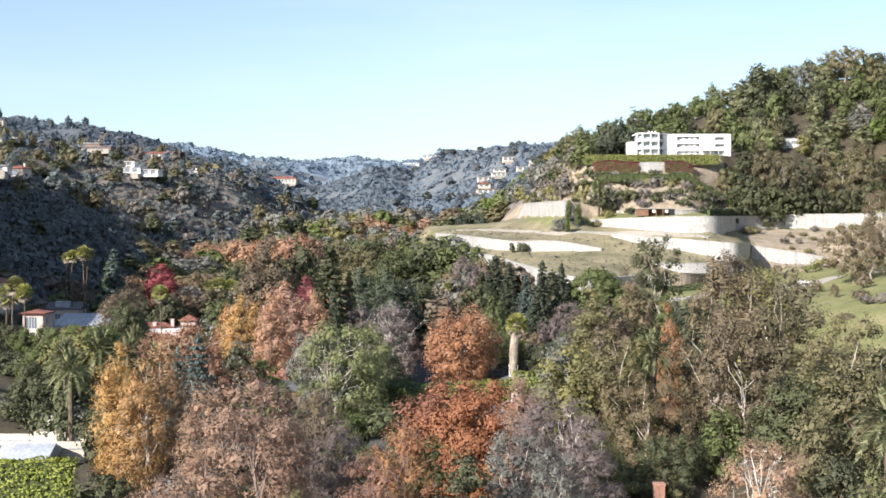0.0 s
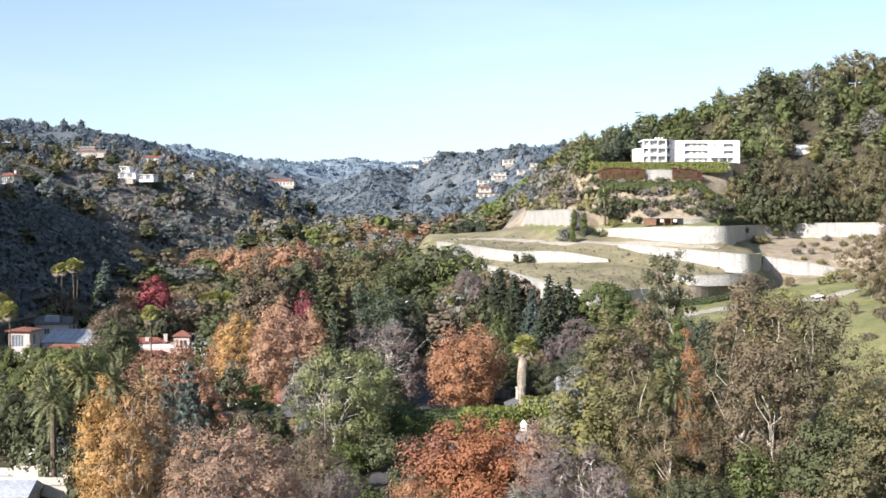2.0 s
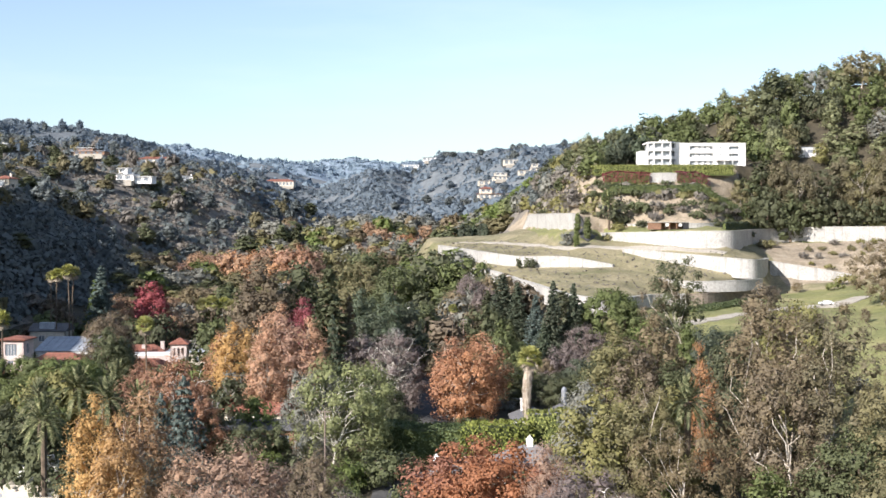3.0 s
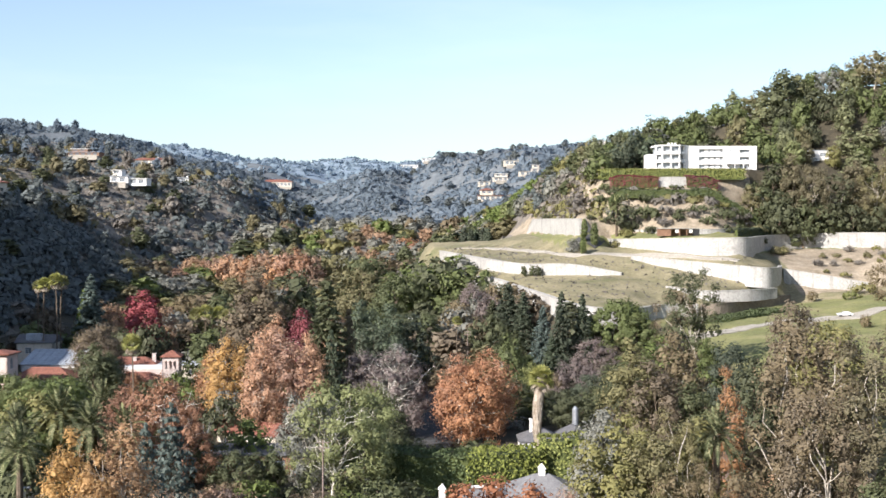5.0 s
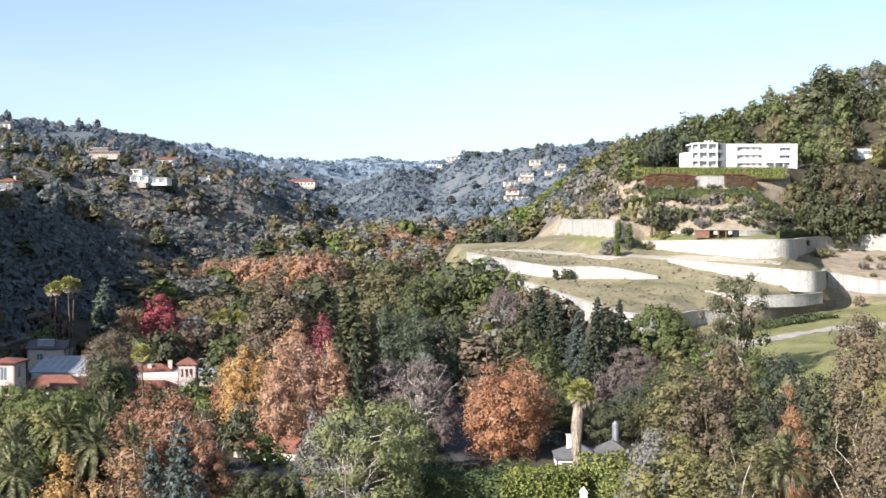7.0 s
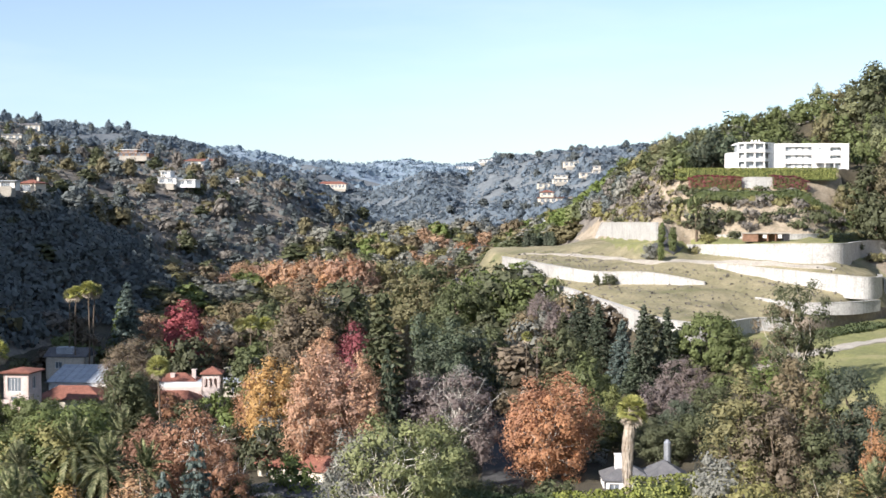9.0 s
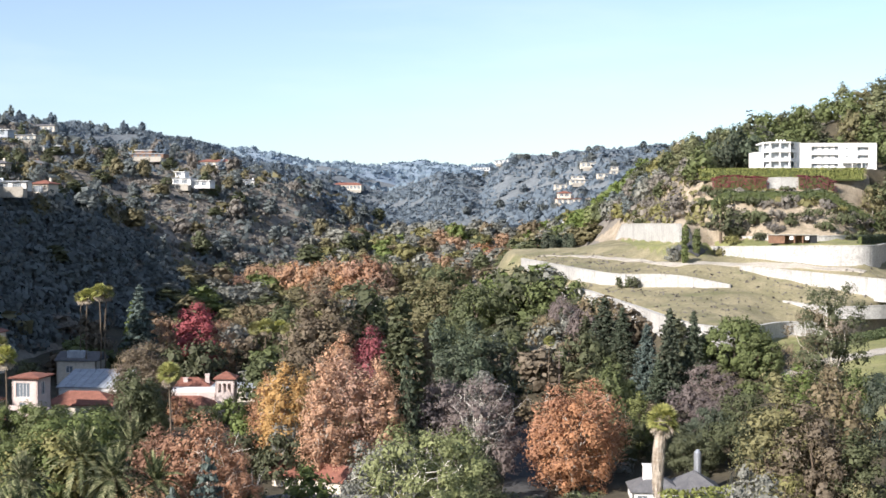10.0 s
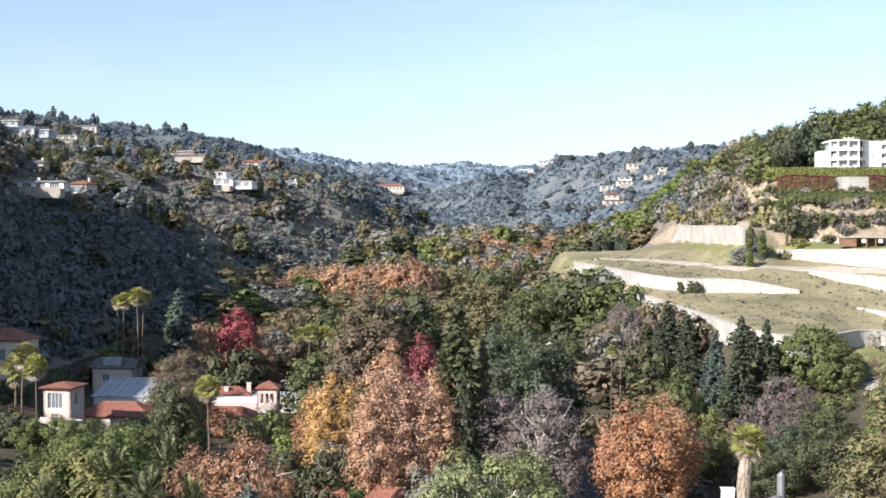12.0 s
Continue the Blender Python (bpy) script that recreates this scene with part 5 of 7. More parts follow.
def flat_roof_house():
    ob = thing("flat_roof_house", -126.6, 404, ground_z(-119, 408) - 0.2, "long building with a wide pale-blue sloping roof", "house", "", 0)
    walled(ob, 0, 0, 0, 16.5, 14, 7.4, M["white"], [(2, 4.8, 3, 6.2), (8, 1, 10, 3)], [(2, 4, 4, 6)], (), 0.35, M["white"])
    s = Solid()
    s.add([(-0.3, -0.4, 7.4), (16.8, -0.4, 7.4), (16.8, 14.2, 10.4), (-0.3, 14.2, 10.4), (-0.3, -0.4, 7.65), (16.8, -0.4, 7.65), (16.8, 14.2, 10.65), (-0.3, 14.2, 10.65)],
          [(0, 3, 2, 1), (4, 5, 6, 7), (0, 1, 5, 4), (1, 2, 6, 5), (2, 3, 7, 6), (3, 0, 4, 7)])
    part("roof", s.mesh("roof", M["pale_roof"]), ob, "pale blue sheet roof")
    s = Solid()
    s.add([(0, 14, 7.4), (16.5, 14, 7.4), (16.5, 14, 10.4), (0, 14, 10.4)], [(3, 2, 1, 0)])
    for x in (0.0, 16.5):
        s.add([(x, 0, 7.39), (x, 14, 7.39), (x, 14, 10.3)], [(0, 1, 2)])
    part("gable_wall", s.mesh("gable_wall", M["white"]), ob)
    for k in range(9):
        s = Solid()
        x = -0.2 + 2.1 * k
        s.add([(x, -0.4, 7.66), (x + 0.12, -0.4, 7.66), (x + 0.12, 14.2, 10.66), (x, 14.2, 10.66), (x, -0.4, 7.78), (x + 0.12, -0.4, 7.78), (x + 0.12, 14.2, 10.78), (x, 14.2, 10.78)],
              [(4, 5, 6, 7), (0, 1, 5, 4), (1, 2, 6, 5), (3, 0, 4, 7)])
        part("roof_seam", s.mesh("roof_seam", M["pale_roof"]), ob)
    walled(ob, -13, 34, 0, 12, 10, 10.5, M["cream"], [(3, 7, 5, 9)], (), (), 0.35, M["white"])
    s = Solid()
    s.hip(-13, 34, -1, 44, 10.6, 2.2, 0.4, 0.25, True)
    part("gable_roof", s.mesh("gable_roof", M["grey_roof"]), ob, "grey gabled roof")
    s = Solid()
    s.box(-10, 35, 10, -5, 38, 13.2)
    part("roof_box", s.mesh("roof_box", M["pale_roof"]), ob, "pale roof-top box")
    ob = thing("red_roof_house", -123.5, 386, ground_z(-115, 390) - 1.4, "low house with a broad red tiled roof", "house", "", 0)
    walled(ob, 0, 0, 0, 17, 10, 6.0, M["cream"], [(2, 1, 4, 3), (8, 1, 10, 3)], (), (), 0.35, M["white"])
    s = Solid()
    s.hip(0, 0, 17, 10, 6.1, 2.8, 0.7)
    part("roof", s.mesh("roof", M["tile"]), ob, "broad red tiled hip roof")


flat_roof_house()


def pink_house():
    ob = thing("pink_house", -135, 363, 5.6, "pale pink Spanish villa with red roofs, terraces and stairs", "house", "", -4)
    W = M["pink"]
    walled(ob, 0, 0, -1, 7.5, 8, 8.2, W, [(4.6, 5.0, 5.6, 6.6), (1.4, 5.2, 2.2, 6.6), (4, 1.8, 5.0, 3.4)], (), [(3, 5, 4, 6.4)], 0.35, M["white"])
    s = Solid()
    s.hip(0, 0, 7.5, 8, 7.3, 1.7, 0.5, 0.25, False)
    part("roof", s.mesh("roof", M["tile"]), ob, "red tiled hip roof")
    walled(ob, 9.4, 8, -1, 6.4, 7, 13.0, W, [(1.0, 8.6, 4.4, 12.0), (1.8, 5.4, 3.4, 7.4)], [(2, 9, 4, 11)], [(2, 9, 4, 12)], 0.35, M["white"])
    s = Solid()
    s.box(8.6, 7.2, 12.0, 16.6, 15.8, 12.3)
    s.hip(8.8, 7.4, 16.4, 15.6, 12.3, 0.9, 0.2)
    part("upper_roof", s.mesh("upper_roof", M["tile"]), ob, "low brown tiled roof with overhang")
    walled(ob, 7.5, 4, -1, 11, 5, 6.2, W, [(8, 3.4, 9.2, 5.4), (3, 3.4, 4.2, 5.4)], (), (), 0.35, M["white"])
    for a in range(4):
        s = Solid()
        s.box(7.6 + a * 2.7, 3.8, 5.2, 10.2 + a * 2.7, 4.05, 6.0 + 0.3 * (a % 2))
        part("parapet", s.mesh("parapet", W), ob)
    walled(ob, 8, -1, -1, 7.5, 5, 4.2, W, [(1, 1.4, 2, 3.2), (4.6, 1.4, 5.6, 3.2)], (), (), 0.35, M["timber"])
    s = Solid()
    s.hip(8, -1, 15.5, 4, 3.3, 1.4, 0.4)
    part("porch_roof", s.mesh("porch_roof", M["tile"]), ob, "red tiled lower roof")
    walled(ob, 16.5, -0.5, -1, 6, 4, 4.6, W, (), (), (), 0.35)
    s = Solid()
    s.hip(16.5, -0.5, 22.5, 3.5, 3.7, 1.1, 0.4)
    part("garden_roof", s.mesh("garden_roof", M["tile"]), ob, "small red tiled roof")
    s = Solid()
    s.box(-4, -4, -5, 6, -0.2, -0.6)
    part("terrace", s.mesh("terrace", M["pink"]), ob, "raised garden terrace")
    ob = thing("cream_villa", -158, 396, ground_z(-150, 400) + 0.6, "cream Spanish villa with arched windows and red roof", "house")
    walled(ob, 0, 0, -1, 17, 10, 11, M["cream"], [(11, 6, 12.6, 9), (14, 6, 15.4, 9), (4, 6, 5.4, 8)], (), (), 0.35, M["white"])
    s = Solid()
    s.hip(0, 0, 17, 10, 10.1, 2.6, 0.6)
    part("roof", s.mesh("roof", M["tile"]), ob, "red tiled hip roof")


pink_house()


def white_roof_house():
    ob = thing("white_roof_house", -94.5, 238, -1.7, "low cream house with white parapets and grey roofs", "house")
    W = M["cream"]
    walled(ob, 0, 0, 0, 26, 14, 3.6, W, [(2, 1, 4, 2.6), (9, 1, 11, 2.6), (16, 1, 18, 2.6)], (), (), 0.3, M["white"])
    s = Solid()
    s.box(-0.2, -0.2, 3.6, 26.2, 14.2, 3.8)
    part("flat_roof", s.mesh("flat_roof", M["pale_roof"]), ob, "pale grey flat roof")
    for x0, y0, x1, y1 in ((0, -0.2, 26, 0.1), (0, 8.4, 14, 8.8), (14.5, 4.5, 25, 4.9)):
        s = Solid()
        s.box(x0, y0, 3.8, x1, y1, 5.0)
        part("parapet", s.mesh("parapet", M["cream"]), ob, "cream parapet wall")
    s = Solid()
    s.box(14.5, 5, 3.8, 26, 13, 6.0)
    part("upper_room", s.mesh("upper_room", M["cream"]), ob, "cream upper room")
    for x, y, z1 in ((14.6, 12, 7.6), (19.8, 12.2, 9.6)):
        s = Solid()
        s.box(x, y, 3.6, x + 2.3, y + 1.6, z1)
        s.box(x - 0.12, y - 0.12, z1, x + 2.42, y + 1.72, z1 + 0.22)
        part("chimney", s.mesh("chimney", M["white"]), ob, "stout white chimney")
    s = Solid()
    s.hip(-1, -7, 15, 0, 3.3, 1.6, 0.5, 0.2)
    part("front_roof", s.mesh("front_roof", M["grey_roof"]), ob, "dark grey hip roof")
    s = Solid()
    s.hip(12, -8, 21, 1, 3.3, 2.0, 0.5, 0.2, True)
    part("gable_roof", s.mesh("gable_roof", M["pale_roof"]), ob, "pale gabled roof")
    walled(ob, -1, -7, 0, 22, 7, 3.2, W, [(2, 1, 4, 2.4), (8, 1, 10, 2.4)], (), (), 0.3, M["white"])


white_roof_house()


def palm_side_house():
    ob = thing("grey_roof_house", 15, 324, ground_z(22, 328) - 1.5, "white cottage with a dark grey roof and chimneys", "house")
    walled(ob, 0, 0, 0, 17, 9, 3.2, M["white"], [(1, 1, 3, 2.4), (9.5, 1, 11, 2.4), (13, 1, 15, 2.4)], (), (), 0.3, M["white"])
    s = Solid()
    s.hip(0, 0, 9.5, 9, 3.2, 2.6, 0.4, 0.2)
    part("roof", s.mesh("roof", M["grey_roof"]), ob, "dark grey hip roof")
    s = Solid()
    s.hip(8, -0.5, 17, 9.5, 3.3, 3.2, 0.4, 0.2)
    part("main_roof", s.mesh("main_roof", M["grey_roof"]), ob, "dark grey hip roof")
    s = Solid()
    s.box(2.4, 3, 3, 4.6, 4.6, 7.6)
    s.box(2.25, 2.85, 7.6, 4.75, 4.75, 7.8)
    part("chimney", s.mesh("chimney", M["white"]), ob, "white rendered chimney")
    s = Solid()
    s.tube([(13.4, 7, 5), (13.4, 7, 9.6), (13.4, 7, 10.2)], [0.75, 0.75, 0.25], 10)
    part("flue", s.mesh("flue", M["metal"]), ob, "rounded grey metal flue")
    ob = thing("cupola_house", 2.5, 264, ground_z(10, 270) - 1.8, "house with pale grey hip roofs and a small cupola", "house")
    walled(ob, 0, 0, -2, 20, 12, 6.8, M["white"], [(2, 3.2, 4, 5), (8, 3.2, 10, 5), (14, 3.2, 16, 5)], (), (), 0.3, M["white"])
    s = Solid()
    s.hip(6, 0, 20, 12, 4.9, 3.4, 0.5, 0.2)
    part("main_roof", s.mesh("main_roof", M["shingle"]), ob, "pale grey shingle hip roof")
    s = Solid()
    s.hip(-2, -2, 8.5, 9, 4.6, 1.6, 0.5, 0.2)
    part("side_roof", s.mesh("side_roof", M["shingle"]), ob, "pale grey shingle roof")
    s = Solid()
    s.hip(8, -3, 13, 6, 4.8, 2.6, 0.4, 0.2, True)
    part("front_gable", s.mesh("front_gable", M["shingle"]), ob, "pale grey front gable")
    s = Solid()
    s.box(12.4, 5.4, 7.9, 13.6, 6.6, 9.3)
    s.hip(12.4, 5.4, 13.6, 6.6, 9.3, 1.0, 0.12, 0.1)
    part("cupola", s.mesh("cupola", M["white"]), ob, "small white cupola")
    s = Solid()
    s.box(-6.2, 1.2, 2.5, -5.0, 2.4, 6.4)
    s.hip(-6.2, 1.2, -5.0, 2.4, 6.4, 0.9, 0.12, 0.1)
    part("lantern", s.mesh("lantern", M["white"]), ob, "small white roof lantern")
    s = Solid()
    s.hip(-10, -2, -2, 6, 2.5, 1.6, 0.3, 0.2)
    part("garage_roof", s.mesh("garage_roof", M["shingle"]), ob, "pale grey garage roof")
    walled(ob, -10, -2, -2, 8, 8, 4.4, M["white"], [(2, 2.2, 5, 4)], (), (), 0.3)


palm_side_house()


def red_tile_house():
    ob = thing("tiled_house", -56, 331, ground_z(-48, 333) - 1.0, "low cream house with worn terracotta roofs", "house", "", -28)
    walled(ob, 0, 0, 0, 17, 7, 4.2, M["cream"], [(2, 1, 3.4, 2.8), (7, 1, 8.4, 2.8), (12, 1, 13.4, 2.8)], (), (), 0.35, M["timber"])
    s = Solid()
    s.hip(0, 0, 17, 7, 4.3, 2.3, 0.8, 0.25, True)
    part("roof", s.mesh("roof", M["tile"]), ob, "worn terracotta gable roof")
    walled(ob, -2, 6, 0, 8, 8, 5.0, M["cream"], (), (), (), 0.35)
    s = Solid()
    s.hip(-2, 6, 6, 14, 5.1, 2.2, 0.8)
    part("wing_roof", s.mesh("wing_roof", M["tile"]), ob, "worn terracotta hip roof")
    ob = thing("arcade_house", -52, 296, ground_z(-45, 298) - 0.3, "house with a deep loggia, walls coloured dark in place of shade", "house")
    # brown timber colour on these walls stands in for tree shade
    walled(ob, 0, 0, 0, 22, 8, 4.4, M["timber"], [(2 + 4 * k, 0.3, 4.4 + 4 * k, 3.2) for k in range(5)], (), (), 0.4, M["timber"])
    s = Solid()
    s.hip(0, 0, 22, 8, 4.5, 1.6, 0.7)
    part("roof", s.mesh("roof", M["grey_roof"]), ob, "dark shingle roof")


red_tile_house()

# brick chimney of a house hidden in the nearest trees
ob = thing("brick_chimney_house", 26, 166, ground_z(30, 170) - 0.3, "house hidden in trees with a brick chimney", "house")
walled(ob, 0, 0, 0, 14, 9, 3, M["cream"], [(2, 0.8, 4, 2.4), (8, 0.8, 10, 2.4)], (), (), 0.35, M["white"])
s = Solid()
s.hip(0, 0, 14, 9, 3.1, 2.4, 0.5)
part("roof", s.mesh("roof", M["grey_roof"]), ob, "dark shingle hip roof")
s = Solid()
s.box(3.0, 4, 2, 4.4, 5.2, 9.3)
s.box(2.9, 3.9, 9.3, 4.5, 5.3, 9.6)
part("chimney", s.mesh("chimney", M["brick"]), ob, "tall pale brick chimney")



def utility_pole(x, y, h):
    ob = thing("utility_pole", x, y, ground_z(x, y), "tall brown timber utility pole among the trees", "pole", "utility poles")
    s = Solid()
    s.tube([(0, 0, -0.5), (0, 0, h)], [0.16, 0.11], 8)
    part("pole", s.mesh("pole", M["twig"]), ob)
    for z in (h - 0.5, h - 1.4):
        s = Solid()
        s.box(-1.1, -0.18, z, 1.1, -0.06, z + 0.14)
        part("crossarm", s.mesh("crossarm", M["twig"]), ob)
        for k in range(4):
            s = Solid()
            s.tube([(-0.9 + 0.6 * k, -0.12, z + 0.14), (-0.9 + 0.6 * k, -0.12, z + 0.32)], [0.05, 0.04], 6)
            part("insulator", s.mesh("insulator", M["metal"]), ob)


utility_pole(-22.5, 240, 19)
utility_pole(5.2, 430, 14)


def street_light(x, y, h):
    ob = thing("street_light", x, y, ground_z(x, y), "street light with a white lamp head in the woods", "street light")
    s = Solid()
    s.tube([(0, 0, -0.3), (0, 0, h)], [0.1, 0.07], 8)
    part("pole", s.mesh("pole", M["metal"]), ob)
    s = Solid()
    s.tube([(0, 0, h), (0.9, -0.2, h + 0.25)], [0.05, 0.04], 6)
    part("arm", s.mesh("arm", M["metal"]), ob)
    s = Solid()
    s.tube([(-0.7, 0, h + 0.2), (0, 0, h + 0.5), (0.9, -0.2, h + 0.25)], [0.15, 0.45, 0.2], 8)
    part("lamp_head", s.mesh("lamp_head", M["white"]), ob, "pale lamp head")


street_light(-13.2, 452, 13)

# ---- houses on the far slopes ----
def far_house(label, x, y, w, d, h, wall_mat, roof_mat="", storeys=1, turn=0.0, wing=0.0, lift=0.0):
    """A hillside house: a long low floor with broad windows, a set-back upper floor, a roof, a terrace wall and perhaps a wing."""
    ob = thing("hillside_house", x, y, ground_z(x, y) - 1.0 + lift, label, "house", "houses on the hillsides", turn)
    tall = (h - 0.4) / storeys + (0.5 if storeys == 1 else 0)
    trim = M["white"] if wall_mat != "timber" else M["timber"]

    def block(x0, y0, z0, bw, bd, bh, roof, hipped):
        per = max(1, int(bw / 5.0))
        holes = [(0.7 + (bw - 1.4) / per * k + 0.3, 0.35 * bh, 0.7 + (bw - 1.4) / per * (k + 0.72), 0.86 * bh) for k in range(per)]
        walled(ob, x0, y0, z0, bw, bd, bh, M[wall_mat], holes, [(bd * 0.3, 0.4 * bh, bd * 0.65, 0.84 * bh)], (), 0.35, trim)
        s = Solid()
        if hipped:
            s.hip(x0, y0, x0 + bw, y0 + bd, z0 + bh + 0.1, bd * 0.2, 0.7)
        else:
            s.box(x0 - 0.8, y0 - 0.9, z0 + bh, x0 + bw + 0.8, y0 + bd + 0.4, z0 + bh + 0.3)
        part("roof", s.mesh("roof", M[roof]), ob)

    low = tall + 1.0
    block(-w / 2, 0, 0, w, d, low, roof_mat or "pale_roof", bool(roof_mat) and storeys == 1)
    if storeys > 1:
        block(-w / 2 + 0.08 * w, 1.8, low + 0.3, 0.52 * w, d - 3, tall - 0.4, roof_mat or "white", bool(roof_mat))
    s = Solid()
    s.box(-w * 0.42, -4.2, -2.5, w * 0.5, -3.9, 1.5)
    s.box(-w * 0.42, -3.9, -2.5, w * 0.5, -0.02, 0.9)
    part("terrace", s.mesh("terrace", M["paving"]), ob)
    s = Solid()
    s.box(w * 0.2, d * 0.6, low + 0.3, w * 0.2 + 0.9, d * 0.6 + 0.9, low + 1.5 + (d * 0.14 if roof_mat else 0))
    part("chimney", s.mesh("chimney", M[wall_mat]), ob)
    if wing:
        block(w / 2 + 0.02, 2, -1, wing, d - 2, low * 0.9, roof_mat or "white", False)
    return ob

far_house("white modern villa of stacked boxes on the scrub hill", -211.3, 848.0, 12.6, 9.7, 8.7, "white", "", 2, -10, 11.7, 2.2)
far_house("long brown and cream house near the crest", -289.9, 1044.0, 26.2, 10.5, 6.1, "timber", "", 2, -8, 0.0, 4.0)
far_house("white low house under the crest trees", -323.2, 944.0, 15.7, 7.8, 3.9, "white", "", 1, 0, 0.0, 0.6)
far_house("small cream house with a red roof on the slope", -201.4, 588.0, 8.2, 7.1, 4.3, "cream", "tile", 1, -15, 0.0, 0.6)
far_house("long low white garden building", -210.1, 548.0, 38.5, 4.8, 2.5, "white", "", 1, 0, 0.0, 0.0)
far_house("large modern glass house on the skyline", -359.5, 884.0, 29.6, 12.2, 9.6, "pale_roof", "", 2, 0, 8.7, 2.4)
far_house("cream house with flat roof on the crest", -352.1, 956.0, 15.3, 7.0, 4.2, "cream", "", 1, 0, 0.0, 0.6)
far_house("pale house among crest trees", -444.8, 1236.0, 21.0, 8.7, 6.1, "cream", "grey_roof", 1, 0, 0.0, 0.5)
far_house("red-roofed house on the crest", -229.3, 1012.0, 23.5, 9.0, 4.1, "cream", "tile", 1, 0, 0.0, 0.4)
far_house("small white house on the scrub hill", -189.6, 944.0, 8.7, 6.5, 4.3, "white", "", 1, 0, 0.0, -0.6)
far_house("long villa with a red roof on the far spur", -234.8, 1812.0, 42.7, 17.6, 7.2, "cream", "tile", 1, -4, 0.0, 0.3)
far_house("dark house below the crest", -280.6, 776.0, 18.8, 8.4, 3.8, "timber", "grey_roof", 1, 0, 0.0, -0.2)
far_house("beige villa of two storeys on the slope", 41.8, 1140.0, 20.4, 12.2, 10.2, "cream", "tile", 2, 6, 0.0, 0.7)
far_house("white pavilion with a flat roof", 33.4, 876.0, 15.4, 8.7, 4.2, "white", "", 1, 6, 0.0, -0.1)
# ridge houses in cream, not white, to dim them as haze would
far_house("pale house high on the ridge", 83.5, 1488.0, 23.4, 10.8, 6.3, "cream", "", 1, 6, 0.0, -0.4)
far_house("pale house stepping down the ridge", 66.3, 1360.0, 25.2, 10.8, 8.1, "cream", "", 2, 6, 0.0, 0.6)
far_house("pale house stepping down the ridge", 48.6, 1400.0, 18.3, 10.2, 5.1, "cream", "", 1, 6, 0.0, 0.0)
far_house("pale house on the upper slope", 89.0, 1332.0, 19.4, 8.8, 4.4, "cream", "", 1, 6, 0.0, 0.4)
far_house("pale house on the upper slope", 98.1, 1324.0, 12.7, 9.1, 8.2, "cream", "", 2, 6, 0.0, 0.7)
far_house("long pale house on the far ridge", -15.9, 1772.0, 24.2, 10.1, 5.0, "white", "", 1, 0, 0.0, 0.6)
far_house("white house on the far ridge", -57.3, 2256.0, 30.9, 12.4, 6.2, "white", "", 1, 0, 0.0, 0.7)
far_house("low pale house on the far ridge", -233.1, 620.0, 9.1, 5.8, 2.6, "cream", "grey_roof", 1, 0, 0.0, 0.5)
far_house("cream house among the ridge trees", 159.8, 1280.0, 20.8, 13.0, 7.2, "cream", "", 2, 0, 0.0, 0.3)
far_house("white house among the ridge trees", 131.4, 660.0, 10.0, 8.0, 4.5, "white", "", 1, 0, 0.0, 1.3)
far_house("pale house behind trees on the crest", -324.7, 928.0, 16.3, 7.4, 3.7, "cream", "", 1, 0, 0.0, 0.1)


# ---- the trees that can be told apart ----
# nearest row
plant("oval", "gold", -55.2, 212.0, 25.5, 9.6)
plant("oval", "gold", -48.7, 217.0, 26.9, 8.8)
plant("oval", "gold", -50.4, 208.0, 23.6, 8.5)
plant("bare", "rose", -25.5, 168.0, 26.4, 17.5)
plant("bare", "rose", -35.8, 188.0, 23.0, 11.1)
plant("oval", "rose", -22.2, 172.0, 22.9, 9.3)
plant("bare", "rust", -5.7, 160.0, 20.4, 10.9)
plant("bare", "lilac", -15.5, 185.0, 17.6, 10.9)
plant("bare", "brown", -20.4, 200.0, 19.9, 13.6)
plant("bare", "rose", -33.0, 150.0, 16.6, 10.2)
plant("bare", "rust", -9.1, 150.0, 18.8, 8.2)
plant("wood", "olive", -16.8, 140.0, 16.7, 3.8)
plant("round", "copper", 1.4, 200.0, 22.4, 17.5)
plant("round", "copper", 8.5, 196.0, 21.0, 15.5)
plant("round", "copper", -2.9, 198.0, 20.3, 11.0)
plant("round", "copper", 4.0, 191.0, 19.6, 17.0)
plant("round", "copper", 12.3, 193.0, 19.2, 9.0)
plant("bare", "lilac", 12.9, 171.0, 22.1, 9.3)
plant("bare", "rose", 11.8, 182.0, 23.0, 10.0)
plant("round", "oak", 13.5, 243.0, 7.5, 10.0)
plant("bare", "lilac", 16.1, 176.0, 21.8, 15.1)
plant("bare", "lilac", 19.2, 165.0, 20.1, 9.0)
plant("open", "grey", 9.1, 165.0, 18.1, 8.2)
plant("open", "grey", 14.6, 160.0, 16.9, 6.5)
plant("wood", "green", -1.8, 163.0, 18.7, 6.6)
plant("wood", "oak", 3.3, 158.0, 17.5, 7.9)
plant("open", "brown", 35.7, 215.0, 18.8, 12.7)
plant("open", "brown", 50.9, 224.0, 36.6, 15.2)
plant("open", "brown", 52.0, 218.0, 27.9, 14.8)
plant("open", "euc", 59.1, 217.0, 33.9, 12.8)
plant("open", "euc", 65.9, 203.0, 25.5, 13.8)
plant("round", "oak", 60.1, 205.0, 17.6, 18.6)
plant("round", "olive", 66.2, 198.0, 18.6, 13.5)
plant("round", "oak", 52.3, 230.0, 12.9, 12.5)
plant("wood", "green", 46.9, 207.0, 12.8, 8.9)
plant("wood", "green", 32.5, 219.0, 10.4, 7.9)
plant("round", "oak", 37.8, 205.0, 10.2, 12.1)
plant("bare", "rose", 40.7, 158.0, 18.2, 13.6)
plant("wood", "lime", 52.3, 150.0, 14.4, 6.1)
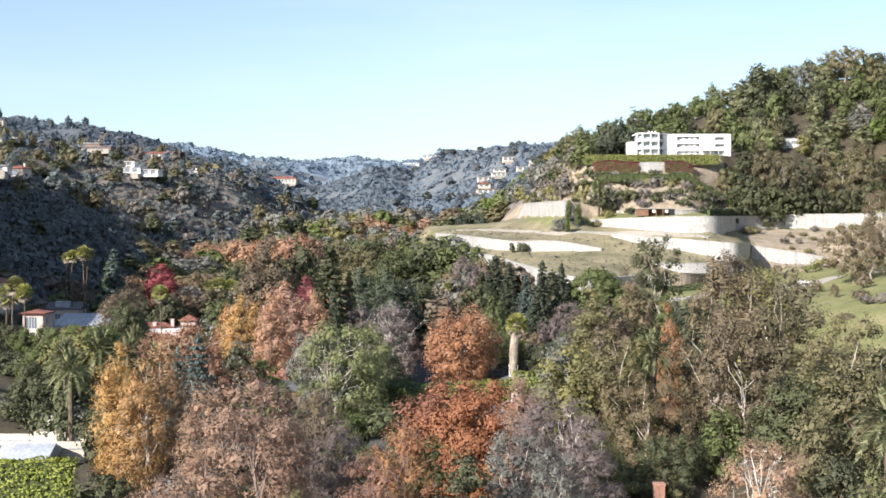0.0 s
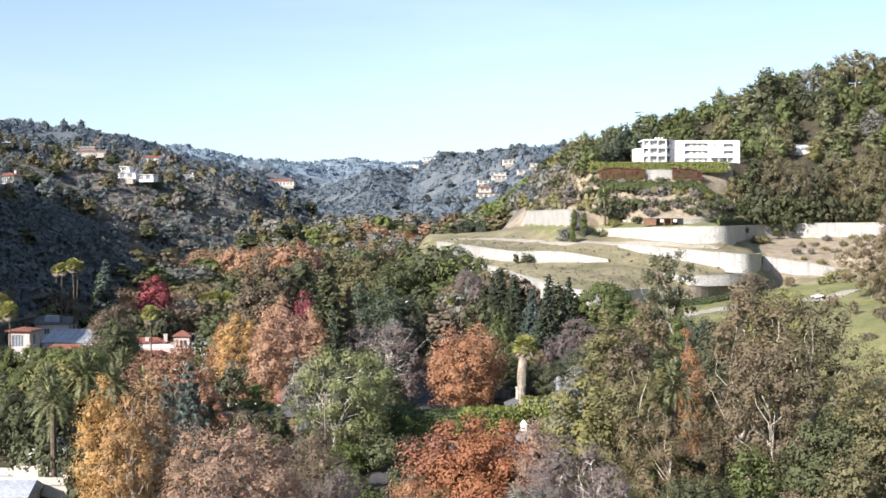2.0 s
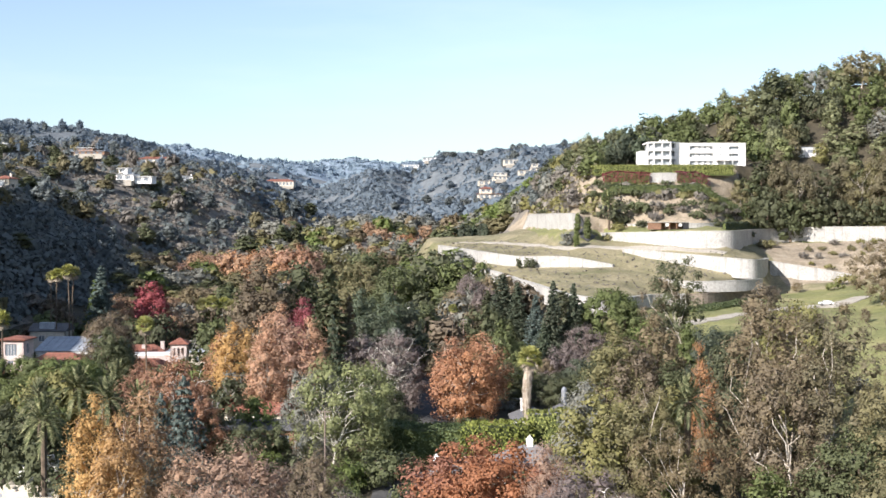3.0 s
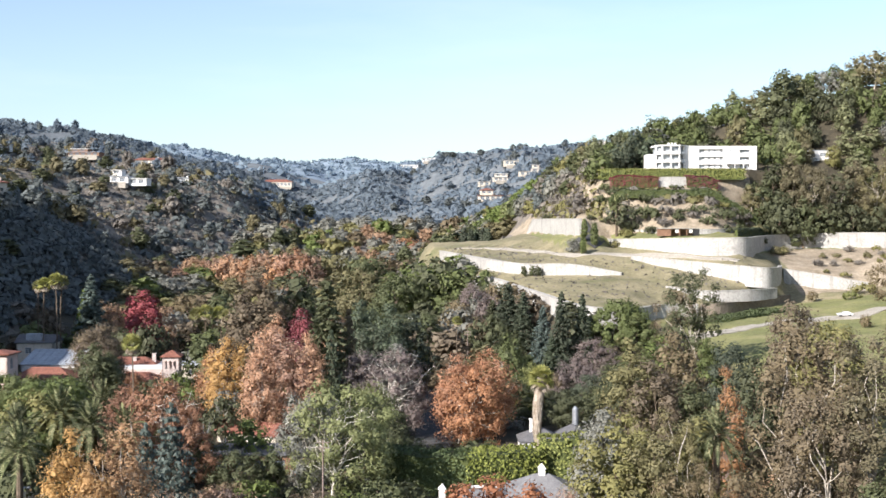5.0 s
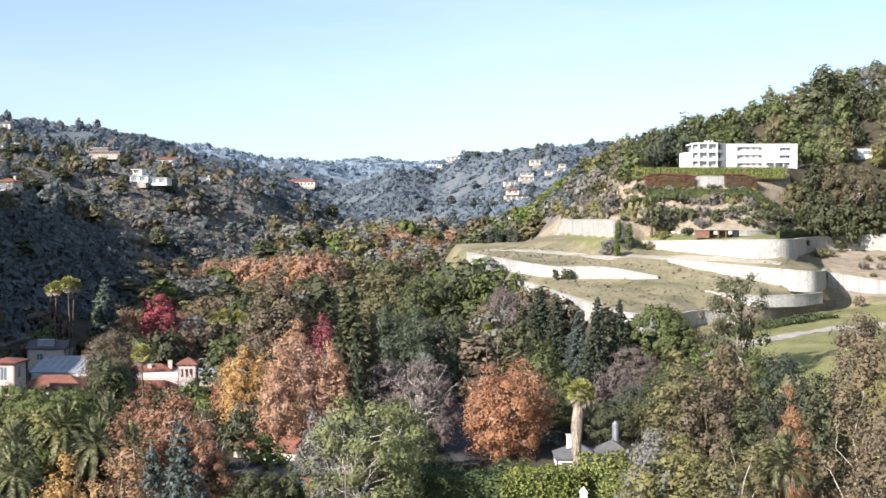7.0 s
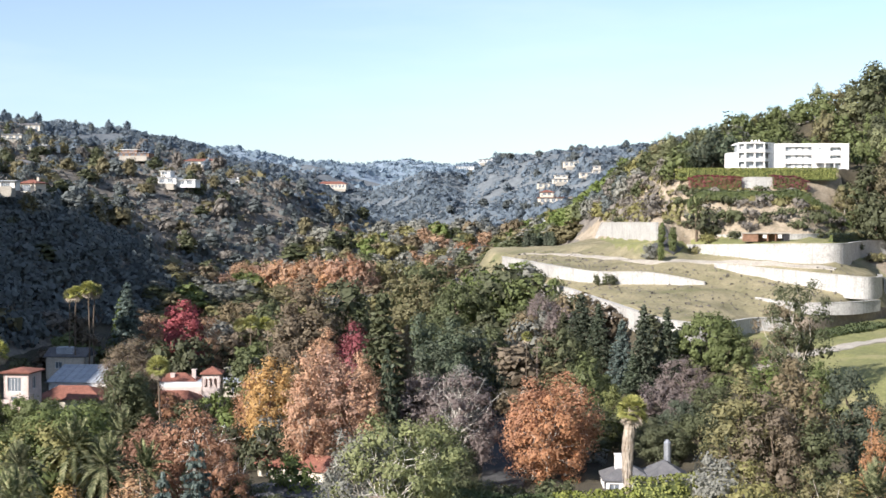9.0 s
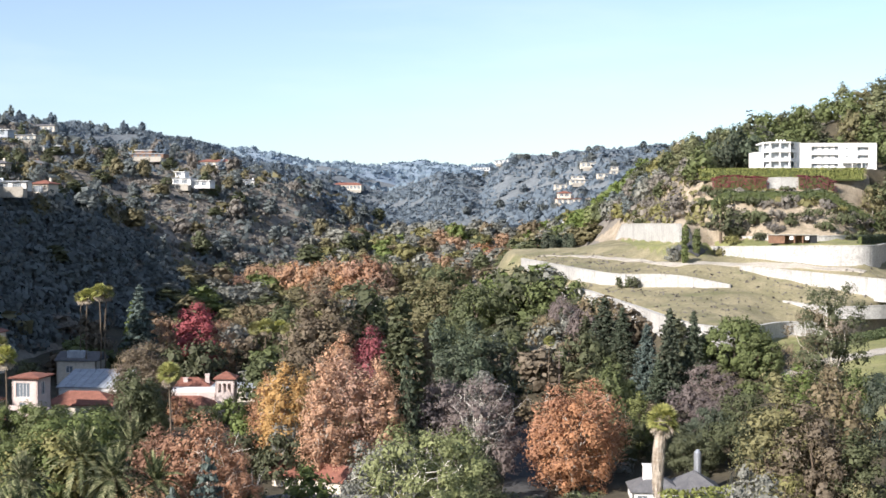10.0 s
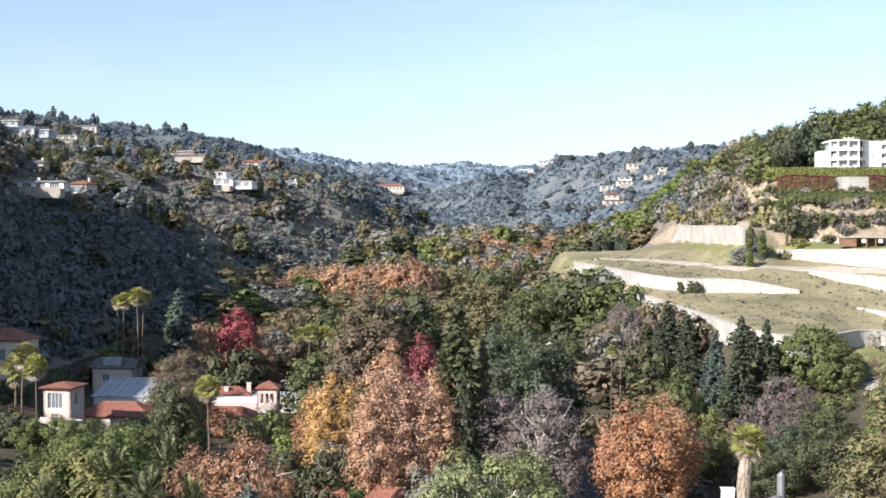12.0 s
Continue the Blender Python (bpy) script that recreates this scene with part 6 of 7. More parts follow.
plant("wood", "oak", 50.7, 160.0, 13.8, 8.7)
plant("wood", "olive", 56.6, 190.0, 14.3, 9.5)
plant("date", "frond", 61.8, 172.0, 18.8, 12.5)
plant("round", "olive", 35.8, 228.0, 22.8, 10.3)
plant("round", "olive", 23.8, 190.0, 13.5, 9.5)
plant("weeping", "olive", 29.2, 256.0, 20.4, 16.2)
plant("weeping", "olive", 21.3, 246.0, 17.4, 7.8)
plant("open", "olive", 65.4, 260.0, 30.7, 14.8)
plant("open", "brown", 60.9, 265.0, 33.3, 11.1)
plant("round", "oak", 53.1, 262.0, 25.2, 11.9)
plant("open", "brown", 71.0, 262.0, 26.6, 11.9)
plant("open", "euc", 31.3, 222.0, 24.9, 7.3)
plant("snag", "lilac", 39.6, 155.0, 16.5, 6.3)
# these snags are added as pale limbs for the living trees here
plant("snag", "lilac", 17.6, 171.0, 19.4, 8.5)
plant("snag", "olive", -23.8, 270.5, 20.9, 14.1)
plant("snag", "lilac", -15.3, 339.0, 19.2, 10.6)
plant("snag", "lilac", -14.4, 338.5, 21.5, 15.3)
plant("snag", "rose", -56.3, 284.0, 19.0, 12.0)
# left garden
plant("wood", "oak", -73.9, 247.0, 12.2, 13.4)
plant("wood", "oak", -86.2, 262.0, 10.6, 13.1)
plant("wood", "oak", -83.9, 268.0, 11.8, 10.9)
plant("wood", "oak", -65.3, 236.0, 13.3, 7.5)
plant("round", "green", -84.3, 293.0, 18.2, 22.6)
plant("round", "green", -90.1, 286.0, 14.2, 15.5)
plant("round", "olive", -83.8, 288.0, 17.4, 20.0)
plant("round", "oak", -88.8, 270.0, 11.8, 11.0)
plant("date", "frond", -72.4, 242.0, 20.1, 10.4)
plant("date", "frond", -68.7, 270.0, 18.8, 11.3)
plant("date", "frond", -63.3, 274.0, 16.9, 10.5)
plant("date", "frond", -78.7, 284.0, 17.4, 12.0)
plant("date", "frond", -72.7, 292.0, 18.5, 10.2)
plant("date", "frond", -79.4, 262.0, 18.7, 9.9)
plant("deodar", "blue", -49.2, 250.0, 23.3, 12.5)
plant("deodar", "blue", -50.3, 236.0, 22.2, 11.4)
plant("oval", "rust", -58.9, 286.0, 21.9, 15.4)
plant("oval", "rust", -67.1, 290.0, 19.1, 10.1)
plant("bare", "rust", -52.8, 283.0, 17.2, 9.8)
plant("wood", "oak", -110.1, 330.0, 2.3, 12.3)
plant("round", "green", -95.6, 318.0, 9.9, 14.6)
plant("round", "green", -88.7, 322.0, 13.8, 14.9)
plant("round", "oak", -87.0, 340.0, 19.4, 11.8)
plant("fan", "fan", -67.5, 297.0, 28.9, 4.8)
plant("fan", "fan", -120.3, 350.0, 20.9, 6.3)
plant("fan", "fan", -115.7, 344.0, 19.7, 5.7)
plant("fan", "fan", -122.7, 352.0, 18.8, 8.0)
plant("round", "oak", -90.7, 360.0, 14.0, 11.5)
plant("round", "oak", -85.1, 345.0, 17.1, 9.9)
plant("wood", "oak", -130.6, 395.0, 13.8, 7.9)
plant("bare", "brown", -102.3, 397.0, 21.8, 15.2)
plant("bare", "brown", -99.7, 399.0, 22.0, 10.7)
plant("bush", "red", -70.1, 244.0, 7.0, 2.4)
plant("wood", "oak", -100.2, 300.0, 6.2, 11.6)
for x, y, h, w in ((-128, 350, 7, 12), (-119, 344, 8, 12), (-110, 338, 9, 14), (-137, 341, 6, 11), (-101, 330, 11, 14), (-145, 356, 7, 12), (-104, 372, 7, 11), (-140, 388, 8, 10)):
    plant("round", "green" if h > 8 else "oak", x, y, h, w)
plant("bare", "rust", -93.0, 399.0, 8.0, 13.0)
plant("bare", "brown", -101.0, 404.0, 9.0, 11.0)
plant("round", "green", -80.5, 401.0, 8.0, 10.0)
plant("round", "oak", -86.0, 396.0, 6.5, 10.0)
# middle of the valley
plant("round", "oak", -50.5, 288.0, 9.6, 10.0)
plant("round", "oak", -42.5, 280.0, 9.4, 9.7)
plant("wood", "oak", -36.6, 284.0, 8.5, 6.6)
plant("oval", "peach", -40.9, 335.0, 26.6, 15.9)
plant("oval", "peach", -45.5, 330.0, 25.1, 10.5)
plant("oval", "gold", -55.4, 345.0, 23.7, 13.3)
plant("oval", "rust", -60.2, 350.0, 20.4, 9.5)
plant("oval", "red", -44.5, 411.0, 25.8, 12.3)
plant("oval", "peach", -35.5, 337.0, 25.7, 12.2)
plant("oval", "peach", -52.5, 408.0, 24.7, 11.1)
plant("bare", "rose", -32.5, 370.0, 25.8, 15.1)
plant("open", "pale", -23.1, 272.0, 24.0, 17.2)
plant("open", "pale", -18.0, 276.0, 22.6, 13.8)
plant("open", "grey", -27.9, 274.0, 21.9, 11.2)
plant("bare", "lilac", -14.5, 340.0, 23.4, 20.0)
plant("bare", "lilac", -19.8, 352.0, 20.4, 14.3)
plant("round", "oak", -18.0, 366.0, 17.0, 13.0)
plant("oval", "orange", 0.9, 337.0, 21.4, 13.7)
plant("oval", "orange", 7.9, 340.0, 22.1, 13.9)
plant("oval", "orange", 4.2, 333.0, 19.5, 15.1)
plant("thatched", "fan", 17.7, 300.0, 22.5, 6.3)
plant("open", "oak", 60.8, 357.0, 30.9, 12.9)
plant("open", "brown", 59.2, 362.0, 25.1, 11.5)
plant("round", "green", 51.0, 345.0, 18.8, 9.4)
plant("wood", "grey", 28.2, 280.0, 15.6, 6.4)
plant("wood", "lime", 23.5, 272.0, 11.6, 6.2)
plant("wood", "oak", 6.5, 290.0, 7.6, 11.2)
plant("round", "lime", 20.4, 365.0, 14.4, 7.1)
plant("tall_wood", "green", 15.4, 385.0, 17.3, 8.9)
plant("fan", "fan", 1.5, 400.0, 21.5, 3.5)
plant("round", "oak", -5.7, 520.0, 19.9, 30.6)
plant("round", "oak", -19.0, 500.0, 24.4, 22.6)
plant("round", "green", 8.2, 505.0, 14.1, 20.6)
plant("round", "olive", -35.9, 551.0, 25.5, 27.5)
plant("round", "oak", 14.5, 485.0, 9.5, 22.0)
plant("round", "grey", 9.8, 470.0, 12.0, 19.2)
plant("round", "brown", 20.7, 475.0, 11.1, 19.4)
plant("tall_wood", "oak", -49.6, 440.0, 35.5, 17.9)
plant("round", "oak", -26.7, 440.0, 23.1, 21.9)
plant("round", "oak", -17.9, 470.0, 14.4, 21.3)
plant("round", "oak", -8.0, 450.0, 15.2, 16.3)
plant("tall_wood", "grey", 3.3, 455.0, 15.0, 16.5)
plant("tall_wood", "oak", 12.2, 440.0, 15.1, 14.0)
plant("round", "olive", -11.9, 410.0, 15.1, 16.7)
plant("round", "oak", 15.6, 400.0, 13.0, 14.5)
plant("round", "green", 20.4, 372.0, 7.0, 11.8)
plant("round", "oak", 15.7, 360.0, 11.8, 13.0)
plant("round", "oak", -11.0, 292.0, 9.5, 15.0)
plant("round", "oak", -17.5, 318.0, 15.0, 12.0)
plant("round", "oak", -14.0, 261.0, 8.0, 11.0)
plant("wood", "green", -20.5, 257.0, 7.0, 9.0)
plant("bush", "lime", -42.0, 345.0, 9.5, 5.5)
plant("wood", "green", -43.4, 300.0, 11.3, 10.5)
plant("round", "oak", -14.2, 300.0, 15.1, 9.3)
plant("wood", "oak", -53.2, 330.0, 11.8, 10.4)
plant("wood", "oak", -63.0, 340.0, 10.4, 9.4)
plant("wood", "green", -65.9, 352.0, 12.6, 7.9)
plant("wood", "green", -64.0, 372.0, 16.8, 8.5)
plant("wood", "grey", -54.7, 340.0, 13.6, 8.6)
plant("wood", "oak", -58.8, 300.0, 14.5, 8.0)
plant("fan", "fan", -89.7, 480.0, 18.6, 6.3)
plant("fan", "fan", -85.9, 478.0, 19.7, 6.3)
plant("fan", "fan", -82.4, 484.0, 18.4, 6.4)
plant("fan", "fan", -78.5, 476.0, 18.6, 5.9)
plant("fan", "fan", -130.5, 439.0, 29.1, 5.2)
plant("fan", "fan", -126.3, 437.0, 31.5, 5.5)
plant("fan", "fan", -125.5, 441.0, 30.5, 5.2)
plant("fan", "fan", -133.1, 441.0, 27.7, 4.4)
plant("cone", "blue", -120.0, 455.0, 30.5, 16.0)
plant("cone", "green", -122.6, 457.0, 25.0, 12.0)
plant("round", "red", -105.6, 467.0, 25.4, 17.8)
plant("wood", "oak", -99.9, 455.0, 17.4, 16.5)
plant("wood", "oak", -107.0, 452.0, 16.2, 14.3)
plant("bare", "rose", -115.3, 466.0, 20.5, 14.8)
plant("bare", "brown", -111.2, 420.0, 18.1, 11.4)
plant("bare", "rose", -98.9, 470.0, 20.4, 12.8)
plant("bare", "brown", -108.9, 560.0, 14.7, 17.8)
plant("tall_wood", "oak", -84.5, 505.0, 21.6, 20.6)
plant("tall_wood", "oak", -76.0, 420.0, 17.8, 15.2)
plant("oval", "peach", -139.8, 672.0, 6.1, 14.0)
plant("oval", "rose", -134.6, 706.0, 9.7, 17.9)
plant("oval", "rust", -128.0, 703.0, 10.1, 15.0)
plant("oval", "rose", -121.5, 700.0, 13.8, 16.5)
plant("oval", "peach", -114.9, 697.0, 16.9, 18.0)
plant("oval", "rose", -108.5, 694.0, 15.7, 15.1)
plant("oval", "rust", -102.0, 691.0, 17.7, 16.6)
plant("oval", "rose", -95.7, 688.0, 19.4, 18.1)
plant("oval", "peach", -89.4, 685.0, 17.8, 15.2)
plant("oval", "peach", -83.1, 682.0, 19.4, 16.7)
plant("oval", "rust", -76.9, 679.0, 21.3, 18.1)
plant("oval", "rose", -70.7, 676.0, 19.6, 15.3)
plant("oval", "rust", -25.1, 840.0, 14.7, 19.0)
plant("oval", "orange", -18.4, 830.0, 11.1, 13.5)
plant("oval", "rose", -42.4, 900.0, 12.7, 24.5)
plant("oval", "rose", -59.5, 980.0, 5.8, 26.6)
plant("oval", "rose", -74.3, 1000.0, 3.8, 27.2)
plant("oval", "brown", -80.0, 960.0, 6.5, 21.7)
plant("round", "oak", -71.0, 700.0, 20.0, 22.2)
plant("round", "olive", -57.5, 690.0, 18.2, 21.9)
# trees along the foot of the estate
plant("cone", "pine", 18.9, 446.0, 21.7, 14.5)
plant("cone", "pine", 23.4, 440.0, 19.2, 11.4)
plant("cone", "pine", 32.2, 404.0, 26.6, 11.6)
plant("cone", "pine", 38.8, 408.0, 24.2, 9.8)
plant("cone", "blue", 28.1, 420.0, 20.9, 10.8)
plant("cone", "oak", 14.1, 455.0, 13.7, 11.1)
plant("cone", "oak", 20.2, 428.0, 12.7, 11.0)
plant("cone", "pine", 29.3, 402.0, 13.7, 9.6)
for x, y, h, w in ((30, 346, 9, 13), (38, 352, 10, 13), (27, 356, 9, 12), (44, 340, 12, 13)):
    plant("round", "oak", x, y, h, w)
plant("dense", "green", 50.1, 412.0, 15.0, 21.8)
plant("round", "oak", 45.0, 373.0, 9.0, 13.0)
plant("round", "pine", 36.0, 367.0, 9.5, 12.0)
plant("dense", "green", 54.8, 405.0, 11.3, 13.0)
plant("bare", "lilac", 40.4, 392.0, 13.8, 14.1)
plant("bare", "lilac", 34.9, 388.0, 8.5, 12.4)
plant("bare", "lilac", 40.1, 380.0, 6.8, 12.1)
plant("bare", "lilac", 31.4, 384.0, 2.3, 10.7)
plant("weeping", "brown", 44.5, 292.0, 29.1, 14.4)
plant("weeping", "olive", 34.9, 288.0, 29.5, 14.2)
plant("weeping", "brown", 38.6, 284.0, 25.6, 14.0)
plant("round", "oak", 45.7, 282.0, 18.8, 9.6)
plant("round", "pine", 64.0, 330.0, 16.2, 12.8)
plant("round", "green", 60.2, 335.0, 17.3, 7.8)
plant("round", "pine", 61.7, 300.0, 12.6, 10.3)
plant("bare", "rust", 44.7, 246.0, 27.2, 6.0)
plant("date", "frond", 38.1, 225.0, 23.8, 9.7)
plant("round", "grey", 23.0, 242.0, 22.3, 9.7)
plant("round", "olive", 22.7, 225.0, 22.9, 12.1)
plant("round", "olive", 28.2, 222.0, 22.1, 10.3)
plant("bare", "lilac", 7.8, 468.0, 18.1, 13.3)
plant("bare", "lilac", 13.2, 460.0, 14.9, 11.2)
plant("bare", "brown", 2.9, 462.0, 15.7, 13.2)
plant("bare", "brown", 9.0, 446.0, 13.5, 10.8)
plant("round", "brown", -60.6, 430.0, 37.3, 20.5)
plant("round", "brown", -63.5, 424.0, 30.5, 15.4)
plant("round", "oak", -47.9, 440.0, 31.9, 12.5)
plant("cone", "oak", -31.3, 345.0, 38.9, 19.0)
plant("deodar", "pine", -29.4, 336.0, 26.8, 11.0)
plant("cone", "brown", -26.4, 351.0, 31.0, 9.0)
# five dark trees added to stand in for a shaded gap
plant("round", "pine", -26.2, 400.0, 30.0, 12.8)
plant("round", "pine", -18.0, 396.0, 27.7, 12.6)
plant("round", "pine", -11.9, 404.0, 23.6, 12.9)
plant("round", "pine", -22.2, 386.0, 23.6, 12.3)
plant("round", "pine", -15.8, 378.0, 20.8, 10.5)
plant("round", "green", -11.1, 520.0, 20.4, 23.6)
plant("round", "green", -20.5, 515.0, 23.9, 14.8)
plant("round", "oak", -33.7, 560.0, 31.1, 25.6)
plant("round", "green", -1.5, 512.0, 13.8, 14.7)
plant("round", "grey", -14.0, 345.0, 22.9, 12.1)
plant("bare", "lilac", -22.6, 342.0, 21.9, 14.7)
# round the white house and on the estate
plant("tall_wood", "pine", 81.1, 606.0, 15.4, 11.0)
plant("tall_wood", "pine", 86.8, 612.0, 19.2, 12.8)
plant("tall_wood", "pine", 91.8, 608.0, 15.4, 11.0)
plant("tall_wood", "pine", 76.4, 612.0, 11.6, 11.1)
plant("tall_wood", "pine", 72.9, 618.0, 8.3, 11.2)
plant("tall_wood", "oak", 62.7, 690.0, 11.7, 15.6)
plant("tall_wood", "oak", 55.7, 680.0, 11.5, 14.2)
plant("tall_wood", "oak", 67.0, 670.0, 7.3, 12.1)
plant("tall_wood", "oak", 56.2, 650.0, 3.4, 14.7)
plant("fan", "fan", 69.5, 600.0, 5.9, 4.3)
plant("round", "oak", 134.5, 555.0, 23.9, 12.6)
plant("round", "euc", 141.3, 552.0, 31.3, 12.5)
plant("open", "euc", 149.5, 550.0, 29.6, 14.9)
plant("open", "oak", 158.2, 550.0, 24.4, 14.9)
plant("round", "euc", 168.7, 556.0, 27.2, 15.1)
plant("open", "euc", 176.2, 552.0, 26.6, 15.0)
plant("round", "euc", 184.8, 548.0, 30.1, 14.9)
plant("open", "oak", 128.4, 550.0, 19.9, 12.5)
plant("open", "euc", 124.2, 548.0, 14.9, 9.9)
plant("round", "oak", 134.6, 545.0, 20.4, 17.3)
plant("round", "oak", 144.8, 546.0, 21.6, 14.8)
plant("round", "oak", 155.2, 548.0, 13.7, 14.9)
plant("round", "oak", 164.9, 547.0, 12.5, 14.9)
plant("round", "oak", 176.6, 545.0, 12.2, 14.8)
plant("round", "oak", 187.7, 545.0, 12.0, 14.8)
plant("open", "euc", 203.7, 635.0, 18.9, 23.0)
plant("open", "grey", 183.8, 640.0, 12.2, 14.5)
plant("tall_wood", "oak", 159.5, 630.0, 23.5, 20.0)
plant("fan", "fan", 111.0, 650.0, 10.1, 4.1)
plant("wood", "lime", 170.2, 563.0, 2.3, 9.2)
plant("wood", "lime", 176.0, 563.0, 3.4, 9.2)
plant("open", "brown", 131.5, 400.0, 20.1, 16.3)
plant("open", "brown", 136.1, 395.0, 17.0, 14.3)
plant("open", "brown", 165.0, 470.0, 25.8, 14.9)
plant("column", "green", 52.4, 521.0, 8.6, 2.6)
plant("column", "green", 56.3, 521.0, 8.6, 3.0)
plant("column", "green", 50.9, 511.0, 6.6, 2.5)
plant("wood", "grey", 47.6, 517.0, 6.2, 6.6)
plant("round", "euc", 155.0, 580.0, 11.0, 8.0)
plant("round", "olive", 167.0, 579.0, 10.0, 8.5)
plant("column", "pine", 19.3, 700.0, 10.5, 4.3)
plant("column", "pine", 16.4, 705.0, 11.4, 4.4)
plant("column", "pine", 21.4, 690.0, 10.5, 4.3)
plant("column", "pine", 12.7, 700.0, 12.8, 4.3)
plant("column", "pine", 9.1, 690.0, 13.3, 4.3)
plant("date", "frond", 66.7, 534.0, 15.7, 9.8)
plant("bush", "oak", 27.5, 497.0, 4.4, 2.9)
plant("bush", "oak", 30.6, 497.0, 4.1, 2.9)
plant("bush", "oak", 32.6, 497.0, 4.2, 2.9)
plant("bush", "lime", 139.1, 470.0, 3.3, 7.7)
plant("bush", "olive", 147.4, 480.0, 4.3, 11.9)
plant("bare", "brown", 128.0, 478.0, 4.3, 4.3)
plant("bush", "oak", 70.1, 534.0, 12.4, 11.1)
plant("bush", "oak", 79.0, 534.0, 6.4, 11.1)
plant("bush", "scrub", 85.6, 534.0, 4.0, 10.2)
plant("bush", "oak", 93.4, 534.0, 2.1, 10.2)
plant("bush", "oak", 101.2, 534.0, 3.5, 11.1)
plant("bush", "oak", 110.1, 534.0, 5.6, 13.4)
plant("wood", "olive", 52.1, 575.0, 6.0, 12.1)
plant("wood", "oak", -218.7, 840.8, 6.2, 7.9)
plant("wood", "chap", -198.4, 841.5, 4.3, 8.8)
plant("tall_wood", "chap", -216.4, 861.7, 9.9, 7.0)
plant("tall_wood", "oak", -194.4, 862.0, 10.0, 8.6)
plant("wood", "sage", -302.0, 1035.3, 5.2, 7.2)
plant("wood", "chap", -275.1, 1036.5, 5.8, 6.5)
plant("tall_wood", "sage", -299.5, 1058.8, 12.5, 8.9)
plant("tall_wood", "sage", -279.3, 1056.9, 12.6, 6.5)
plant("wood", "euc", -331.2, 937.9, 6.2, 7.4)
plant("wood", "chap", -317.5, 939.9, 5.5, 6.7)
plant("tall_wood", "chap", -328.8, 958.6, 12.3, 7.6)
plant("tall_wood", "euc", -315.8, 957.1, 10.3, 8.7)
plant("wood", "euc", -205.0, 579.1, 6.0, 8.0)
plant("wood", "chap", -197.0, 580.6, 4.9, 6.4)
plant("tall_wood", "chap", -205.7, 597.3, 12.1, 8.3)
plant("tall_wood", "oak", -198.3, 601.6, 10.4, 8.3)
plant("wood", "oak", -233.6, 541.2, 6.2, 7.7)
plant("wood", "oak", -190.6, 539.5, 4.0, 8.9)
plant("tall_wood", "euc", -228.4, 557.8, 13.1, 6.6)
plant("tall_wood", "euc", -190.1, 558.7, 11.7, 7.6)
plant("wood", "euc", -377.6, 877.7, 4.2, 8.2)
plant("wood", "euc", -334.6, 878.7, 5.9, 6.8)
plant("tall_wood", "chap", -376.1, 901.9, 11.4, 6.3)
plant("tall_wood", "euc", -334.1, 902.1, 11.2, 8.1)
plant("wood", "oak", -357.6, 947.8, 6.0, 7.5)
plant("wood", "chap", -343.0, 948.7, 5.0, 6.0)
plant("tall_wood", "oak", -360.7, 970.5, 13.4, 6.6)
plant("tall_wood", "oak", -344.2, 969.6, 12.1, 8.0)
plant("wood", "sage", -456.3, 1227.9, 4.9, 6.5)
plant("wood", "sage", -431.7, 1231.9, 6.3, 7.5)
plant("tall_wood", "chap", -455.4, 1247.3, 11.4, 8.6)
plant("tall_wood", "chap", -437.3, 1246.8, 10.6, 8.4)
plant("wood", "sage", -238.2, 1006.3, 5.9, 7.4)
plant("wood", "sage", -215.7, 1006.1, 5.3, 6.8)
plant("tall_wood", "sage", -239.3, 1023.2, 10.4, 8.1)
plant("tall_wood", "sage", -220.7, 1024.7, 13.0, 7.7)
plant("wood", "chap", -193.3, 939.1, 4.7, 6.6)
plant("wood", "oak", -184.9, 937.7, 5.0, 8.5)
plant("tall_wood", "euc", -193.9, 953.3, 9.5, 6.8)
plant("tall_wood", "chap", -185.9, 956.6, 10.3, 7.3)
plant("wood", "chap", -255.2, 1803.7, 6.0, 8.4)
plant("wood", "chap", -218.5, 1803.6, 4.7, 6.1)
plant("tall_wood", "sage", -261.1, 1834.6, 12.0, 7.9)
plant("tall_wood", "sage", -217.3, 1836.8, 13.4, 7.8)
plant("wood", "oak", -292.1, 770.0, 6.3, 8.2)
plant("wood", "chap", -269.4, 770.6, 6.2, 8.6)
plant("tall_wood", "euc", -289.6, 790.9, 11.6, 6.8)
plant("tall_wood", "oak", -273.3, 787.1, 12.5, 7.0)
plant("wood", "chap", 29.6, 1135.4, 5.8, 7.4)
plant("wood", "sage", 51.8, 1132.6, 5.4, 6.5)
plant("tall_wood", "sage", 30.3, 1156.1, 11.2, 7.7)
plant("tall_wood", "sage", 53.1, 1156.3, 10.1, 6.5)
plant("wood", "chap", 26.8, 869.8, 4.4, 8.9)
plant("wood", "oak", 39.7, 871.0, 4.8, 8.1)
plant("tall_wood", "chap", 24.9, 886.9, 10.9, 6.6)
plant("tall_wood", "chap", 41.4, 887.3, 10.9, 6.6)
plant("wood", "sage", 69.3, 1480.2, 5.6, 6.8)
plant("wood", "sage", 93.1, 1480.2, 5.1, 7.4)
plant("tall_wood", "chap", 71.2, 1501.2, 13.7, 7.3)
plant("tall_wood", "sage", 97.3, 1505.1, 12.6, 9.0)
plant("wood", "sage", 56.0, 1354.8, 4.0, 7.7)
plant("wood", "sage", 80.6, 1351.7, 4.9, 7.9)
plant("tall_wood", "sage", 55.0, 1378.1, 9.9, 8.4)
plant("tall_wood", "sage", 80.7, 1374.2, 12.8, 6.4)
plant("wood", "sage", 37.5, 1393.9, 4.9, 6.3)
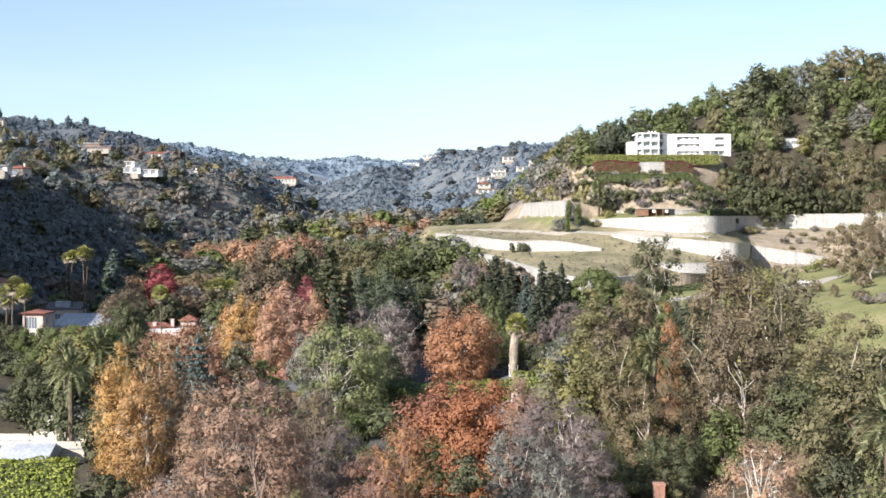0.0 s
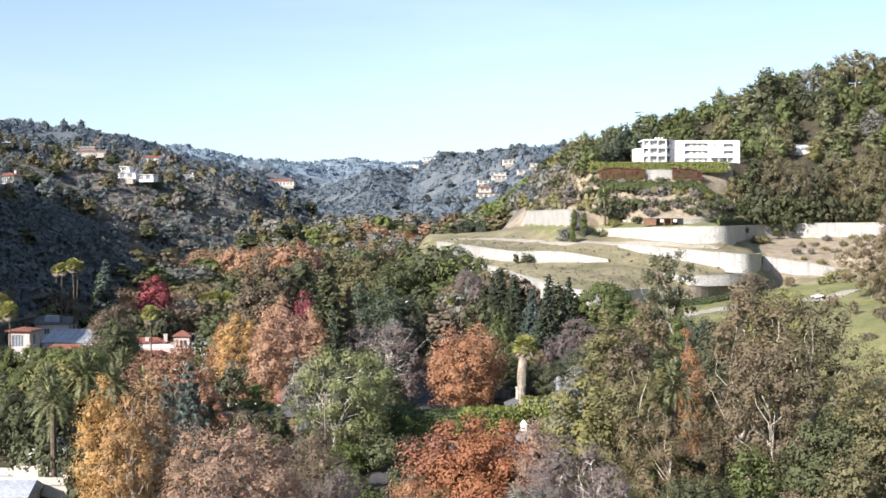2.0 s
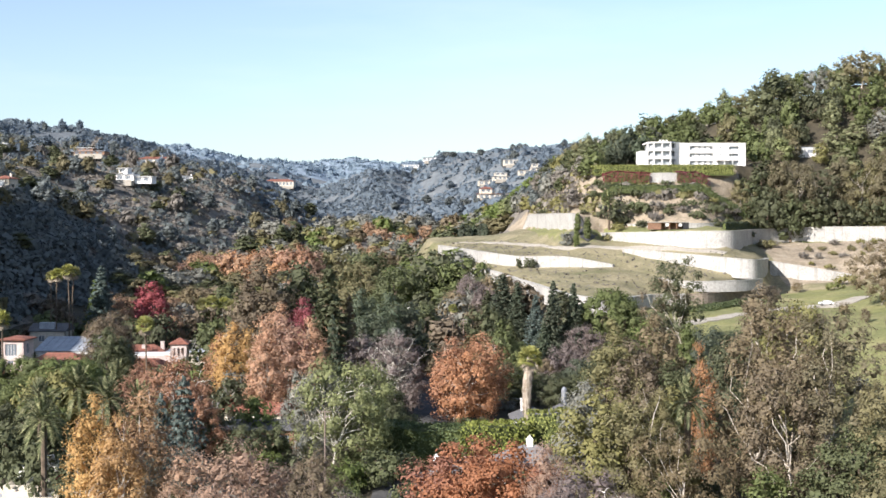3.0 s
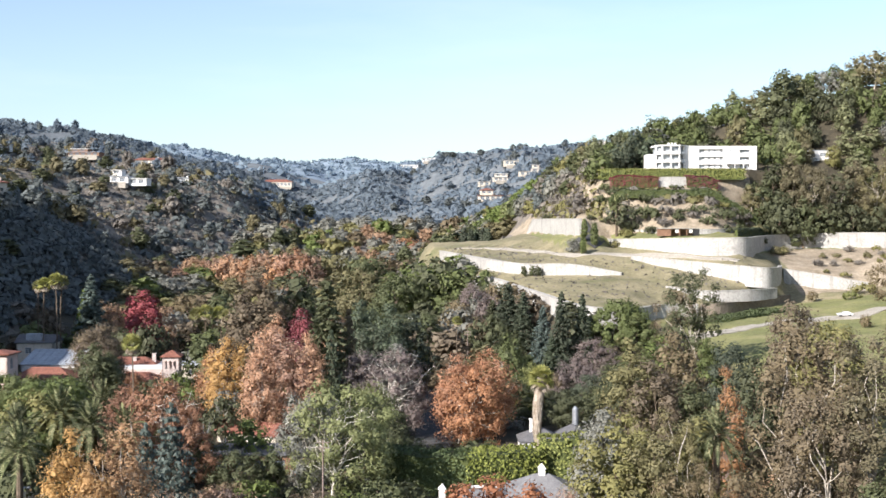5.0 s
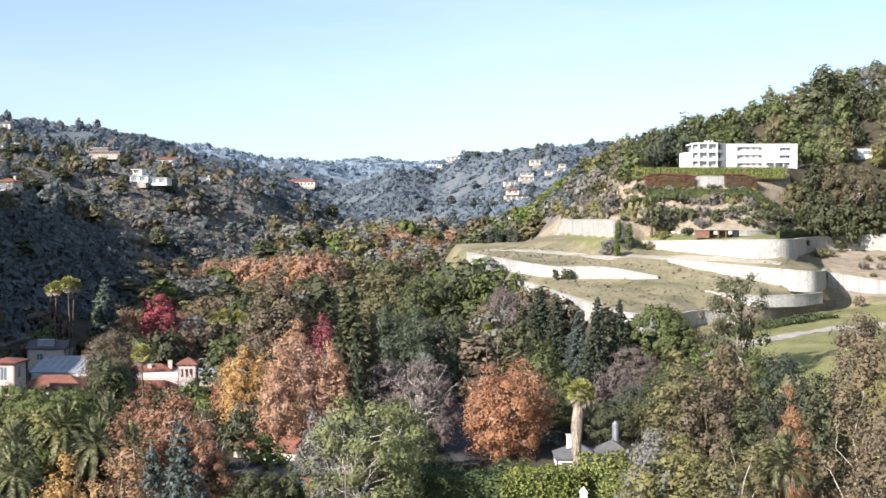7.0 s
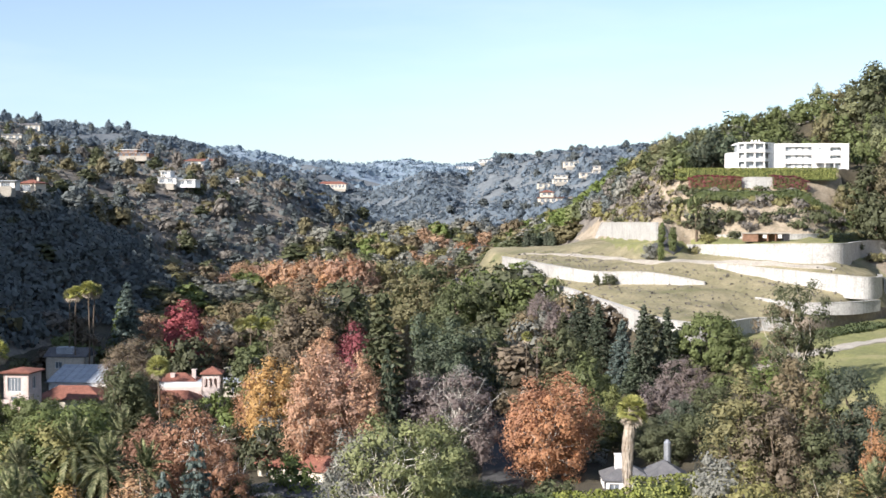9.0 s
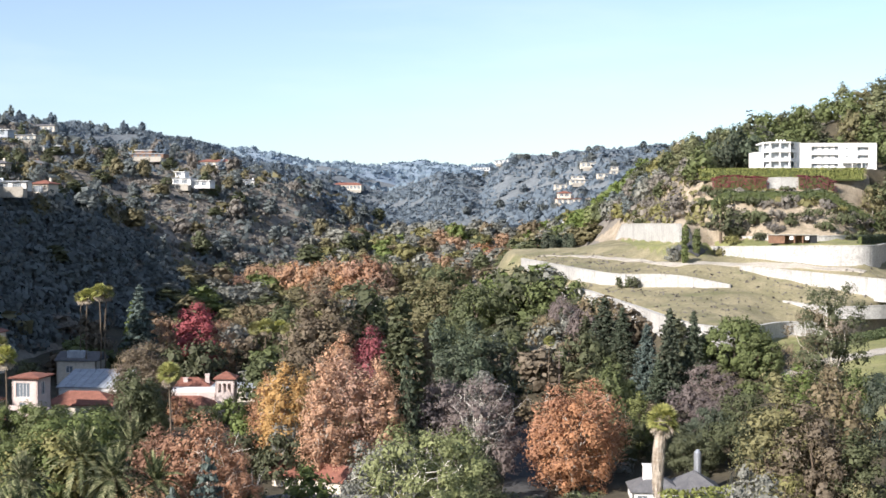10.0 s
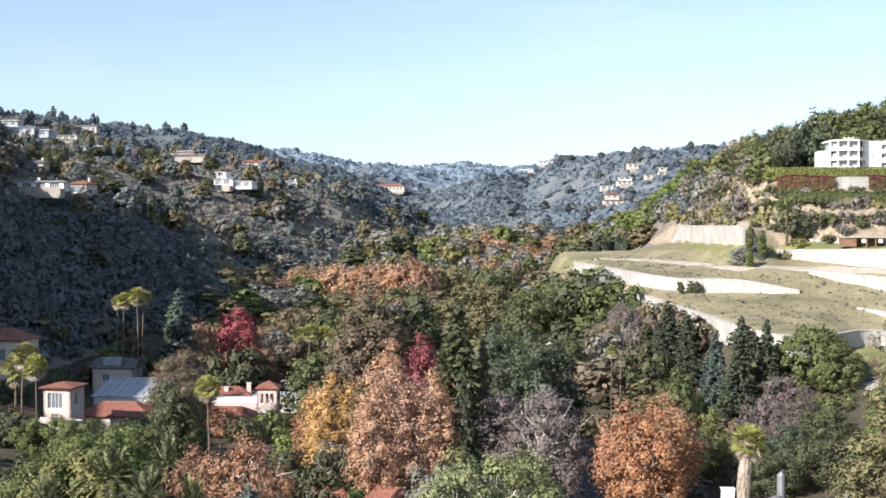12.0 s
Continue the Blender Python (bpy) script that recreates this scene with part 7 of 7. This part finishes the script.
plant("wood", "sage", 59.7, 1391.9, 5.3, 8.9)
plant("tall_wood", "chap", 42.2, 1418.2, 11.1, 6.8)
plant("tall_wood", "sage", 58.1, 1414.9, 10.0, 7.9)
plant("wood", "sage", 80.6, 1324.2, 4.9, 8.0)
plant("wood", "chap", 100.8, 1326.6, 5.0, 6.9)
plant("tall_wood", "sage", 78.8, 1346.2, 9.4, 6.6)
plant("tall_wood", "sage", 97.0, 1345.7, 9.3, 8.1)
plant("wood", "sage", 91.6, 1316.9, 6.3, 7.3)
plant("wood", "sage", 104.9, 1316.5, 6.0, 6.3)
plant("tall_wood", "sage", 91.2, 1335.7, 12.2, 8.2)
plant("tall_wood", "sage", 102.9, 1337.7, 9.5, 6.2)
plant("wood", "sage", -30.4, 1767.0, 5.0, 8.5)
plant("wood", "sage", -3.1, 1763.7, 4.1, 8.6)
plant("tall_wood", "sage", -30.9, 1789.5, 11.4, 6.3)
plant("tall_wood", "sage", -5.2, 1786.5, 11.0, 7.6)
plant("wood", "sage", -74.4, 2250.2, 5.2, 7.8)
plant("wood", "sage", -40.5, 2248.0, 6.2, 7.0)
plant("tall_wood", "sage", -72.5, 2272.4, 10.0, 8.8)
plant("tall_wood", "sage", -41.5, 2275.0, 11.6, 8.6)
plant("wood", "chap", -236.9, 611.5, 4.5, 7.5)
plant("wood", "chap", -228.2, 613.9, 4.8, 8.3)
plant("tall_wood", "oak", -238.1, 631.7, 11.2, 7.0)
plant("tall_wood", "oak", -227.7, 630.5, 13.2, 8.9)
plant("wood", "sage", 150.8, 1273.6, 5.5, 7.7)
plant("wood", "chap", 168.8, 1271.9, 4.6, 8.8)
plant("tall_wood", "sage", 149.1, 1295.9, 11.9, 8.1)
plant("tall_wood", "chap", 167.1, 1299.8, 13.2, 8.2)
plant("wood", "oak", 127.6, 652.7, 4.1, 7.6)
plant("wood", "oak", 135.4, 651.0, 4.3, 6.6)
plant("tall_wood", "euc", 126.6, 671.4, 12.7, 8.5)
plant("tall_wood", "oak", 136.4, 674.8, 10.6, 6.7)
plant("wood", "chap", -330.7, 920.5, 6.1, 8.9)
plant("wood", "oak", -315.2, 923.9, 4.0, 6.0)
plant("tall_wood", "chap", -332.9, 938.8, 11.1, 6.3)
plant("tall_wood", "euc", -316.7, 938.4, 10.7, 7.1)

# ---- woodland between them, and the scrub on the slopes ----
rng = np.random.default_rng(7)
TAKEN = [(o.location.x, o.location.y, 0.3 * o.get("spread", 8.0)) for k in KINDS for o in scene.objects if o.type == "EMPTY" and o.name.split(".")[0] == KINDS[k][0] and o.get("group") == (GROUPS.get(k) or o.get("group"))]
# ground kept open: houses and the camera's sightlines before them, roads and lawns (x, y, radius)
CLEAR = [(-85, 425, 26), (-88, 405, 16), (-72, 395, 10), (-130, 415, 22), (-122, 388, 16), (-122, 368, 14), (-127, 374, 17), (-121, 352, 14), (-116, 335, 11), (-150, 400, 16), (-143, 378, 10), (-82, 244, 20), (-80, 224, 15), (-78, 206, 12), (-74, 188, 13), (-70, 172, 11), (23, 328, 15), (22, 312, 13), (12, 270, 17), (11, 252, 14), (10, 236, 11), (9, 222, 8),
         (-48, 334, 15), (-46, 318, 11), (-42, 300, 12), (-80, 393, 14), (-75, 373, 12), (-72, 355, 9), (-6, 350, 9), (-6, 330, 9), (-5, 372, 8), (0, 284, 8), (10, 284, 8), (26, 290, 8), (32, 170, 14), (5, 399, 6), (-8, 412, 5)]


def free(x, y, r):
    return all((x - a) ** 2 + (y - b) ** 2 > (c + 0.3 * r) ** 2 for a, b, c in CLEAR) and all((x - a) ** 2 + (y - b) ** 2 > (0.8 * c + 0.35 * r) ** 2 for a, b, c in TAKEN)


def scatter(n, x0, x1, y0, y1, kinds, hs, ws, ok=None, tall=0):
    """Up to n trees strewn over a stretch of ground, clear of what stands there."""
    for _ in range(n):
        x, y = rng.uniform(x0, x1), rng.uniform(y0, y1)
        h, w = rng.uniform(*hs), rng.uniform(*ws)
        if (ok is None or ok(x, y)) and free(x, y, w):
            kind, leaf = kinds[rng.integers(len(kinds))]
            plant(kind, leaf, x, y, h, w)
            TAKEN.append((x, y, 0.4 * w))


def woods(name, label, n, x0, x1, y0, y1, kinds, hs, ws, ok=None, keep=0.55):
    """The same, for woods past counting: all their crowns and trunks as one mesh."""
    looks, quads, index = [], [], []
    for _ in range(n):
        x, y = rng.uniform(x0, x1), rng.uniform(y0, y1)
        h, w = rng.uniform(*hs), rng.uniform(*ws)
        if (ok is None or ok(x, y)) and free(x, y, w):
            kind, leaf = kinds[rng.integers(len(kinds))]
            h0, w0, meshes = forms(kind + "_far" if kind + "_far" in RECIPE else kind)[rng.integers(2)]
            q, a = QUADS[meshes[1].name], rng.uniform(0, 6.283)
            m = SOLID.get(meshes[1].name.split(".")[0], 0)
            q = np.concatenate([q[:m], q[m + rng.permutation(len(q) - m)[: int(keep * (len(q) - m))]]])
            c = q[:, :4].mean(axis=1, keepdims=True)
            q[:, :4] = (c + 0.95 / keep ** 0.5 * (q[:, :4] - c)) * np.array([w / w0, w / w0, h / h0])
            q = np.stack([q[..., 0] * math.cos(a) - q[..., 1] * math.sin(a), q[..., 0] * math.sin(a) + q[..., 1] * math.cos(a), q[..., 2]], axis=-1)
            q[:, :4] += (x, y, ground_z(x, y))
            looks += [] if leaf in looks else [leaf]
            quads.append(q)
            index.append(np.full(len(q), looks.index(leaf)))
            TAKEN.append((x, y, 0.4 * w))
    return tagged(new(name, quads_mesh(name, np.concatenate(quads), [LEAF[k] for k in looks], np.concatenate(index))), label, "woodland", kind="stuff")


MIXED = [("wood", "oak"), ("wood", "oak"), ("wood", "green"), ("wood", "olive"), ("wood", "grey"), ("tall_wood", "oak"), ("wood", "brown"), ("bare", "rose"), ("wood", "oak"), ("wood", "oak")]
GREEN = [("wood", "oak"), ("wood", "olive"), ("wood", "olive"), ("tall_wood", "oak"), ("wood", "green"), ("tall_wood", "grey"), ("wood", "brown"), ("wood", "grey"), ("tall_wood", "euc")]
valley = lambda x, y: -0.36 * y - 12 < x < min(62, 0.30 * y + 8) and ground_z(x, y) < 22
scatter(240, -70, 66, 118, 250, MIXED, (4, 8), (8, 12), valley)
scatter(380, -150, 66, 235, 400, MIXED, (4, 8), (8, 13), valley)
woods("valley_woods", "mixed evergreen woodland filling the canyon floor", 330, -150, 50, 390, 520, GREEN, (8, 14), (11, 17), lambda x, y: valley(x, y) and x < 8 + 0.4 * (520 - y))
woods("upper_valley_woods", "olive and brown woodland higher up the canyon", 330, -150, 12, 510, 720, GREEN + [("bare", "rose"), ("wood", "grey")], (6, 11), (12, 18), lambda x, y: x < 2 - 0.1 * (y - 510) + (12 if y < 560 else 0) and ground_z(x, y) < 32)
woods("far_valley_woods", "grey-green and russet woods at the canyon's head", 300, -130, 40, 700, 1050, GREEN + [("bare", "rose"), ("wood", "grey")], (9, 14), (11, 16), lambda x, y: ground_z(x, y) < 44, 0.4)
# wooded hill round and behind the white house
HILL = [("wood", "green"), ("tall_wood", "pale"), ("wood", "green"), ("wood", "oak"), ("round", "pale"), ("round", "green"), ("wood", "olive"), ("tall_wood", "green"), ("tall_wood", "grey"), ("round", "oak")]
FLANK = [("wood", "oak"), ("wood", "grey"), ("tall_wood", "oak"), ("wood", "scrub"), ("tall_wood", "chap"), ("wood", "olive")]
woods("hill_woods", "thick mixed woods on the steep hill behind the white house", 900, 62, 225, 560, 668, HILL, (11, 17), (10, 15), lambda x, y: not (66 < x < 140 and y < 602) and y < 662 and not (150 < x < 172 and y < 590), 0.9)
scatter(150, 128, 225, 540, 580, HILL, (9, 14), (8, 12), lambda x, y: x > 134 and y > 556 and not (150 < x < 172))
woods("flank_woods", "low trees on the flank of the estate hill", 220, 20, 66, 560, 720, FLANK, (5, 14), (6, 11), lambda x, y: x > 40 and np.interp(x, [40, 52, 60, 66], [668, 600, 560, 556]) < y)
woods("side_valley_woods", "woods on the slope beyond the estate", 200, 5, 130, 690, 1000, HILL, (8, 12), (10, 14), lambda x, y: ground_z(x, y) > 30, 0.4)
SLOPE = [("bush", "oak"), ("bush", "scrub"), ("bush", "olive"), ("bush", "oak")]
scatter(160, 62, 132, 526, 543, SLOPE, (2.5, 4.5), (5, 8))
scatter(60, 61, 68, 540, 575, SLOPE + [("wood", "olive")], (2.5, 5), (5, 8))
scatter(70, 52, 66, 538, 600, [("bush", "scrub"), ("bush", "brown"), ("bush", "oak")], (1.5, 3.0), (3, 6))
scatter(60, 64, 132, 541, 549, SLOPE, (1.5, 2.5), (4, 7))
scatter(110, 46, 68, 540, 612, [("wood", "oak"), ("wood", "olive"), ("bush", "scrub"), ("wood", "grey"), ("tall_wood", "oak")], (5, 11), (6, 10), lambda x, y: y > np.interp(x, [46, 52, 68], [612, 556, 545]))
scatter(80, 66, 128, 537, 546, SLOPE, (3, 5.5), (6, 9))
scatter(60, 44, 66, 536, 640, [("bush", "scrub"), ("bush", "brown"), ("bush", "oak")], (2, 4), (4, 7), lambda x, y: y > np.interp(x, [44, 52, 66], [616, 552, 546]))
scatter(30, 84, 150, 275, 400, [("bush", "olive"), ("bush", "brown"), ("bush", "scrub"), ("bare", "brown")], (2, 5), (3, 6), lambda x, y: x < 0.37 * y + 4 and not (405 < y < 440))
scatter(26, 130, 200, 490, 535, [("bush", "scrub"), ("bush", "olive")], (1.5, 3), (2.5, 5))
# gum trees and oaks on the near right bank
scatter(160, 40, 130, 150, 330, [("wood", "oak"), ("wood", "olive"), ("open", "euc"), ("wood", "brown"), ("wood", "oak")], (9, 14), (9, 13), lambda x, y: x < 0.36 * y - 2 and y < 255)


def scrub(name, label, n, leaf, place, size, per, card, seed, rise=0.25, flat=0.8, count=5):
    """A slope's cover of shrubs as one mesh, turned to the light as the slope is."""
    r = np.random.default_rng(seed)
    x, y = place(r, n)
    z = land(x, y)
    tilt = unit(np.stack([-(land(x + 6, y) - land(x - 6, y)) / 12, -(land(x, y + 6) - land(x, y - 6)) / 12, np.ones(len(x))], axis=1))
    s = r.uniform(*size, len(x)) * (0.75 + 0.5 * r.uniform(0, 1, len(x)) ** 3)
    c = np.stack([x, y, z + rise * s], axis=1)
    q = leaves(c, 0.6 * s, per, card, r, flat * 0.95)
    scale = np.repeat(s / np.mean(size), per)
    mid = q[:, :4].mean(axis=1, keepdims=True)
    q[:, :4] = mid + (q[:, :4] - mid) * scale[:, None, None]
    q[:, 4:] = unit(q[:, 4:] + 0.8 * np.repeat(tilt, per, axis=0)[:, None, :])
    q = np.concatenate([tufts(c, 0.5 * s, r, flat, None, count, tilt), q])
    ob = new(name, quads_mesh(name, q, LEAF[leaf]))
    return tagged(ob, label, "scrub", kind="stuff")


def uniform(x0, x1, y0, y1, ok):
    def pick(r, n):
        x, y = r.uniform(x0, x1, 4 * n), r.uniform(y0, y1, 4 * n)
        k = ok(x, y)
        return x[k][:n], y[k][:n]
    return pick


patch = lambda x, y: np.sin(x * 0.05 + 2 * np.sin(y * 0.031)) + np.sin(y * 0.043 + x * 0.02) + 0.8 * np.sin(x * 0.13 - y * 0.09)
slope = lambda x, y: (x > -0.52 * y - 25) & (land(x, y) > 14 + 0.018 * (y - 400)) & (x < -60)
# flattened so shadow gaps close up, as haze would soften them
scrub("hill_scrub", "dry brown chaparral, lightened for haze, covering the hillside", 11000, "scrub", uniform(-500, -80, 420, 1200, lambda x, y: slope(x, y) & (patch(x, y) > -1.4)), (2.2, 4.6), 6, 0.55, 21, 0.12, 0.42)
scrub("hill_oaks", "darker scrub oaks, colour lifted for haze, in the folds of the hillside", 3400, "chap", uniform(-500, -80, 400, 1200, lambda x, y: slope(x, y) & (patch(x, y) < 0.7)), (3, 7.0), 12, 0.6, 22, 0.2, 0.68, 12)
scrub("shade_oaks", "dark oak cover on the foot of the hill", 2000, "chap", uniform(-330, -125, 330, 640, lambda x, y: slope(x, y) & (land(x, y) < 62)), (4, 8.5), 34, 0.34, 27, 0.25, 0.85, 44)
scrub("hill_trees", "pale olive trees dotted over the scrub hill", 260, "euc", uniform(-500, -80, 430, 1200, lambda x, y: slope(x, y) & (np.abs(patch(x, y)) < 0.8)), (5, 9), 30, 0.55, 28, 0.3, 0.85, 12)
scrub("crest_trees", "trees along the crest of the hill, blued for haze", 220, "sage", uniform(-640, -150, 900, 1600, lambda x, y: (x > -0.47 * y - 20) & (land(x, y) > 70)), (4.5, 8), 24, 0.6, 23, 0.3, 0.9, 12)
# far woods: blued leaves and flattened mounds imitate haze
scrub("ridge_woods", "woods on the opposite ridge, leaves blued for haze", 9000, "sage", uniform(-160, 330, 1000, 1850, lambda x, y: (x < 0.22 * y) & (patch(x, y) > -1.3)), (4.5, 9), 5, 0.8, 24, 0.08, 0.36)
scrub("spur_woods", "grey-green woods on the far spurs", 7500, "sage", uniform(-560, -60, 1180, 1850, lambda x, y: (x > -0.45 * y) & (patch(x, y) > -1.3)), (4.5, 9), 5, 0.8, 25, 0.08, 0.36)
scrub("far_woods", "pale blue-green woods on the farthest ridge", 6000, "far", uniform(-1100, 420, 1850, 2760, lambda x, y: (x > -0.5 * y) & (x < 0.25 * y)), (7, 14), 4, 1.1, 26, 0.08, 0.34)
bank = lambda x, y: (y > np.interp(x, [44, 52, 60, 132], [618, 554, 540, 538])) & (y < np.interp(x, [44, 62, 66, 132], [650, 600, 548, 548]))
scrub("bank_scrub", "dry shrubs on the bank below the white house", 300, "scrub", uniform(44, 132, 536, 650, bank), (2.2, 4.5), 16, 0.3, 31, 0.25, 0.75, 14)
scrub("bank_shrubs", "olive shrubs on the bank below the white house", 260, "olive", uniform(44, 132, 536, 650, bank), (2.5, 5), 16, 0.3, 32, 0.25, 0.75, 14)
turf = lambda x, y: (y > np.interp(x, [-8, 20, 42, 70, 110], [560, 505, 440, 456, 470])) & (y < np.interp(x, [-8, 20, 50, 70, 110], [620, 590, 508, 498, 485]))
scrub("grass_tussocks", "dry tussocks dotted over the grass slope", 900, "scrub", uniform(-6, 108, 440, 615, turf), (0.3, 0.9), 6, 0.16, 33, 0.2, 0.6, 5)
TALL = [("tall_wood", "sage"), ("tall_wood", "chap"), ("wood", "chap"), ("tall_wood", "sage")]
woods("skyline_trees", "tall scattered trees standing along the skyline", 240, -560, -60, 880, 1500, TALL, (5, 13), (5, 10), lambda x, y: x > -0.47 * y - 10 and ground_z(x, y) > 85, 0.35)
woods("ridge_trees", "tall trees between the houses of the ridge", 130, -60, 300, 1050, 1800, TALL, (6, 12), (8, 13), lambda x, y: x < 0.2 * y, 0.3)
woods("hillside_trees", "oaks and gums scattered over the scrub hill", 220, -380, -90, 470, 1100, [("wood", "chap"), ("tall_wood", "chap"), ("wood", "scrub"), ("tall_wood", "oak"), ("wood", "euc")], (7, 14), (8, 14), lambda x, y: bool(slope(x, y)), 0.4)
